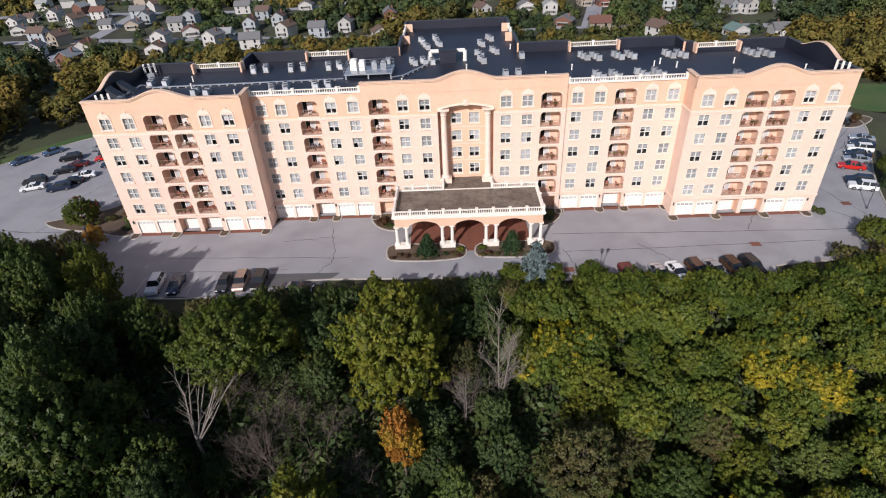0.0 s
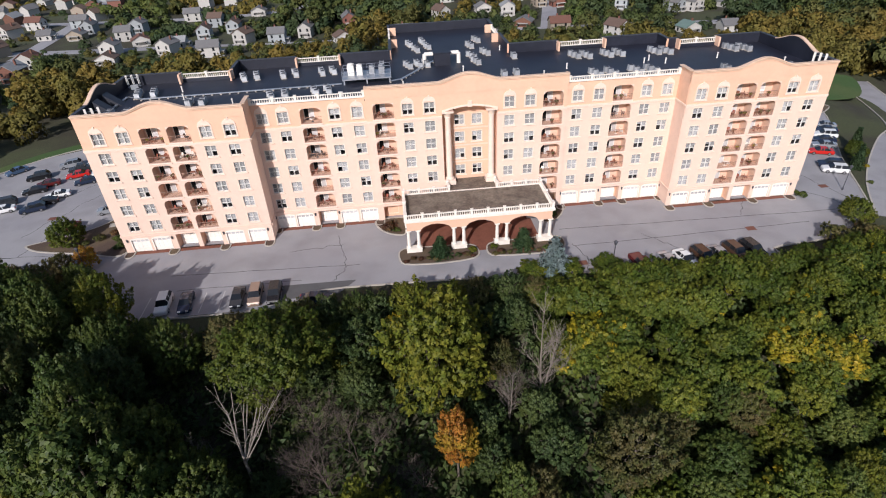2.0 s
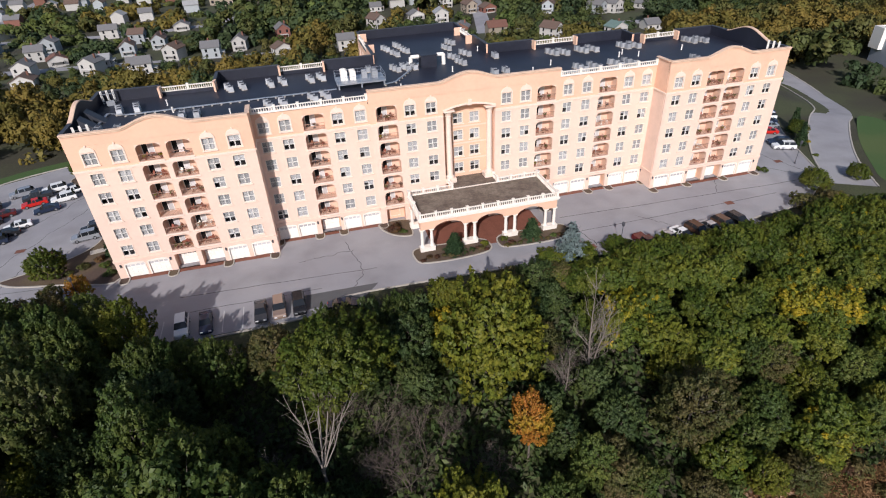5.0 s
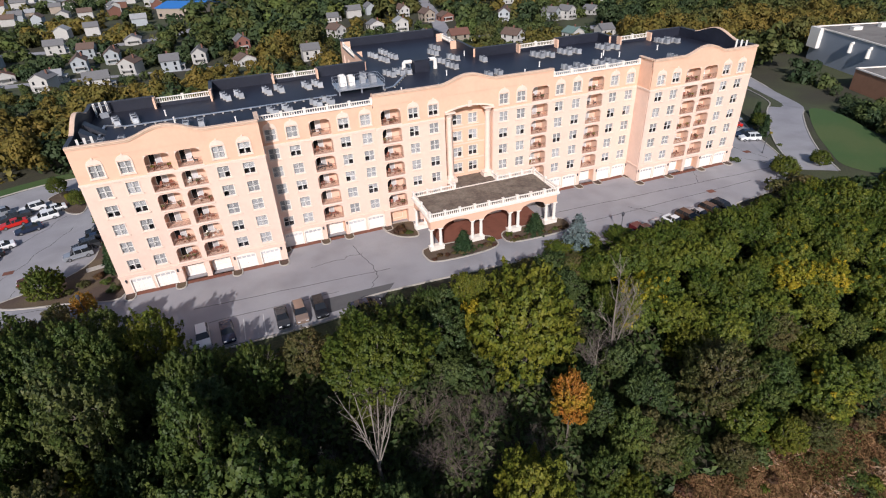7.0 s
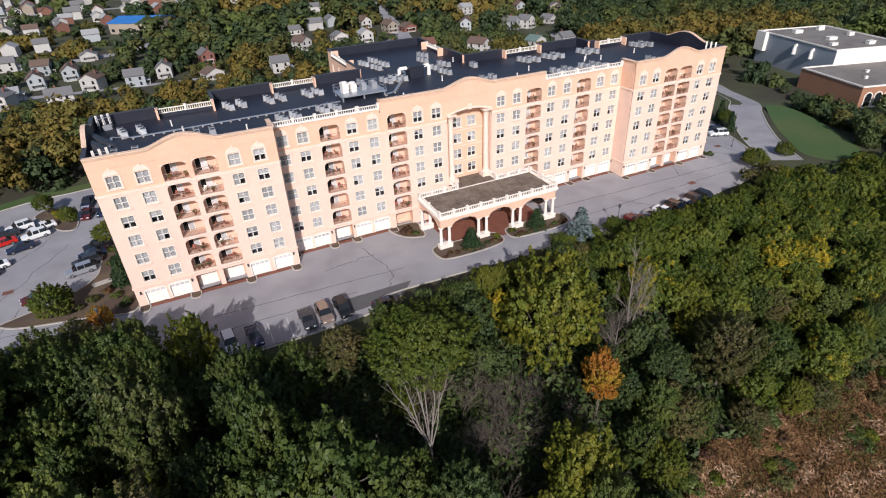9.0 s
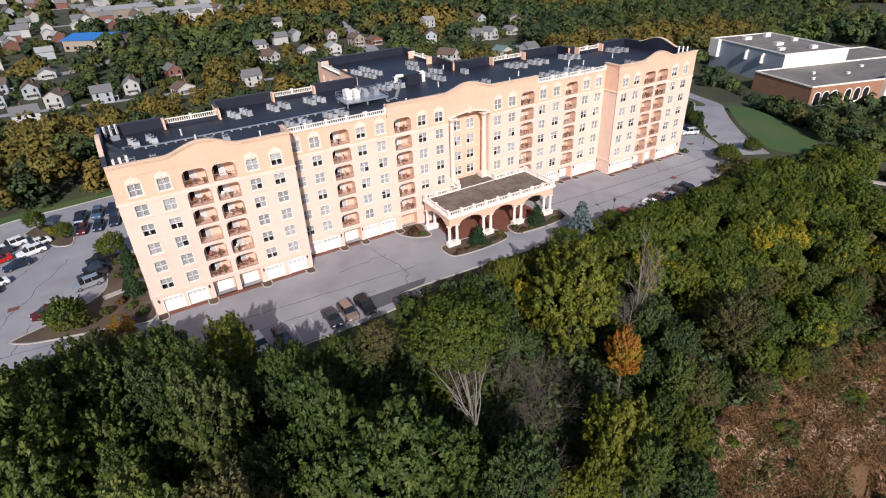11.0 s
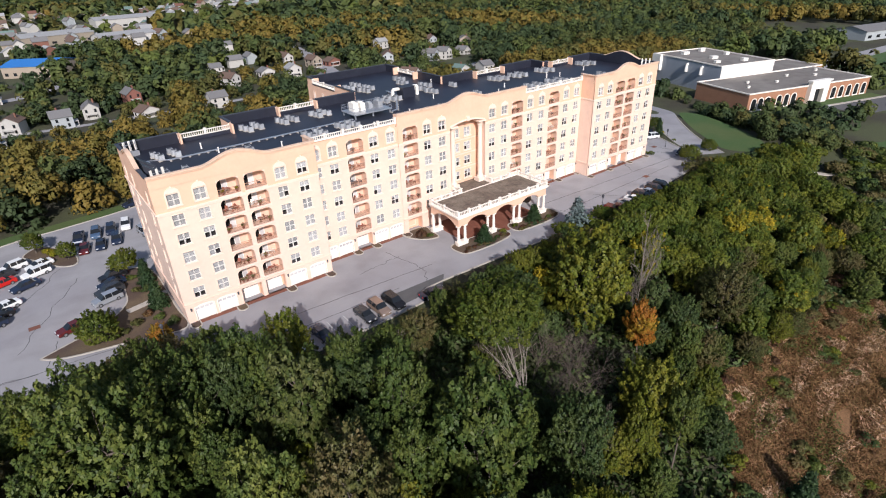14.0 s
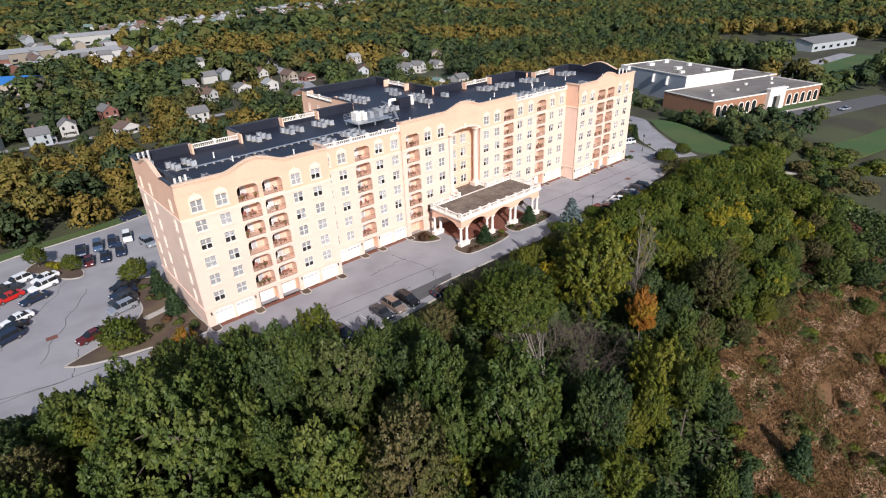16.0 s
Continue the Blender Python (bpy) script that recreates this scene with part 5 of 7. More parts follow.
done = [(x, y, R) for x, y, _, R, _ in BIG]
for gx_ in np.arange(-118, 8, 6.0):
    for gy_ in np.arange(12, 80, 6.0):
        x, y = gx_ + rng.uniform(-2, 2), gy_ + rng.uniform(-2, 2)
        left = x < -33
        if math.hypot(x + 36.5, y - 47.5) < 6.5:
            continue
        if y < 29 and x > -2 - (29 - y) * 1.25:  # the open slope
            continue
        if y > 58 and x > -58 - (y - 58) * 0.9 or y > 76:
            continue
        if any((x - a) ** 2 + (y - b) ** 2 < (r * 0.72) ** 2 for a, b, r in done):
            continue
        g = land(x, y)
        top = min(g + (rng.uniform(12, 17) if left else rng.uniform(5.5, 9)), 50 * (1 - y / sight(x)) - 0.5)
        if top - g < 2.2:
            continue
        R = min(rng.uniform(3.4, 4.8), (top - g) * 0.5) if left else min(rng.uniform(2.6, 3.6), (top - g) * 0.5)
        if not left and -31 < x < -10 and 30 < y < 46:
            if rng.random() < 0.5:
                bare(rng.choice((2, 3)), x, y, rng.uniform(0.8, 1.1), rng.uniform(0, 360))
            continue
        kind = rng.choices(("green", "dark", "grey", "olive", "lime", "yellow"), (44, 32, 6, 8, 10, 0) if left else (30, 34, 4, 14, 14, 4))[0]
        plant(kind, rng.randrange(3) if kind in ("green", "dark", "lime") else 0, x, y, top, R, rng)
        done.append((x, y, R))
for gx_ in np.arange(9, 82, 4.2):
    for gy_ in np.arange(29.5, 64, 4.2):
        x, y = gx_ + rng.uniform(-2.1, 2.1), gy_ + rng.uniform(-2.1, 2.1)
        if y > 60.5 and 21 < x < 48 or (x < 13 and y < 44 and y > 33) or (x > 62 and y > 57) or (x > 66 and y < 50):
            continue
        if any((x - a) ** 2 + (y - b) ** 2 < (r * 0.8) ** 2 for a, b, r in done):
            continue
        top = min(land(x, y) + rng.uniform(5.4, 7.4), 50 * (1 - y / sight(x)) - 0.2)
        if y < 41 and rng.random() < 0.6:
            plant(rng.choice(("lime", "green", "green", "olive")), rng.randrange(3), x, y, land(x, y) + rng.uniform(5.5, 7.8), rng.uniform(2.4, 3.2), rng)
            continue
        gold = any((x - a) ** 2 + (y - b) ** 2 < 6 for a, b in ((18.5, 46.5), (34.7, 44.7), (41.7, 42.5), (12.5, 50.5)))
        sumac(x, y, top, rng, 3 if gold else rng.choices(range(5), (5, 5, 4, 0.4, 5))[0])
for i in range(16):  # young growth along the edge of the drive
    x, y = -27.0 + i * 3.1 + rng.uniform(-0.7, 0.7), rng.uniform(56.8, 60.2)
    plant(rng.choice(("green", "dark", "dark", "olive", "lime")), rng.randrange(3), x, y, 50 * (1 - y / sight(x)) + rng.uniform(-1.0, 0.6), rng.uniform(2.2, 3.0), rng)
bare(0, 4.4, 45.2, 1.05, 40)
bare(0, 0.2, 43.0, 0.6, 200)
bare(3, -20.6, 37.2, 1.15, 70)
bare(2, -23.5, 39.0, 1.05, 200)
bare(3, -18.0, 40.5, 0.9, 10)
bare(0, -34.5, 40.0, 0.55, 120)
bare(1, -39.6, 55.0, 0.7, 100)


def forked_tree(x, y):
    """Pale stems that fan out from one foot and lift a broad crown to the sunny side."""
    z = land(x, y)
    ob = empty("tree", (x, y, z), "green spreading tree with pale forked bare stems below the crown", "tree", "woods on the slope")
    rng = random.Random(77)
    f = Form()
    f.tube((0.3, -0.3, -0.6), (0, 0, 5.5), 0.24, 0.18, 8, caps=False)
    for tx, ty, tz in ((-2.4, 4.8, 12.2), (-1.0, 6.0, 13.0), (0.4, 5.5, 13.2), (1.6, 8.5, 14.0), (3.6, 5.0, 12.6), (5.4, 7.0, 12.8), (-2.0, 3.4, 10.5), (4.6, 4.0, 11.0), (3.2, 10.0, 14.0)):
        p = Vector((0, 0, rng.uniform(4.6, 6.0)))
        t = Vector((tx, ty, tz))
        r = rng.uniform(0.075, 0.115)
        for i in range(4):
            q = p.lerp(t, 1 / (4 - i)) + Vector((rng.uniform(-0.35, 0.35), rng.uniform(-0.35, 0.35), 0.25 if i < 3 else 0))
            f.tube(p, q, r, r * 0.72, 6, caps=False)
            for _ in range(2):
                e = q + Vector((rng.uniform(-1.6, 1.6), rng.uniform(-1.6, 1.6), rng.uniform(0.6, 2.2)))
                f.tube(q, e, r * 0.4, 0.015, 4, caps=False)
            p, r = q, r * 0.72
    part("trunk", f, PALE_STEM, ob, "pale forked bare stems")
    q, _, n, _ = lobed(5, 22, 420, 44, 0.028, flat=0.68, low=-0.3, crease=0.3, tip=0.16, thick=0.07)
    part("crown", quads_mesh("crown", q * 7.4 + np.array([2.9, 8.4, 12.6]), MIDGREEN, form=n), None, ob)


forked_tree(-29.4, 38.6)
bare(3, 0.5, 43.5, 0.8, 300)
bare(3, 20.5, 40.5, 0.6, 20)
bare(1, -48.5, 57.0, 0.6, 300)
bare(2, -36.5, 56.0, 0.6, 200)
conifer(BLUE_SPRUCE, 11.0, 64.8, 8.4, 1.0, "blue-grey spruce beside the drive before the portico")
conifer(EVERGREEN, -5.0, 73.9, 4.0, 1.6, "rounded blue-green evergreen in the portico island", 0, 0.05)
conifer(EVERGREEN, 8.6, 73.9, 4.1, 1.6, "rounded blue-green evergreen in the portico island", 80, 0.05)
conifer(EVERGREEN, -60.2, 101.5, 5.2, 1.1, "evergreen tree against the end wall", 20, 0.05)
conifer(EVERGREEN, -60.4, 92.0, 5.6, 1.1, "evergreen tree against the end wall", 60, 0.05)
conifer(EVERGREEN, 79.5, 91.5, 5.5, 0.9, "dark evergreen on the verge by the parking lot", 60)
conifer(EVERGREEN, 84.0, 98.5, 6.0, 0.9, "dark evergreen on the verge by the parking lot", 160)
conifer(EVERGREEN, -5.6, 12.6, 7.2, 1.0, "lone evergreen on the dry slope", 160)
conifer(EVERGREEN, -16.0, 16.0, 6.5, 0.9, "lone evergreen on the dry slope", 30)


# small ornamental trees and bushes
def bush_mesh(seed, mat, n=560, size=0.16, low=-0.2):
    q, _, form = crown(seed, 22, n, size, flat=0.8, low=low, clump_r=(0.3, 0.45))
    return quads_mesh("foliage", q, mat, form=form)


BUSH = {"green": bush_mesh(1, GREEN), "lime": bush_mesh(2, LIME), "russet": bush_mesh(3, RUSSET), "dark": bush_mesh(4, DARK), "yellow": bush_mesh(5, YELLOW), "olive": bush_mesh(6, OLIVE)}
LOT_TREE = {}
for kind, mat in (("green", MIDGREEN), ("lime", LIME)):
    q, _, form, _ = lobed(len(kind), 9, 190, 30, 0.055, flat=0.85, low=-0.5, crease=0.22, tip=0.3, thick=0.08, lift=0.35)
    LOT_TREE[kind] = quads_mesh("crown", q, mat, form=form)


def lot_tree(kind, x, y, height, R, label):
    ob = empty("ornamental_tree", (x, y, 0.0), label, "tree", "parking lot trees")
    f = Form().tube((0, 0, -0.1), (0, 0, height * 0.45), 0.11, 0.08, 8)
    for a in range(5):
        f.tube((0, 0, height * 0.35), (R * 0.6 * math.cos(a * 1.26), R * 0.6 * math.sin(a * 1.26), height * 0.7), 0.05, 0.02, 5)
    part("trunk", f, BARK, ob)
    c = part("crown", LOT_TREE[kind], None, ob, at=(0, 0, height - R * 0.85))
    c.scale = (R, R, R * 1.05)


lot_tree("green", -69.6, 88.0, 5.2, 3.6, "rounded green tree in the parking lot island")
lot_tree("lime", -62.4, 107.5, 5.2, 2.8, "small lime-green tree at the parking row's end")
lot_tree("green", -75.0, 128.6, 4.6, 2.4, "rounded green tree in the far island")
lot_tree("green", -70.2, 121.5, 3.8, 2.2, "rounded green tree in the far island")
lot_tree("green", 64.8, 73.0, 4.6, 3.1, "small green tree by the drive corner")
lot_tree("green", 76.0, 74.0, 3.4, 2.4, "small green tree beside the access road")
lot_tree("green", 80.0, 93.5, 5.0, 2.4, "small green tree by the parking lot verge")


def bush(kind, x, y, R, label="", z=None):
    ob = new("bush", BUSH[kind])
    ob.location = (x, y, (land(x, y) if z is None else z) + R * 0.35)
    ob.rotation_euler, ob.scale = (0, 0, rng.uniform(0, 6.28)), (R, R, R * 0.9)
    tagged(ob, label or {"green": "rounded green bush", "lime": "bright green bush", "russet": "dark russet bush", "dark": "dark green bush", "yellow": "yellow-leaved low bush", "olive": "olive-brown straggling bush"}[kind] + (" in a mulch bed" if z is not None else " on the slope"), "bush", "planted bushes" if z is not None else "slope bushes")


for kind, x, y, R in (("russet", -13.2, 83.6, 1.35), ("green", -11.8, 82.6, 0.7), ("dark", 15.8, 83.8, 1.1), ("green", 16.6, 84.6, 0.7), ("lime", 0.3, 74.4, 0.75), ("olive", -0.6, 73.2, 0.6), ("lime", 3.9, 74.6, 0.7), ("russet", 4.8, 73.2, 0.6), ("green", 62.1, 82.3, 0.95), ("green", 61.9, 83.6, 0.6),
                      ("yellow", -72.3, 125.2, 1.2), ("yellow", -73.2, 127.3, 0.9), ("green", -62.2, 104.5, 0.9), ("dark", -61.0, 98.5, 0.9), ("olive", -62.5, 99.5, 0.8), ("green", -59.6, 97.6, 0.7), ("russet", -62.5, 90.2, 0.9), ("olive", -64.5, 88.5, 1.0), ("green", -61.2, 88.0, 0.9), ("dark", -59.8, 85.2, 1.0), ("olive", -66.5, 87.2, 0.8), ("russet", 91.5, 122.3, 1.0), ("russet", 94.0, 124.5, 1.2)):
    bush(kind, x, y, R, z=0.06)
for i in range(22):
    u = i / 21
    if not 0.43 < u < 0.57:
        bush(rng.choice(("russet", "dark", "olive", "green")), -10.6 + 25.2 * u, 73.0 + rng.uniform(-0.4, 0.5), rng.uniform(0.4, 0.6), z=0.04)
for i in range(430):
    x, y = rng.uniform(-22, 66), rng.uniform(-2, 33)
    dry = noise.noise(Vector((x * 0.09, y * 0.09, 3.0)))
    if y < 30 and x > -1 - (28 - y) * 1.25 and (dry > 0.03 or y > 26 or x < 3 - (28 - y) * 1.25):
        bush(rng.choice(("green", "olive", "olive", "russet", "dark", "lime")), x, y, rng.uniform(0.5, 1.5) * (1.5 if y > 26 or x < 3 - (28 - y) * 1.25 else 1))
for i in range(150):
    x, y = rng.uniform(58, 118), rng.uniform(30, 70)
    if y < 70 - (x - 60) * 0.3 and not (x > 74 and abs(y - (60 - (x - 76) * 0.75)) < 3):
        bush(rng.choice(("green", "dark", "olive", "lime")), x, y, rng.uniform(1.5, 3.4))
for i in range(26):
    x, y = rng.uniform(76, 84), rng.uniform(76, 98)
    if abs((x - 74.5) - (y - 82) * 0.62) < 1.6:
        bush(rng.choice(("yellow", "olive", "green")), x, y, rng.uniform(0.4, 0.8))

# dry grass and undergrowth
nr = np.random.default_rng(8)


def ground_cover(name, n, x0, x1, y0, y1, keep, size, mat, label, upright=0.5, lift=0.3, long=2.0):
    p = np.stack([nr.uniform(x0, x1, n), nr.uniform(y0, y1, n)], 1)
    p = p[[keep(x, y) for x, y in p]]
    z = np.array([land(x, y) + (0.3 + 0.25 * noise.noise(Vector((x * 0.2, y * 0.2, 0))) if DRY(x, y) else 0.0) for x, y in p]) + nr.uniform(0, lift, len(p))
    nn = unit(nr.normal(size=(len(p), 3)) * upright + np.array([0, -0.1, 0.5]))
    q = leaf_quads(nr, np.concatenate([p, z[:, None]], 1), nn, size, long)
    tagged(new(name, quads_mesh(name, q, mat)), label, kind="stuff")


DRY = lambda x, y: x > 0.5 - max(0, 28 - y) * 1.25 + 1.5 * noise.noise(Vector((x * 0.3, y * 0.3, 9))) and y < 28.8 - max(0, x - 30) * 0.42 + 2.5 * noise.noise(Vector((x * 0.15, y * 0.15, 0)))
f = Form()
dx_, dy_ = np.arange(-45, 90, 1.0), np.arange(-30, 36, 1.0)
for a, b in zip(dx_, dx_[1:]):
    for c, d in zip(dy_, dy_[1:]):
        if DRY((a + b) / 2, (c + d) / 2):
            f.face([(px_, py_, land(px_, py_) + 0.27 + 0.25 * noise.noise(Vector((px_ * 0.2, py_ * 0.2, 0)))) for px_, py_ in ((a, c), (b, c), (b, d), (a, d))])
solid("dry_slope", f, DRY_EARTH, "open slope of dry brown earth and grass", kind="structure")
ground_cover("dry_scrub", 70000, -35, 70, 2, 40, lambda x, y: DRY(x, y) and noise.noise(Vector((x * 0.16, y * 0.16, 15))) > 0.12, 0.13, SCRUB, "low russet scrub on the open slope", 0.8, 0.7)
ground_cover("green_scrub", 70000, -35, 70, 2, 40, lambda x, y: DRY(x, y) and noise.noise(Vector((x * 0.11, y * 0.17, 25))) > 0.22, 0.14, GREEN, "low green scrub on the open slope", 0.8, 1.0)
ground_cover("pale_straw", 60000, -35, 70, 2, 34, lambda x, y: DRY(x, y) and noise.noise(Vector((x * 0.1 + y * 0.06, y * 0.3, 45))) > 0.12, 0.16, PALE_STRAW, "pale flattened straw in streaks on the open slope", 0.35, 0.3, 5.0)
ground_cover("dry_grass", 200000, -30, 62, 2, 34, lambda x, y: DRY(x, y) and noise.noise(Vector((x * 0.12, y * 0.3, 5))) > -0.5, 0.12, STRAW, "dry russet grass on the open slope", 0.55, 0.25, 4.5)
ground_cover("undergrowth", 80000, -100, 75, 8, 63, lambda x, y: not DRY(x, y) and not (y > 60 and x > -52), 0.45, DARK, "dark leafy undergrowth beneath the trees", 0.7, 1.3)
ground_cover("undergrowth", 9000, -120, -56, 60, 80, lambda x, y: y < 62 + (-52 - x) * 1.1 and y < 79, 0.5, OLIVE, "olive leafy undergrowth beside the drive", 0.7, 0.9)

# ---- woods, houses and streets in the distance ----
HOUSES = [(-145, 213), (-120, 266), (-101, 244), (-94, 273), (-58, 252), (-73, 256), (-126, 249), (-214, 287), (-217, 322), (-4, 240), (49, 252), (79, 221), (125, 221), (108, 220), (-47, 262), (-157, 288), (-173, 292), (-193, 269), (37, 292), (47, 280), (35, 333), (103, 278), (123, 265), (15, 281), (67, 298), (76, 294), (149, 268), (-30, 246), (60, 236), (46, 338), (60, 320), (22, 327), (128, 326), (52, 398), (158, 313), (180, 304), (131, 263), (-29, 279)]
OPEN = len(HOUSES)
hr = random.Random(3)


def town(x, y):
    """Where houses stand close together."""
    return (x < -45 - (y - 240) * 0.1 and 232 < y < 380 and x > -420) or (-330 < x < 70 - 0.15 * (y - 400) and 470 < y < 900) or (-260 < x < -70 and 380 <= y <= 470) or (0 < x < 680 and 560 + 0.5 * x < y < 780 + 0.5 * x)


for gx_ in np.arange(-420, 680, 19):
    for gy_ in np.arange(236, 1120, 21):
        x, y = gx_ + hr.uniform(-5, 5), gy_ + hr.uniform(-4, 4)
        if town(x, y) and hr.random() < (0.62 if y < 500 else 0.5) and all((x - a) ** 2 + (y - b) ** 2 > 170 for a, b in HOUSES):
            HOUSES.append((x, y))
for i in range(46):
    x, y = hr.uniform(60, 420), hr.uniform(520, 900)
    HOUSES.append((x, y))
WALLS = [material("white_siding", (0.46, 0.44, 0.41), 0.8, per_object=0.12), material("tan_siding", (0.30, 0.25, 0.195), 0.8, per_object=0.15), material("brick_wall", (0.19, 0.085, 0.06), 0.9, per_object=0.15), material("grey_siding", (0.33, 0.35, 0.36), 0.8, per_object=0.15)]
ROOFS = [material("grey_shingle", (0.16, 0.155, 0.155), 0.9, vary=0.2), material("brown_shingle", (0.13, 0.085, 0.065), 0.9, vary=0.2), material("red_shingle", (0.15, 0.07, 0.05), 0.9, vary=0.2), material("pale_shingle", (0.30, 0.30, 0.30), 0.9, vary=0.2), material("green_shingle", (0.13, 0.19, 0.17), 0.9, vary=0.2)]
NAMES_W, NAMES_R = ("white", "tan", "red brick", "grey"), ("grey", "brown", "red", "pale grey", "green")


def house_set(k):
    """Meshes of one small gabled house: walls, roof, chimney, window and door."""
    w, d, h, rise = ((7, 10, 5.2, 2.8), (9, 7.5, 3.2, 2.4), (8, 8.5, 5.6, 2.6))[k]
    a = Form().box(-w / 2, w / 2, -d / 2, d / 2, -1.0, h)
    a.prism([(-w / 2, -d / 2 + 0.02, h), (w / 2, -d / 2 + 0.02, h), (0, -d / 2 + 0.02, h + rise * 0.98)][::1], (0, d - 0.04, 0))
    r = Form()
    for s in (-1, 1):
        r.prism([(s * (w / 2 + 0.5), -d / 2 - 0.4, h - 0.18), (0, -d / 2 - 0.4, h + rise), (0, -d / 2 - 0.4, h + rise + 0.25), (s * (w / 2 + 0.5), -d / 2 - 0.4, h + 0.07)], (0, d + 0.8, 0))
    c = Form().box(w * 0.2, w * 0.2 + 0.7, 0.5, 1.2, h + 0.5, h + rise + 0.9)
    n = Form().box(-0.5, 0.5, -0.06, 0.02, -0.7, 0.7).box(-0.6, 0.6, -0.1, -0.05, -0.85, -0.7)
    porch = Form().box(-w * 0.3, w * 0.3, -d / 2 - 1.8, -d / 2, -0.8, 0.3).box(-w * 0.32, w * 0.32, -d / 2 - 2.0, -d / 2, 2.4, 2.6).box(-w * 0.3, -w * 0.3 + 0.2, -d / 2 - 1.8, -d / 2 - 1.6, 0.3, 2.4).box(w * 0.3 - 0.2, w * 0.3, -d / 2 - 1.8, -d / 2 - 1.6, 0.3, 2.4)
    return a, r, c.mesh("chimney", WALLS[2]), n.mesh("window", CAR_GLASS), porch.mesh("porch", WALLS[0]), (w, d, h)


SETS = []
for k in range(3):
    a, r, c, n, p, dim = house_set(k)
    SETS.append(([a.mesh("wall", m) for m in WALLS], [r.mesh("roof", m) for m in ROOFS], c, n, p, dim))
FAR_TOWN = Form()
for i, (x, y) in enumerate(HOUSES):
    k, cw, cr = hr.randrange(3), hr.choices(range(4), (6, 3, 2, 2))[0], hr.choices(range(5), (6, 4, 1, 3, 1))[0]
    walls, roofs, ch, wn_, po, (w, d, h) = SETS[k]
    if y > 470:  # too far and many to count: joined below
        a = math.radians(hr.choice((0, 90, 20)))
        z0, ca, sa = land(x, y), math.cos(a), math.sin(a)
        for me, slot in ((walls[cw], cw), (roofs[cr], 4 + cr)):
            base = len(FAR_TOWN.v)
            FAR_TOWN.v += [(x + v.co.x * ca - v.co.y * sa, y + v.co.x * sa + v.co.y * ca, z0 + v.co.z) for v in me.vertices]
            FAR_TOWN.f += [tuple(base + j for j in p.vertices) for p in me.polygons]
            FAR_TOWN.s += [slot] * len(me.polygons)
        continue
    ob = empty("house", (x, y, land(x, y)), f"{NAMES_W[cw]} gabled house with a {NAMES_R[cr]} shingle roof among trees", "house", "houses of the town", hr.choice((0, 90, 0, 90, 20, -25)) + hr.uniform(-8, 8))
    ob.scale = (0.82, 0.82, 0.78)
    part("wall", walls[cw], None, ob)
    part("roof", roofs[cr], None, ob)
    if y < 330:
        part("chimney", ch, None, ob)
        part("porch", po, None, ob)
        for zz in ((1.7, 4.2) if h > 5 else (1.7,)):
            for xx in (-w * 0.27, w * 0.27):
                part("window", wn_, None, ob, at=(xx, -d / 2, zz))
            for yy in (-d * 0.25, d * 0.25):
                q = part("window", wn_, None, ob, at=(-w / 2, yy, zz))
                q.rotation_euler = (0, 0, radians(-90))
tagged(new("far_houses", FAR_TOWN.mesh("far_houses", *WALLS, *ROOFS)), "many small pale gabled houses of the distant town", kind="stuff")
STREETS = [[(-40, 145), (-20, 158), (40, 160), (110, 165)], [(-430, 262), (-250, 268), (-120, 257), (-40, 246), (60, 244), (160, 232)], [(-400, 345), (-220, 335), (-90, 322), (-40, 360), (0, 420), (40, 520)], [(-160, 180), (-166, 250), (-176, 330), (-190, 420), (-200, 600)], [(58, 244), (78, 320), (100, 420)], [(-330, 560), (-100, 540), (60, 520), (300, 560)], [(-300, 700), (-60, 690), (120, 700)]]
for s in STREETS:
    pts = curve_pts(s, 14)
    solid("street", ribbon(Form(), pts, 3.6, lambda x, y: land(x, y) - 0.05, lambda x, y: land(x, y) + 0.09), ASPHALT, "grey asphalt street through the town", kind="structure")
STREET_PTS = np.array([p for s in STREETS for p in curve_pts(s, 40)])
HP = np.array(HOUSES)
CLEAR = [(95, 128, 50, 152), (-74, -30, 366, 440), (290, 400, 60, 190)]
woods = {k: [] for k in ("green", "dark", "olive", "ochre", "lime")}
forms = {k: [] for k in woods}
W_MATS = {"green": W_GREEN, "dark": W_DARK, "olive": W_OLIVE, "ochre": W_OCHRE, "lime": W_LIME}
near_t = [crown(60 + i, 40, 760, 0.135, flat=1.15, low=-0.7, clump_r=(0.22, 0.42), wild=0.25)[::2] for i in range(5)]
mid_t = [crown(70 + i, 20, 190, 0.27, flat=1.05, low=-0.3, clump_r=(0.3, 0.5), wild=0.16)[::2] for i in range(5)]
far_t = [crown(80 + i, 10, 38, 0.72, flat=1.0, low=0.0, clump_r=(0.4, 0.65), wild=0.14)[::2] for i in range(5)]


def on_site(x, y):
    """The commercial building with its lots and lawns."""
    c, s = math.cos(radians(16.5)), math.sin(radians(16.5))
    u, v = (x - 132) * c - (y - 91) * s, (x - 132) * s + (y - 91) * c
    return (-2 < u < 69 and -6 < v < 66) or (28 < u < 92 and -24 < v < 0) or (38 < u < 94 and 40 < v < 72) or (110 < x < 222 and 24 < y < 60) or (220 < x < 336 and 72 < y < 116) or (322 < x < 384 and 104 < y < 138)


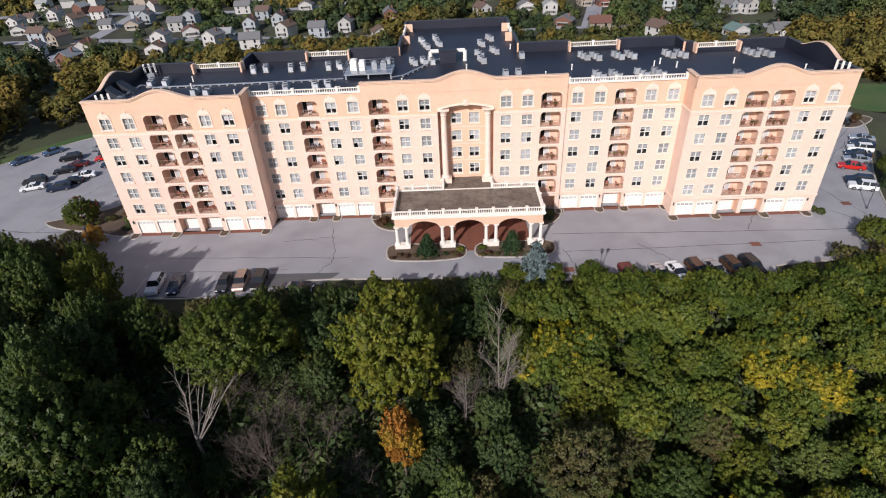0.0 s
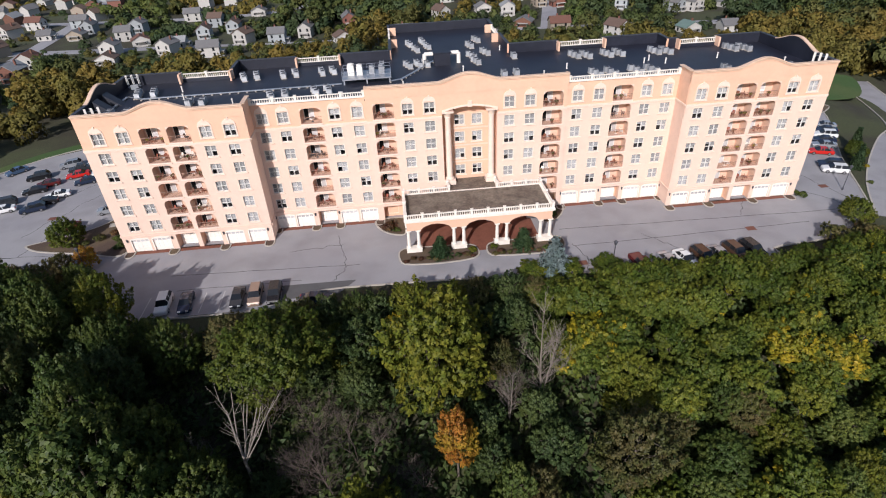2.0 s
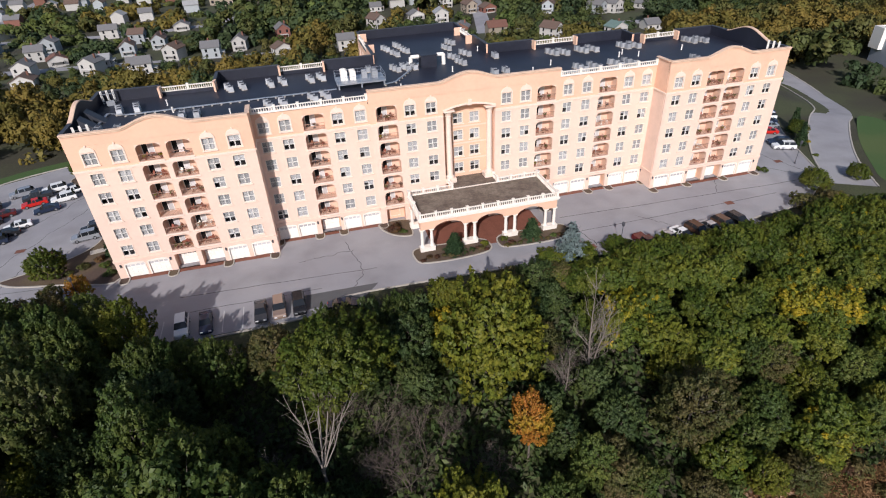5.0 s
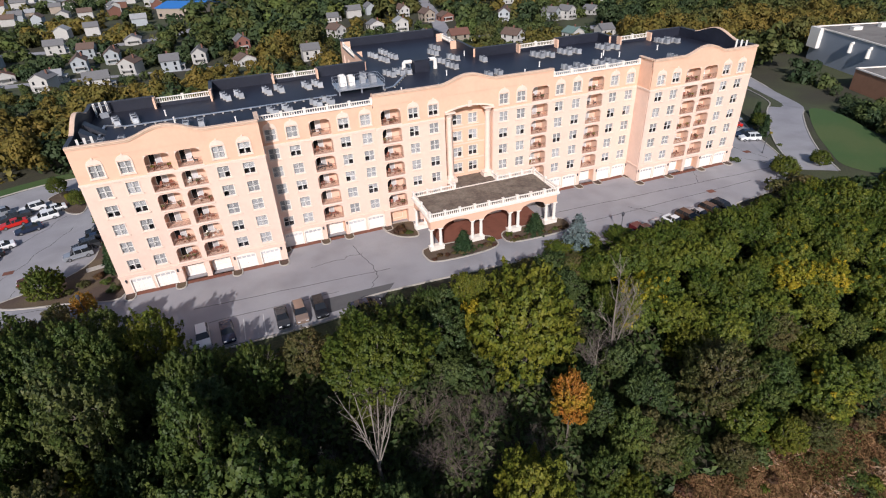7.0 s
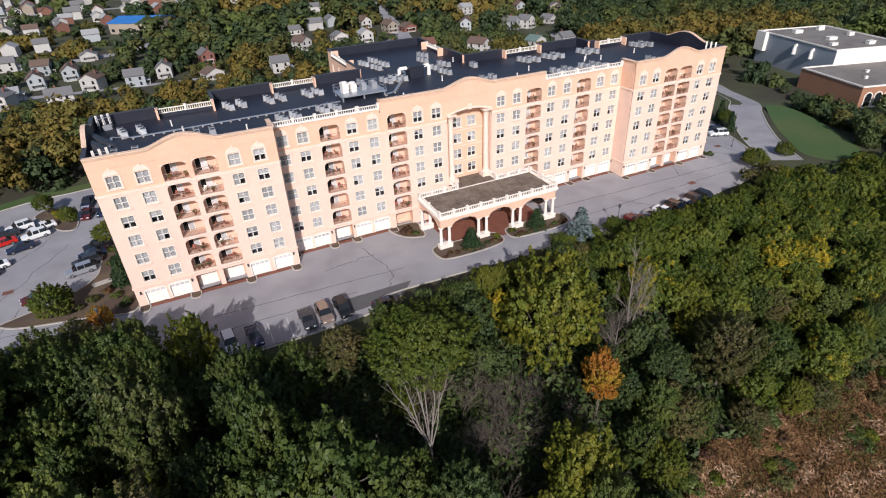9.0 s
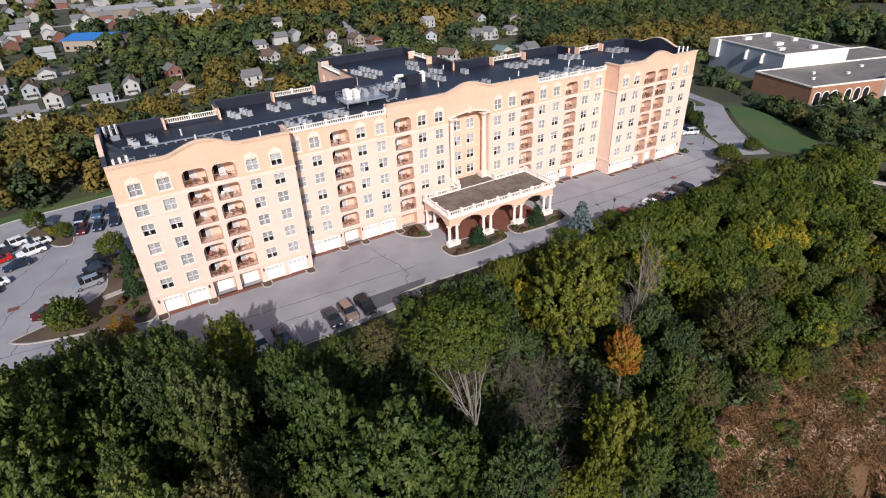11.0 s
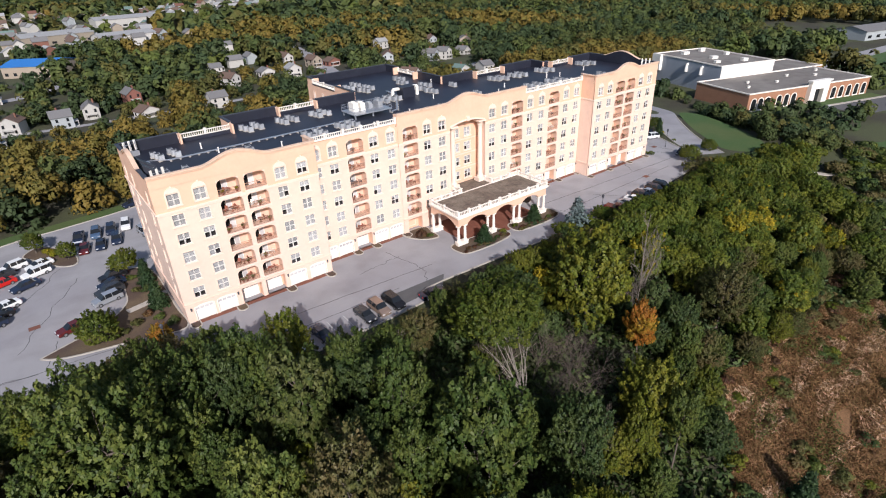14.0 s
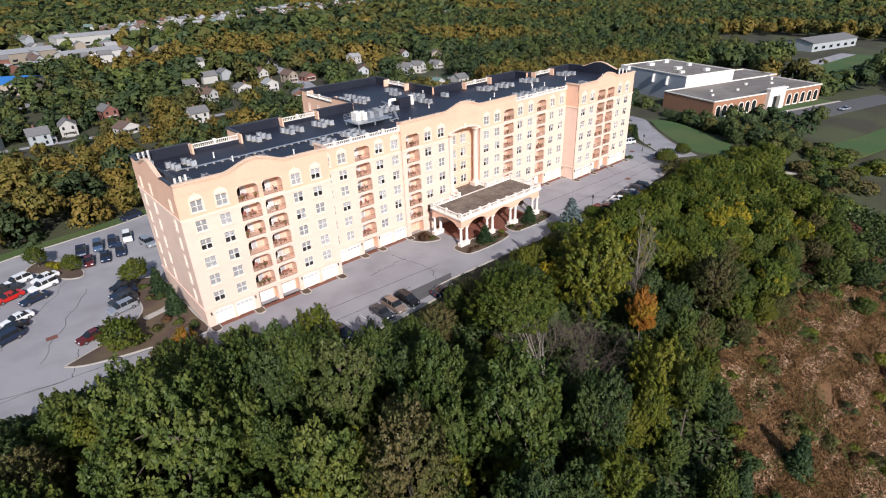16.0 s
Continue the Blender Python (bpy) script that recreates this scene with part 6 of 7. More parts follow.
def wood_patch(x0, x1, y0, y1, step, tmpl, keep, R=(3.8, 6.4), H=(8, 13), green=False):
    for gx_ in np.arange(x0, x1, step):
        for gy_ in np.arange(y0, y1, step):
            x, y = gx_ + hr.uniform(-0.45, 0.45) * step, gy_ + hr.uniform(-0.45, 0.45) * step
            if not keep(x, y) or any(a < x < b and c < y < d for a, b, c, d in CLEAR) or on_site(x, y):
                continue
            if np.min((HP[:, 0] - x) ** 2 + (HP[:, 1] - 6 - y) ** 2) < 75 or np.min((STREET_PTS[:, 0] - x) ** 2 + (STREET_PTS[:, 1] - y) ** 2) < 40:
                continue
            if town(x, y) and hr.random() < (0.08 if y < 470 else 0.78):
                continue
            n = noise.noise(Vector((x * 0.014, y * 0.014, 7))) + 0.11 * hr.uniform(-1, 1)
            ochre = n > (0.24 if y < 480 and x < 260 else 0.36) or (390 < y < 470 and 0 < x < 190 and hr.random() < 0.8) or (y < 235 and x < 40 and hr.random() < 0.38)
            kind = "ochre" if ochre else "olive" if n > 0.1 else hr.choices(("green", "dark", "olive", "lime"), (46, 36, 8, 10))[0]
            r, h = hr.uniform(*R), hr.uniform(*H)
            if green:
                kind = hr.choice(("green", "dark", "dark", "olive"))
            if 128 <= x < 175 and y < 96 or 118 < x < 142 and y < 135:
                r, h, kind = r * 0.7, h * 0.5, hr.choice(("green", "dark", "dark"))
            if y < 480:  # lower growth on the sunny side of each house
                rel, way = np.array([x, y]) - HP, HP - np.array([-40.0, 0.0])
                way = way / np.linalg.norm(way, axis=1, keepdims=True)
                ahead, aside = -np.sum(rel * way, axis=1), np.abs(rel[:, 0] * way[:, 1] - rel[:, 1] * way[:, 0])
                if np.any((ahead > 0) & (ahead < 36) & (aside < 8)) or np.any((ahead[:OPEN] > 0) & (ahead[:OPEN] < 75) & (aside[:OPEN] < 7)):
                    r, h = r * 0.62, h * 0.45
            if town(x, y):
                r, h = r * 0.8, h * 0.68
            t = hr.choice(tmpl)
            a = hr.uniform(0, 6.28)
            ca, sa = math.cos(a), math.sin(a)
            q, n3 = t[0].reshape(-1, 3), t[1]
            q = np.stack([(q[:, 0] * ca - q[:, 1] * sa) * r + x, (q[:, 0] * sa + q[:, 1] * ca) * r + y, q[:, 2] * r * 1.1 + land(x, y) + h - r * 1.15], 1)
            woods[kind].append(q.reshape(-1, 4, 3))
            forms[kind].append(np.stack([n3[:, 0] * ca - n3[:, 1] * sa, n3[:, 0] * sa + n3[:, 1] * ca, n3[:, 2]], 1))


in_view = lambda x, y: x > -0.95 * y - 60 and x < 5.0 * y + 40
behind = lambda x, y: in_view(x, y) and (-108 < x < -40 and y > np.interp(x, (-108, -94, -80.6, -57, -40), (116, 132, 138.8, 142.8, 147)) or y > 148 or x > 62 and y > 150 or x < -112 and y > 84 or x < -88 and y > 138 or (x > 127 and y > 152)) and not (y < 134 + (x + 112) * 0.9 and -112 < x < -88) and (x > -80 and y < 270 or y < 270)
wood_patch(-330, 300, 84, 270, 7.9, near_t, lambda x, y: behind(x, y) and y < 270)
wood_patch(128, 330, 20, 150, 8.0, mid_t, lambda x, y: y > 20)
wood_patch(330, 620, 0, 60, 10.0, mid_t, lambda x, y: True, (4.2, 6.4))
wood_patch(620, 1500, 0, 200, 16.0, far_t, lambda x, y: True, (7, 11), (10, 15))
wood_patch(-500, 620, 270, 520, 10.5, mid_t, in_view, (4.8, 7.4))
wood_patch(330, 620, 60, 270, 10.0, mid_t, in_view, (4.2, 6.4))
wood_patch(-900, 2200, 1250, 2600, 30.0, far_t, in_view, (14, 20), (12, 18))
wood_patch(-900, 1500, 520, 1250, 15.0, far_t, in_view, (7, 11), (10, 15))
wood_patch(620, 1500, 200, 520, 15.0, far_t, in_view, (7, 11), (10, 15))
CLEAR.clear()
wood_patch(98, 119, 54, 98, 6.0, near_t, lambda x, y: x + 0.0 * y > 107.5 or (y < 70 and x > 92), (2.2, 3.2), (4, 6), True)
wood_patch(92, 132, 60, 128, 5.2, near_t, lambda x, y: x > 96.5 + (y - 68) * 0.62 and x > np.interp(y, (92, 101, 108, 128), (88, 97, 105, 116)) + 7.0, (2.4, 3.6), (4, 7), True)
for kind, blocks in woods.items():
    if blocks:
        tagged(new("woods", quads_mesh("woods", np.concatenate(blocks), W_MATS[kind], form=np.concatenate(forms[kind]))), {"green": "green broadleaf woods behind the building", "dark": "dark green woods behind the building", "olive": "olive-brown autumn woods in the distance", "ochre": "ochre and yellow autumn woods in the distance", "lime": "light green trees scattered through the woods"}[kind], kind="stuff")

# ---- vehicles ----
STYLE = {
    # length, half width, sill; stations: x, belt height, roof height, half width at the roof
    "saloon": (4.7, 0.9, [(-2.35, 0.62, 0.62, 0.7), (-2.2, 0.74, 0.74, 0.8), (-1.1, 0.92, 0.92, 0.8), (-0.35, 0.95, 1.42, 0.62), (0.85, 0.97, 1.44, 0.62), (1.6, 0.99, 1.0, 0.75), (2.2, 0.96, 0.96, 0.8), (2.35, 0.7, 0.7, 0.7)]),
    "estate": (4.7, 0.93, [(-2.35, 0.7, 0.7, 0.75), (-2.2, 0.88, 0.88, 0.82), (-1.15, 1.05, 1.05, 0.82), (-0.5, 1.08, 1.68, 0.68), (1.75, 1.1, 1.72, 0.68), (2.25, 1.1, 1.15, 0.78), (2.35, 0.8, 0.8, 0.8)]),
    "pickup": (5.5, 0.97, [(-2.75, 0.75, 0.75, 0.8), (-2.6, 1.0, 1.0, 0.86), (-1.4, 1.12, 1.12, 0.86), (-0.75, 1.14, 1.82, 0.7), (0.55, 1.14, 1.82, 0.7), (0.8, 1.12, 1.14, 0.86), (2.65, 1.12, 1.12, 0.88), (2.75, 0.7, 0.7, 0.88)]),
}
wheel = Form().tube((0, -0.11, 0), (0, 0.11, 0), 0.33, 0.33, 14).mesh("tyre", TYRE)
rim_f = Form().tube((0, -0.125, 0), (0, 0.125, 0), 0.2, 0.2, 10)
rim = rim_f.mesh("rim", CHROME)
lamp_front, lamp_back = Form().box(-0.05, 0.08, -0.2, 0.2, -0.08, 0.08).mesh("headlight", HEADLIGHT), Form().box(-0.08, 0.05, -0.16, 0.16, -0.12, 0.12).mesh("tail_light", TAILLIGHT)
CARS = {}


def car(style, paint, x, y, turn):
    key = (style, paint)
    spot = pose(x, y, 0.0, 0, 0, turn)
    if key in CARS:
        copy_thing(CARS[key], spot)
        return
    name = {"saloon": "saloon car", "estate": "tall estate car", "pickup": "pickup truck"}[style]
    ob = empty("car" if style != "pickup" else "pickup_truck", (x, y, 0.0), f"{paint} {name} parked on the asphalt", "car" if style != "pickup" else "truck", "parked cars", turn)
    length, hw, st = STYLE[style]
    body, glass = Form(), Form()
    ring = []
    for xx, belt, top, wt in st:
        w = hw if abs(xx) < length / 2 - 0.05 else hw * 0.86
        ring.append((xx, w, belt, top, wt))
    for a, b in zip(ring, ring[1:]):
        for s in (-1, 1):
            p = [(a[0], s * a[1] * 0.95, 0.28), (b[0], s * b[1] * 0.95, 0.28), (b[0], s * b[1], 0.6), (a[0], s * a[1], 0.6)]
            body.face(p if s < 0 else p[::-1])
            p = [(a[0], s * a[1], 0.6), (b[0], s * b[1], 0.6), (b[0], s * b[1] * 0.94, b[2]), (a[0], s * a[1] * 0.94, a[2])]
            body.face(p if s < 0 else p[::-1])
            p = [(a[0], s * a[1] * 0.94, a[2]), (b[0], s * b[1] * 0.94, b[2]), (b[0], s * b[4], b[3]), (a[0], s * a[4], a[3])]
            (glass if a[3] - a[2] > 0.2 or b[3] - b[2] > 0.2 else body).face(p if s < 0 else p[::-1])
        tall_a, tall_b = a[3] - a[2] > 0.2, b[3] - b[2] > 0.2
        (glass if tall_a != tall_b else body).face([(a[0], -a[4], a[3]), (b[0], -b[4], b[3]), (b[0], b[4], b[3]), (a[0], a[4], a[3])])
        if tall_a and tall_b:  # pillars
            for xx in (a[0] + 0.02, (a[0] + b[0]) / 2):
                for s in (-1, 1):
                    p = [(xx, s * (hw * 0.945), a[2]), (xx + 0.1, s * (hw * 0.945), a[2]), (xx + 0.1, s * (a[4] + 0.012), a[3]), (xx, s * (a[4] + 0.012), a[3])]
                    body.face(p if s < 0 else p[::-1])
    for q in (ring[0], ring[-1]):
        p = [(q[0], -q[1] * 0.95, 0.28), (q[0], q[1] * 0.95, 0.28), (q[0], q[1], 0.6), (q[0], q[4], q[3]), (q[0], -q[4], q[3]), (q[0], -q[1], 0.6)]
        body.face(p)
    part("body", body, PAINTS[paint], ob)
    part("glazing", glass, CAR_GLASS, ob, "dark tinted glass")
    part("underbody", Form().box(-length / 2 + 0.15, length / 2 - 0.15, -hw * 0.85, hw * 0.85, 0.18, 0.3), TYRE, ob)
    for xx in (-length * 0.31, length * 0.3):
        for s in (-1, 1):
            w = part("wheel", wheel, None, ob, at=(xx, s * (hw - 0.09), 0.33))
            part("rim", rim, None, w)
    for s in (-1, 1):
        part("headlight", lamp_front, None, ob, at=(-length / 2 + 0.05, s * hw * 0.62, 0.64))
        part("tail_light", lamp_back, None, ob, at=(length / 2 - 0.05, s * hw * 0.66, 0.74))
    CARS[key] = ob


for row in (("estate", "white", -46.6, 67.0, 95), ("saloon", "navy", -43.4, 66.9, 95), ("saloon", "charcoal", -35.9, 67.0, 92), ("estate", "tan", -33.3, 67.1, 92), ("estate", "black", -30.5, 67.1, 92), ("saloon", "navy", -24.2, 64.9, 175),
            ("pickup", "maroon", 25.2, 65.6, 98), ("saloon", "silver", 29.6, 65.9, 100), ("saloon", "white", 32.3, 66.2, 100), ("estate", "bronze", 35.3, 66.4, 100), ("saloon", "silver", 38.0, 66.5, 100), ("estate", "bronze", 40.7, 66.7, 100), ("estate", "black", 43.6, 67.0, 100),
            ("pickup", "navy", -67.4, 129.2, 80), ("estate", "blue", -64.2, 129.6, 80), ("estate", "navy", -61.4, 129.4, 80), ("estate", "white", -58.4, 130.0, 80), ("estate", "silver", -56.0, 123.6, 100), ("saloon", "maroon", -67.2, 123.2, 80), ("saloon", "navy", -64.3, 123.0, 80), ("estate", "navy", -61.3, 123.6, 80),
            ("estate", "white", -79.0, 123.6, 20), ("estate", "white", -75.7, 118.0, 20), ("saloon", "white", -74.9, 121.4, 20), ("pickup", "charcoal", -81.4, 120.8, 20), ("saloon", "red", -81.0, 117.6, 20), ("saloon", "navy", -77.6, 113.8, 20), ("saloon", "white", -80.8, 108.0, 20), ("saloon", "black", -81.9, 105.2, 20), ("estate", "navy", -82.9, 102.4, 20), ("saloon", "maroon", -85.6, 114.0, 20), ("estate", "silver", -85.2, 123.6, 20), ("saloon", "black", -86.8, 111.0, 20),
            ("estate", "black", -64.7, 107.2, 12), ("saloon", "navy", -65.4, 104.5, 12), ("estate", "charcoal", -66.1, 101.9, 12), ("estate", "silver", -66.9, 99.2, 12), ("saloon", "maroon", -72.6, 93.6, 15), ("estate", "navy", -54.6, 142.0, 15),
            ("saloon", "blue", -101.0, 117.4, 60), ("saloon", "blue", -96.4, 122.3, 50), ("saloon", "charcoal", -106.0, 110.0, 62), ("estate", "black", -89.5, 118.0, 20), ("estate", "charcoal", -90.4, 106.0, 20), ("saloon", "white", -89.0, 103.0, 20),
            ("estate", "white", 74.4, 90.6, -22), ("estate", "navy", 75.2, 92.9, -22), ("saloon", "red", 77.4, 99.0, -22), ("saloon", "silver", 80.2, 101.9, -22), ("saloon", "navy", 82.0, 104.5, -22), ("estate", "white", 84.0, 107.0, -22), ("saloon", "navy", 86.0, 109.6, -22), ("saloon", "silver", 87.6, 112.2, -22), ("estate", "black", 88.0, 121.6, -40), ("saloon", "black", 68.3, 77.3, 20)):
    car(*row)

# lamp posts
for x, y in ((20.8, 66.3), (-62.3, 78.0), (70.8, 83.5)):
    ob = empty("street_lamp", (x, y, 0), "dark metal lamp post with lantern beside the drive", "street lamp", "lamp posts")
    part("pole", Form().lathe(0, 0, [(0, 0.16), (0.4, 0.14), (0.5, 0.07), (4.2, 0.05)], 10), GRILLE, ob)
    part("lantern", Form().lathe(0, 0, [(4.2, 0.1), (4.3, 0.2), (4.75, 0.26), (4.8, 0.3), (5.05, 0.04)], 8), GRILLE, ob)

# ---- things on the roof ----
ac_body = Form().lathe(0, 0, [(0.12, 0.6)] + [(0.2 + i * 0.05, 0.62 if i % 2 else 0.58) for i in range(13)] + [(0.95, 0.6)], 4)
ac_body.v = [((x - y) * 0.7071, (x + y) * 0.7071, z) for x, y, z in ac_body.v]
AC = (ac_body.mesh("body", GREY_METAL), Form().lathe(0, 0, [(0.951, 0.36), (0.985, 0.36), (0.99, 0.1)], 14).mesh("fan_grille", GRILLE), Form().box(-0.5, 0.5, -0.5, 0.5, 0, 0.12).mesh("pad", CONCRETE))


def ac_unit(x, y, turn):
    ob = empty("condenser_unit", (x, y, Z_DECK), "grey air conditioning condenser on the flat roof", "air conditioner", "roof condensers", turn)
    for me, nm in zip(AC, ("body", "fan_grille", "pad")):
        part(nm, me, None, ob)


ar = random.Random(4)
for x, y in ((-53.5, 97.6), (-51.0, 97.8), (-37, 103.5), (-34.8, 104), (-30, 103.6), (-27.8, 104), (-23, 103.6), (-21, 104), (-30.2, 91.2), (-28, 91.5), (-23.2, 92.2), (-21, 92.4), (-7.2, 104.2), (-5.3, 104.4), (-3.8, 104.4), (-6.2, 120.5), (-5, 115.6), (-3.4, 122.4), (-2.6, 117.6),
             (5.2, 107.8), (8.0, 120.6), (6, 116.2), (8.2, 110), (5.4, 103.8), (24, 103.2), (26, 102.6), (30, 102.6), (32.2, 102.6), (39, 102.2), (41, 101.8), (53, 100.8), (55.2, 100.2), (24, 91.0), (26.6, 91.0), (31, 91.0), (33.6, 91.0)):
    for j in range(3):
        ac_unit(x + 0.35 * (j - 1) + ar.uniform(-0.1, 0.1), y + 1.25 * (1 - j), ar.uniform(-4, 4))
for x, y in ((-12, 105.6), (13, 105.5), (9, 94.4), (11.2, 94.6), (-43.2, 91.0), (-41, 90.7), (-54.5, 88.0), (-51.8, 87.6), (-10.0, 90.0), (-7.6, 90.2), (-1.6, 90.4), (45.5, 88.6), (56.0, 87.2)):
    for j in range(2):
        ac_unit(x, y + 0.6 - 1.2 * j, ar.uniform(-4, 4))


def pipe_tray(pts, gap=1.4):
    """A low raised tray of pipes on small blocks."""
    ob = empty("pipe_tray", (pts[0][0], pts[0][1], Z_DECK), "pale metal pipe tray on blocks along the roof", "pipe", "roof pipes")
    ob["world_laid"] = 1
    part("tray", ribbon(Form(), pts, 0.2, Z_DECK + 0.16, Z_DECK + 0.28), STEEL, ob)
    blocks = Form()
    for (xa, ya), (xb, yb) in zip(pts, pts[1:]):
        n = max(1, int(math.hypot(xb - xa, yb - ya) / gap))
        for i in range(n):
            x, y = xa + (xb - xa) * i / n, ya + (yb - ya) * i / n
            blocks.box(x - 0.13, x + 0.13, y - 0.42, y + 0.42, Z_DECK, Z_DECK + 0.16)
    part("supports", blocks, CONCRETE, ob, kind="stuff")


pipe_tray([(-55.6, 86.8), (-55.2, 97.0), (-52.2, 95.2), (-19.0, 95.8)])
pipe_tray([(-10.6, 95.4), (-8.6, 96.2), (-1.6, 107.5), (-1.2, 112)])
pipe_tray([(7.6, 89.2), (36.0, 90.0)], 1.0)
pipe_tray([(38.5, 88.6), (57.5, 88.0)], 1.0)
plat = empty("rooftop_chiller", (-14.6, 98.0, Z_DECK), "grey rooftop chiller units on a railed steel platform", "air conditioner")
f = Form().box(-4.2, 4.2, -2.6, 2.6, 0.75, 0.95)
for x in (-3.9, 0, 3.9):
    for y in (-2.3, 2.3):
        f.box(x - 0.12, x + 0.12, y - 0.12, y + 0.12, 0, 0.75)
part("platform", f, STEEL, plat)
f = Form()
for s in (-1, 1):
    for z in (1.5, 2.05):
        f.tube((-4.15, s * 2.55, z), (4.15, s * 2.55, z), 0.035, 0.035, 6)
        f.tube((s * 4.15, -2.55, z), (s * 4.15, 2.55, z), 0.035, 0.035, 6)
for i in range(7):
    for s in (-1, 1):
        f.tube((-4.15 + i * 8.3 / 6, s * 2.55, 0.95), (-4.15 + i * 8.3 / 6, s * 2.55, 2.05), 0.03, 0.03, 6)
part("railing", f, STEEL, plat)
for x, y, w, d, h in ((-2.7, 0.3, 1.1, 1.9, 1.7), (-1.2, 0.2, 1.0, 1.9, 1.5), (0.9, 0.6, 0.9, 1.4, 1.1), (2.6, 0.0, 1.0, 2.0, 1.3)):
    part("cabinet", Form().box(x - w / 2, x + w / 2, y - d / 2, y + d / 2, 0.95, 0.95 + h).lathe(x, y, [(0.95 + h, 0.45), (1.15 + h, 0.45), (1.16 + h, 0.1)], 12), WHITE if x < 0 else GREY_METAL, plat)
hatch = empty("roof_stairhouse", (-0.8, 104.6, Z_DECK), "dark roof stair box with white ducts beside it", "roof hatch")
part("box", Form().box(-1.5, 1.5, -1.2, 1.2, 0, 2.2), MEMBRANE, hatch)
part("lid", Form().box(-1.65, 1.65, -1.35, 1.35, 2.2, 2.35), MEMBRANE, hatch)
for s in (-1, 1):
    part("duct", Form().tube((s * 1.6, 0.3, 1.9), (s * 3.2, 0.3, 1.9), 0.35, 0.35, 10).tube((s * 3.2, 0.3, 1.9), (s * 3.2, 0.3, 0.0), 0.35, 0.4, 10), WHITE, hatch, "white round duct")
for x, y in ((-18.5, 88.8), (-8.5, 92.0), (15.5, 92.5), (20.5, 96.0), (34.5, 96.0), (36.0, 97.5), (38.0, 95.0), (-45.0, 94.0), (-36.0, 89.5), (57.0, 90.5), (2.5, 99.0), (11.5, 112.0), (-46.5, 98.5), (48.0, 96.0)):
    ob = new("vent_pipe", Form().lathe(0, 0, [(0, 0.16), (0.08, 0.11), (0.8, 0.1), (0.82, 0.15), (0.95, 0.15)], 10).mesh("vent_pipe", WHITE))
    ob.location = (x, y, Z_DECK)
    tagged(ob, "short white vent pipe standing on the roof", "vent pipe", "roof vents")


def antenna(x, y, z, turn):
    ob = empty("cell_antenna", (x, y, z), "white panel antennas on a steel frame at the roof corner", "antenna", "roof antennas", turn)
    f = Form()
    for i in (-1, 0, 1):
        f.tube((i * 0.9, 0, 0), (i * 0.9, 0, 2.3), 0.05, 0.05, 6)
    for zz in (0.5, 1.9):
        f.tube((-1.1, 0, zz), (1.1, 0, zz), 0.04, 0.04, 6)
    part("frame", f, STEEL, ob)
    for i in (-1, 0, 1):
        part("panel", Form().box(i * 0.9 - 0.16, i * 0.9 + 0.16, -0.22, -0.06, 0.8, 2.45), WHITE, ob)
    part("cabinet", Form().box(-0.6, 0.6, 0.5, 1.2, 0, 0.9), GREY_METAL, ob)


antenna(-56.0, 86.2, Z_DECK - 0.4, 20)
antenna(-56.2, 103.2, Z_DECK - 0.2, 200)
antenna(60.0, 86.2, Z_DECK, -60)
for x, y in ((-56.2, 90.2), (-56.2, 93.8)):
    ob = new("parapet_brace", Form().prism([(-0.9, -0.9, 0), (1.6, -0.9, 0), (-0.9, -0.9, 2.0)], (0, 1.8, 0)).mesh("parapet_brace", ROOF_EDGE))
    ob.location = (x, y, Z_DECK)
    tagged(ob, "sloping dark membrane brace behind the curved parapet", "brace", "parapet braces")

# ---- on the balconies ----
CH = (Form().box(-0.27, 0.27, -0.25, 0.25, 0.38, 0.46), Form().prism([(-0.27, 0.2, 0.45), (0.27, 0.2, 0.45), (0.25, 0.36, 1.0), (-0.25, 0.36, 1.0)], (0, 0.05, 0)), Form().box(-0.25, -0.21, -0.23, -0.19, 0, 0.38).box(0.21, 0.25, -0.23, -0.19, 0, 0.38).box(-0.25, -0.21, 0.19, 0.23, 0, 0.38).box(0.21, 0.25, 0.19, 0.23, 0, 0.38).box(-0.31, -0.26, -0.25, 0.28, 0.6, 0.66).box(0.26, 0.31, -0.25, 0.28, 0.6, 0.66))
WOODS = {"reddish-brown": material("red_brown_wood", (0.26, 0.10, 0.06), 0.6, per_object=0.3), "white": WHITE, "dark": GRILLE}
CHM = {k: [c.mesh(n, m) for c, n in zip(CH, ("seat", "backrest", "frame"))] for k, m in WOODS.items()}
TB = {k: (Form().lathe(0, 0, [(0.68, 0.42), (0.72, 0.42)], 14).mesh("tabletop", m), Form().lathe(0, 0, [(0, 0.25), (0.04, 0.22), (0.08, 0.04), (0.68, 0.05)], 10).mesh("stand", m)) for k, m in WOODS.items()}
POT = Form().lathe(0, 0, [(0, 0.16), (0.4, 0.22), (0.42, 0.24)], 10).mesh("pot", BRICK)
br = random.Random(9)
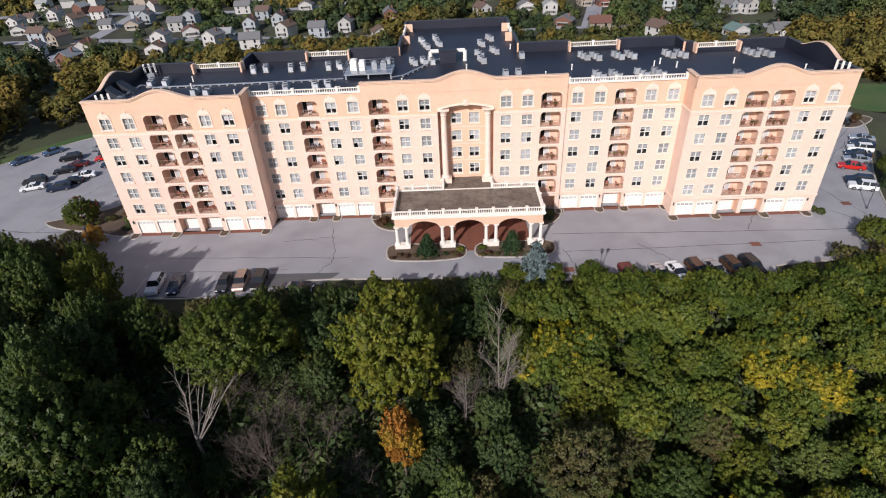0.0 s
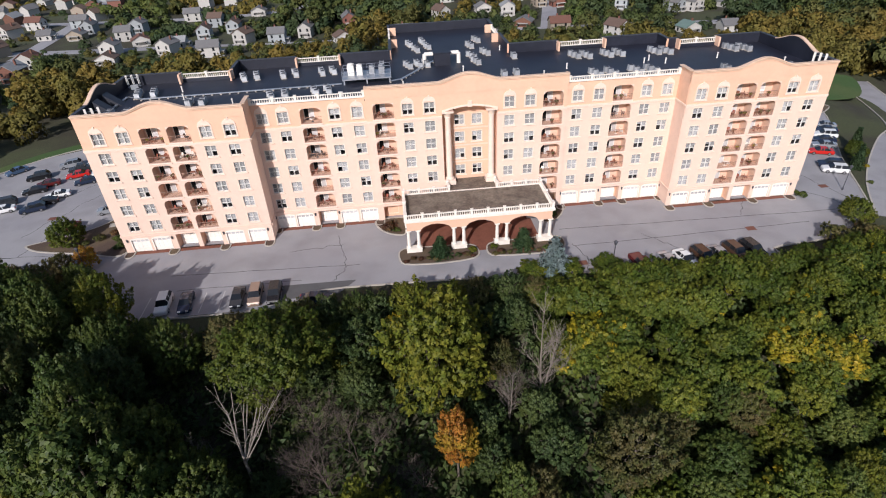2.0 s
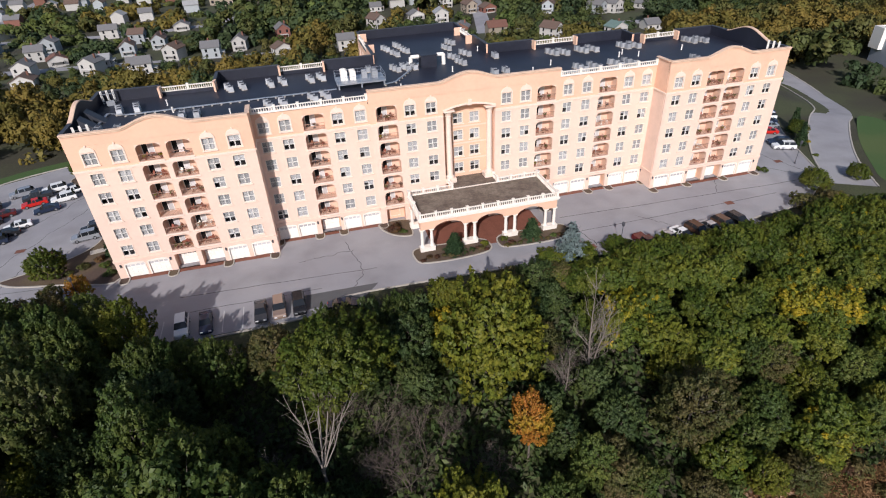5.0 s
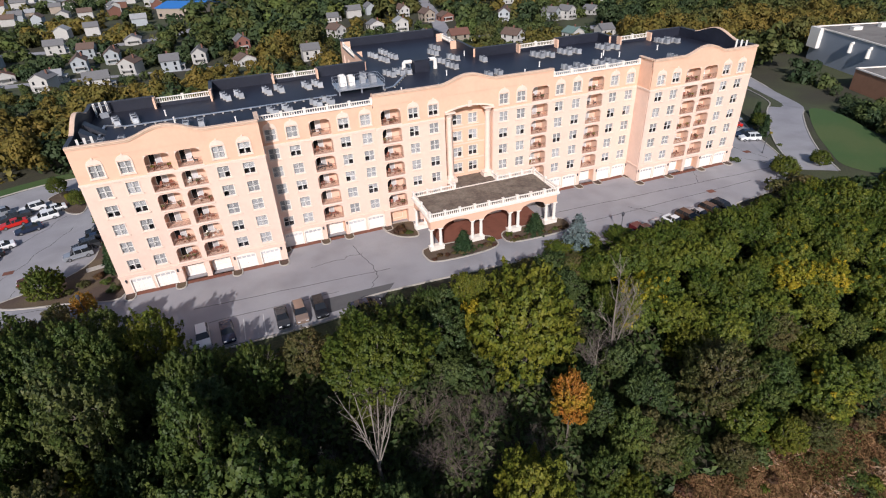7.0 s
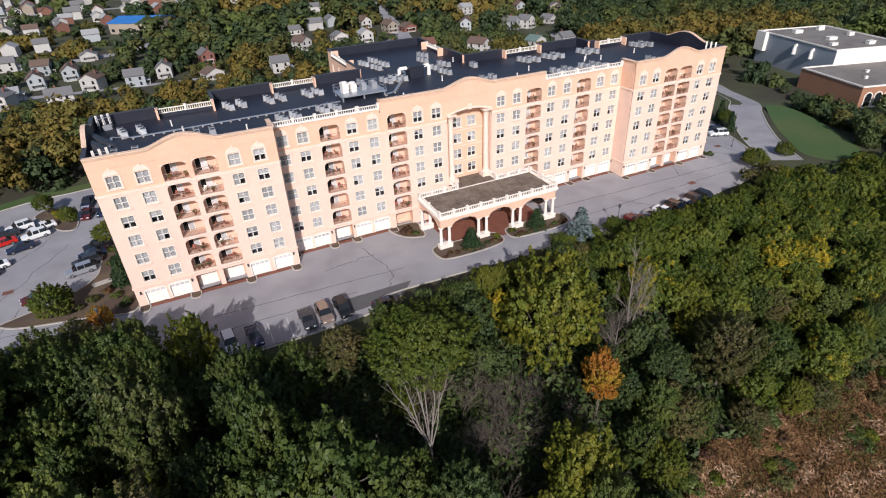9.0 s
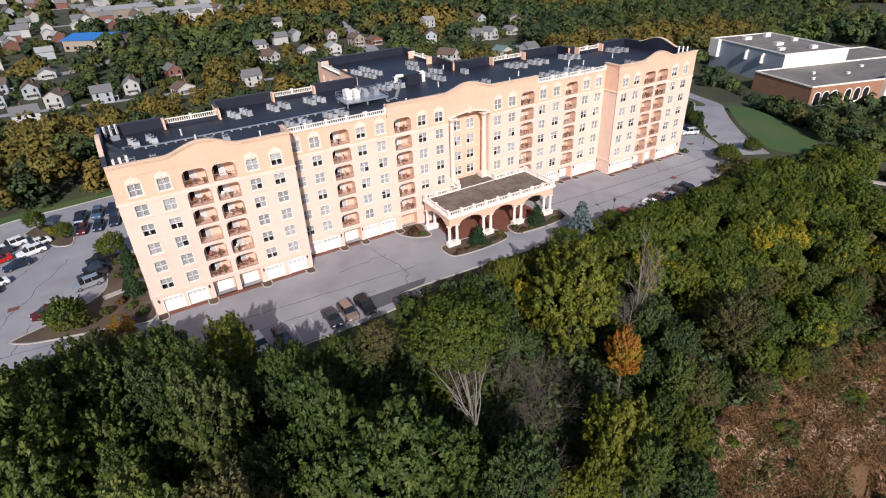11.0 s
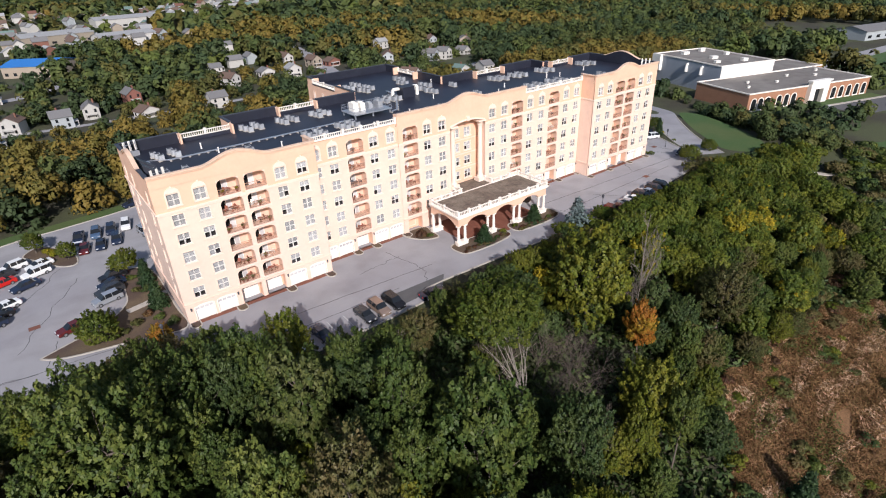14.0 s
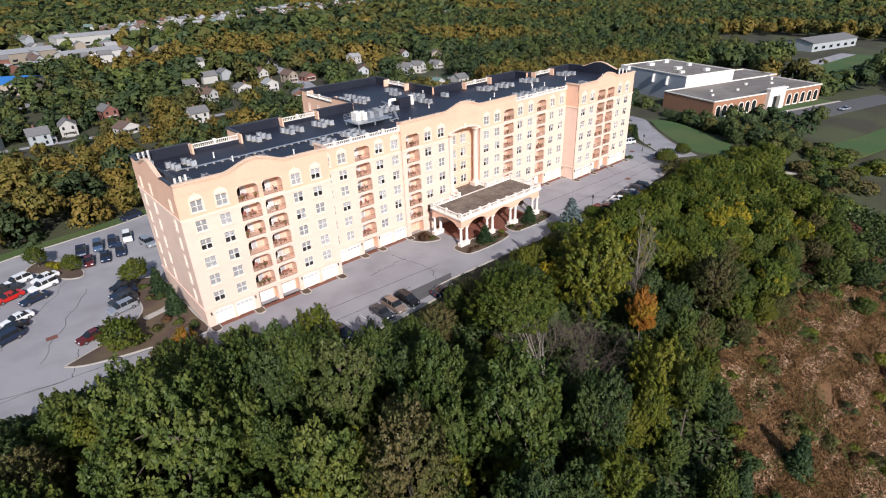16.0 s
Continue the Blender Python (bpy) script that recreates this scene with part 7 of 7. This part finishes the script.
for x, y, z in balconies:
    k = br.choices(("reddish-brown", "white", "dark"), (6, 2, 2))[0]
    if br.random() < 0.8:
        for dx, turn in ((-0.95, -60), (0.85, 60)):
            if br.random() < 0.85:
                ob = empty("patio_chair", (x + dx + br.uniform(-0.15, 0.15), y + br.uniform(0.75, 1.2), z), f"{k} patio chair on a balcony", "chair", "balcony chairs", turn + br.uniform(-25, 25))
                for me in CHM[k]:
                    part(me.name.split(".")[0], me, None, ob)
        if br.random() < 0.7:
            ob = empty("patio_table", (x + br.uniform(-0.2, 0.2), y + br.uniform(0.7, 1.1), z), f"small round {k} table on a balcony", "table", "balcony tables")
            for me in TB[k]:
                part(me.name.split(".")[0], me, None, ob)
    if br.random() < 0.35:
        for i in range(br.randint(1, 3)):
            ob = empty("potted_plant", (x + br.uniform(-1.4, 1.4), y + 0.5, z), "leafy plant in a clay pot on a balcony", "plant", "balcony plants")
            part("pot", POT, None, ob)
            p = part("foliage", BUSH[br.choice(("green", "lime", "russet", "yellow"))], None, ob, at=(0, 0, 0.6))
            p.scale = (0.36, 0.36, 0.42)

# ---- low commercial building beyond the lawn ----
mall = empty("commercial_building", (132, 91, -3.0), "low brick commercial building with arched windows and grey flat roof", "building", turn=-16.5)
MALL_BRICK = material("orange_brick", (0.34, 0.17, 0.10), 0.9, vary=0.15, scale=1.5, stain=0.2)
GREY_ROOF = material("grey_gravel_roof", (0.17, 0.15, 0.135), 0.95, vary=0.15, scale=0.5, second=(0.21, 0.19, 0.17), stain=0.3, stain_scale=0.1)
# the tall block's side in shade, its blue-grey put into the wall colour
SHADE_WALL = material("blue_grey_cladding", (0.30, 0.33, 0.38), 0.8, vary=0.05)
H1, H2 = 6.4, 11.0
part("wall", Form().box(0, 60, 0, 24.4, -1, H1 - 0.4), MALL_BRICK, mall, "orange brick wall")
part("wall", Form().box(38.2, 66, 24.4, 42, -1, H1 - 0.4), MALL_BRICK, mall)
part("wall", Form().box(11, 38, 24.5, 62, -1, H2 - 0.5), SHADE_WALL, mall, "wall coloured blue-grey for its side in shade")
part("wall", Form().box(11.0, 38.0, 24.35, 24.49, H1 - 0.4, H2), WHITE, mall, "white front wall")
part("wall", Form().box(9.6, 11.0, 57, 62, H1 - 2, H2), WHITE, mall, "white front wall")
for x0, x1, y0, y1, h in ((0, 60, 0, 24.4, H1), (38.2, 66, 24.6, 42, H1), (11, 38, 24.6, 62, H2)):
    part("roof", Form().box(x0 + 0.3, x1 - 0.3, y0 + 0.3, y1 - 0.3, h - 0.8, h - 0.35), GREY_ROOF, mall)
    c = Form()
    c.box(x0 - 0.2, x1 + 0.2, y0 - 0.2, y0 + 0.3, h - 0.4, h).box(x0 - 0.2, x1 + 0.2, y1 - 0.3, y1, h - 0.4, h).box(x0 - 0.2, x0 + 0.3, y0 + 0.3, y1 - 0.3, h - 0.4, h).box(x1 - 0.3, x1 + 0.2, y0 + 0.3, y1 - 0.3, h - 0.4, h)
    part("cornice", c, TRIM, mall, "pale cornice")
arch = [(1.1 * math.cos(math.pi * i / 10), 3.2 + 1.1 * math.sin(math.pi * i / 10)) for i in range(11)]
AW = Form().prism([(x, -0.08, z) for x, z in [(1.1, 0.4), *arch, (-1.1, 0.4)]][::1], (0, 0.1, 0)).mesh("window", CAR_GLASS)
AF = Form()
for i in range(10):
    (xa, za), (xb, zb) = arch[i], arch[i + 1]
    k = 1.25
    AF.prism([(xa, -0.2, za), (xb, -0.2, zb), (xb * k, -0.2, 3.2 + (zb - 3.2) * k), (xa * k, -0.2, 3.2 + (za - 3.2) * k)], (0, 0.19, 0))
AF.box(-1.4, 1.4, -0.3, 0, 0.0, 0.4).box(-1.38, -1.1, -0.2, -0.01, 0.4, 3.2).box(1.1, 1.38, -0.2, -0.01, 0.4, 3.2)
AF = AF.mesh("window_surround", TRIM)
for x in (2.6, 5.8, 9.0, 14.5, 18.0, 21.5, 41.5, 45.5, 49.5, 53.5, 57.4):
    w = part("window", AW, None, mall, at=(x, 0, 0))
    part("window_surround", AF, None, w)
part("entrance", Form().box(27.5, 36.5, -1.6, -0.01, 5.0, 7.6).box(27.0, 37.0, -2.0, -0.01, 7.6, 8.1).box(27.5, 30, -1.6, -0.01, -0.5, 5.0).box(34, 36.5, -1.6, -0.01, -0.5, 5.0), WHITE, mall, "white columned entrance")
part("entrance_door", Form().box(30.2, 33.8, -0.3, -0.05, -0.5, 4.4), CAR_GLASS, mall)
for x, y, w, h in ((16, 32, 2.2, 0.8), (22, 40, 3.0, 0.9), (28, 30, 2.4, 1.0), (33, 44, 2.0, 1.0), (20, 54, 3.0, 1.0), (31, 56, 2.4, 1.2), (8, 8, 0.9, 0.7), (14, 14, 0.9, 0.7), (24, 10, 1.0, 0.6), (36, 16, 1.0, 0.7), (46, 12, 1.2, 0.6), (54, 18, 1.0, 0.8)):
    hh = (H2 if y > 24.6 else H1) - 0.36
    part("roof_unit", Form().box(x - w / 2, x + w / 2, y - w / 3, y + w / 3, hh, hh + h).box(x - w / 2 - 0.1, x + w / 2 + 0.1, y - w / 3 - 0.1, y + w / 3 + 0.1, hh + h, hh + h + 0.1), WHITE, mall, "white rooftop unit")
for y in (34, 42):
    part("wall_duct", Form().tube((10.4, y, 9.0), (10.4, y, 6.2), 0.5, 0.7, 10).tube((11.2, y, 9.2), (10.4, y, 9.0), 0.5, 0.5, 10), WHITE, mall)


def local(pts):
    c, s = math.cos(radians(-16.5)), math.sin(radians(-16.5))
    return [(132 + x * c - y * s, 91 + x * s + y * c) for x, y in pts]


sheet("side_lot", local([(30, -20), (88, -18), (88, -7), (30, -7)]), -2.95, NEW_ASPHALT, "dark asphalt parking lot of the commercial building", 0.1)
sheet("side_lot", local([(40, 44), (92, 44), (92, 70), (40, 70)]), -2.95, NEW_ASPHALT, "dark asphalt parking lot of the commercial building", 0.1)
sheet("lawn", local([(4, -6.5), (62, -6.5), (62, -0.3), (4, -0.3)]), -2.97, LAWN, "grass strip before the commercial building", 0.05)
solid("footpath", ribbon(Form(), local([(30, -6.6), (64, -6.6)]), 0.7, -3.0, -2.86), CONCRETE, "pale concrete path before the commercial building", kind="structure")
solid("lawn", ribbon(Form(), [(112 + i * 8, 50 - i * 1.2) for i in range(14)], 9.0, lambda x, y: land(x, y) - 0.1, lambda x, y: land(x, y) + 0.25), LAWN, "rough green lawn on the slope", kind="structure")
solid("lawn", ribbon(Form(), [(236, 92), (262, 86), (290, 92), (330, 86)], 12.0, lambda x, y: land(x, y) - 0.1, lambda x, y: land(x, y) + 0.06), LAWN, "green lawn beyond the commercial building", kind="structure")
sheet("side_lot", [(225, 105), (330, 98), (332, 106), (226, 114)], -2.94, ASPHALT, "grey asphalt lane beyond the lawn", 0.1)
for name, x, y, w, d, h, turn, wm, rm, label in (("office_building", 352, 124, 46, 18, 5.0, -14, WALLS[3], ROOFS[0], "long low grey office building with white gable"), ("warehouse", -53, 400, 28, 24, 6.0, -35, WALLS[1], material("blue_metal_roof", (0.03, 0.17, 0.48), 0.5), "warehouse with a bright blue metal roof"),
                                                 ("warehouse", 10, 505, 40, 20, 7.0, 10, WALLS[0], ROOFS[3], "long white warehouse in the town"), ("warehouse", -30, 560, 50, 24, 7.0, 8, WALLS[1], ROOFS[3], "long pale warehouse in the town"), ("warehouse", 110, 600, 46, 20, 7.0, 0, WALLS[0], ROOFS[3], "long white warehouse in the town"), ("warehouse", 40, 660, 60, 26, 8.0, 5, WALLS[0], ROOFS[3], "long white warehouse in the town")):
    ob = empty(name, (x, y, land(x, y)), label, "building", "", turn)
    part("wall", Form().box(-w / 2, w / 2, -d / 2, d / 2, -1, h), wm, ob)
    r = Form()
    for s in (-1, 1):
        r.prism([(-w / 2 - 0.5, s * (d / 2 + 0.5), h - 0.1), (-w / 2 - 0.5, 0, h + 2.2), (-w / 2 - 0.5, 0, h + 2.5), (-w / 2 - 0.5, s * (d / 2 + 0.5), h + 0.2)], (w + 1, 0, 0))
    part("roof", r, rm, ob)
    part("gable", Form().prism([(-w / 2 + 0.02, -d / 2, h), (-w / 2 + 0.02, d / 2, h), (-w / 2 + 0.02, 0, h + 2.2)], (w - 0.04, 0, 0)), wm, ob)
    for i in range(6):
        part("window", Form().box(-w / 2 + (i + 0.3) * w / 6, -w / 2 + (i + 0.7) * w / 6, -d / 2 - 0.06, -d / 2 + 0.02, 1.2, 2.8), CAR_GLASS, ob)
for style, paint, x, y, turn in (("estate", "white", 152.0, 73.5, -16), ("saloon", "silver", 176.0, 60.5, -16), ("estate", "white", 186.0, 127.0, 70), ("saloon", "red", 192.0, 125.5, 70), ("saloon", "charcoal", 198.0, 123.5, 70)):
    ob = copy_thing(CARS[(style, paint)], pose(x, y, -2.94, 0, 0, turn)) if (style, paint) in CARS else None
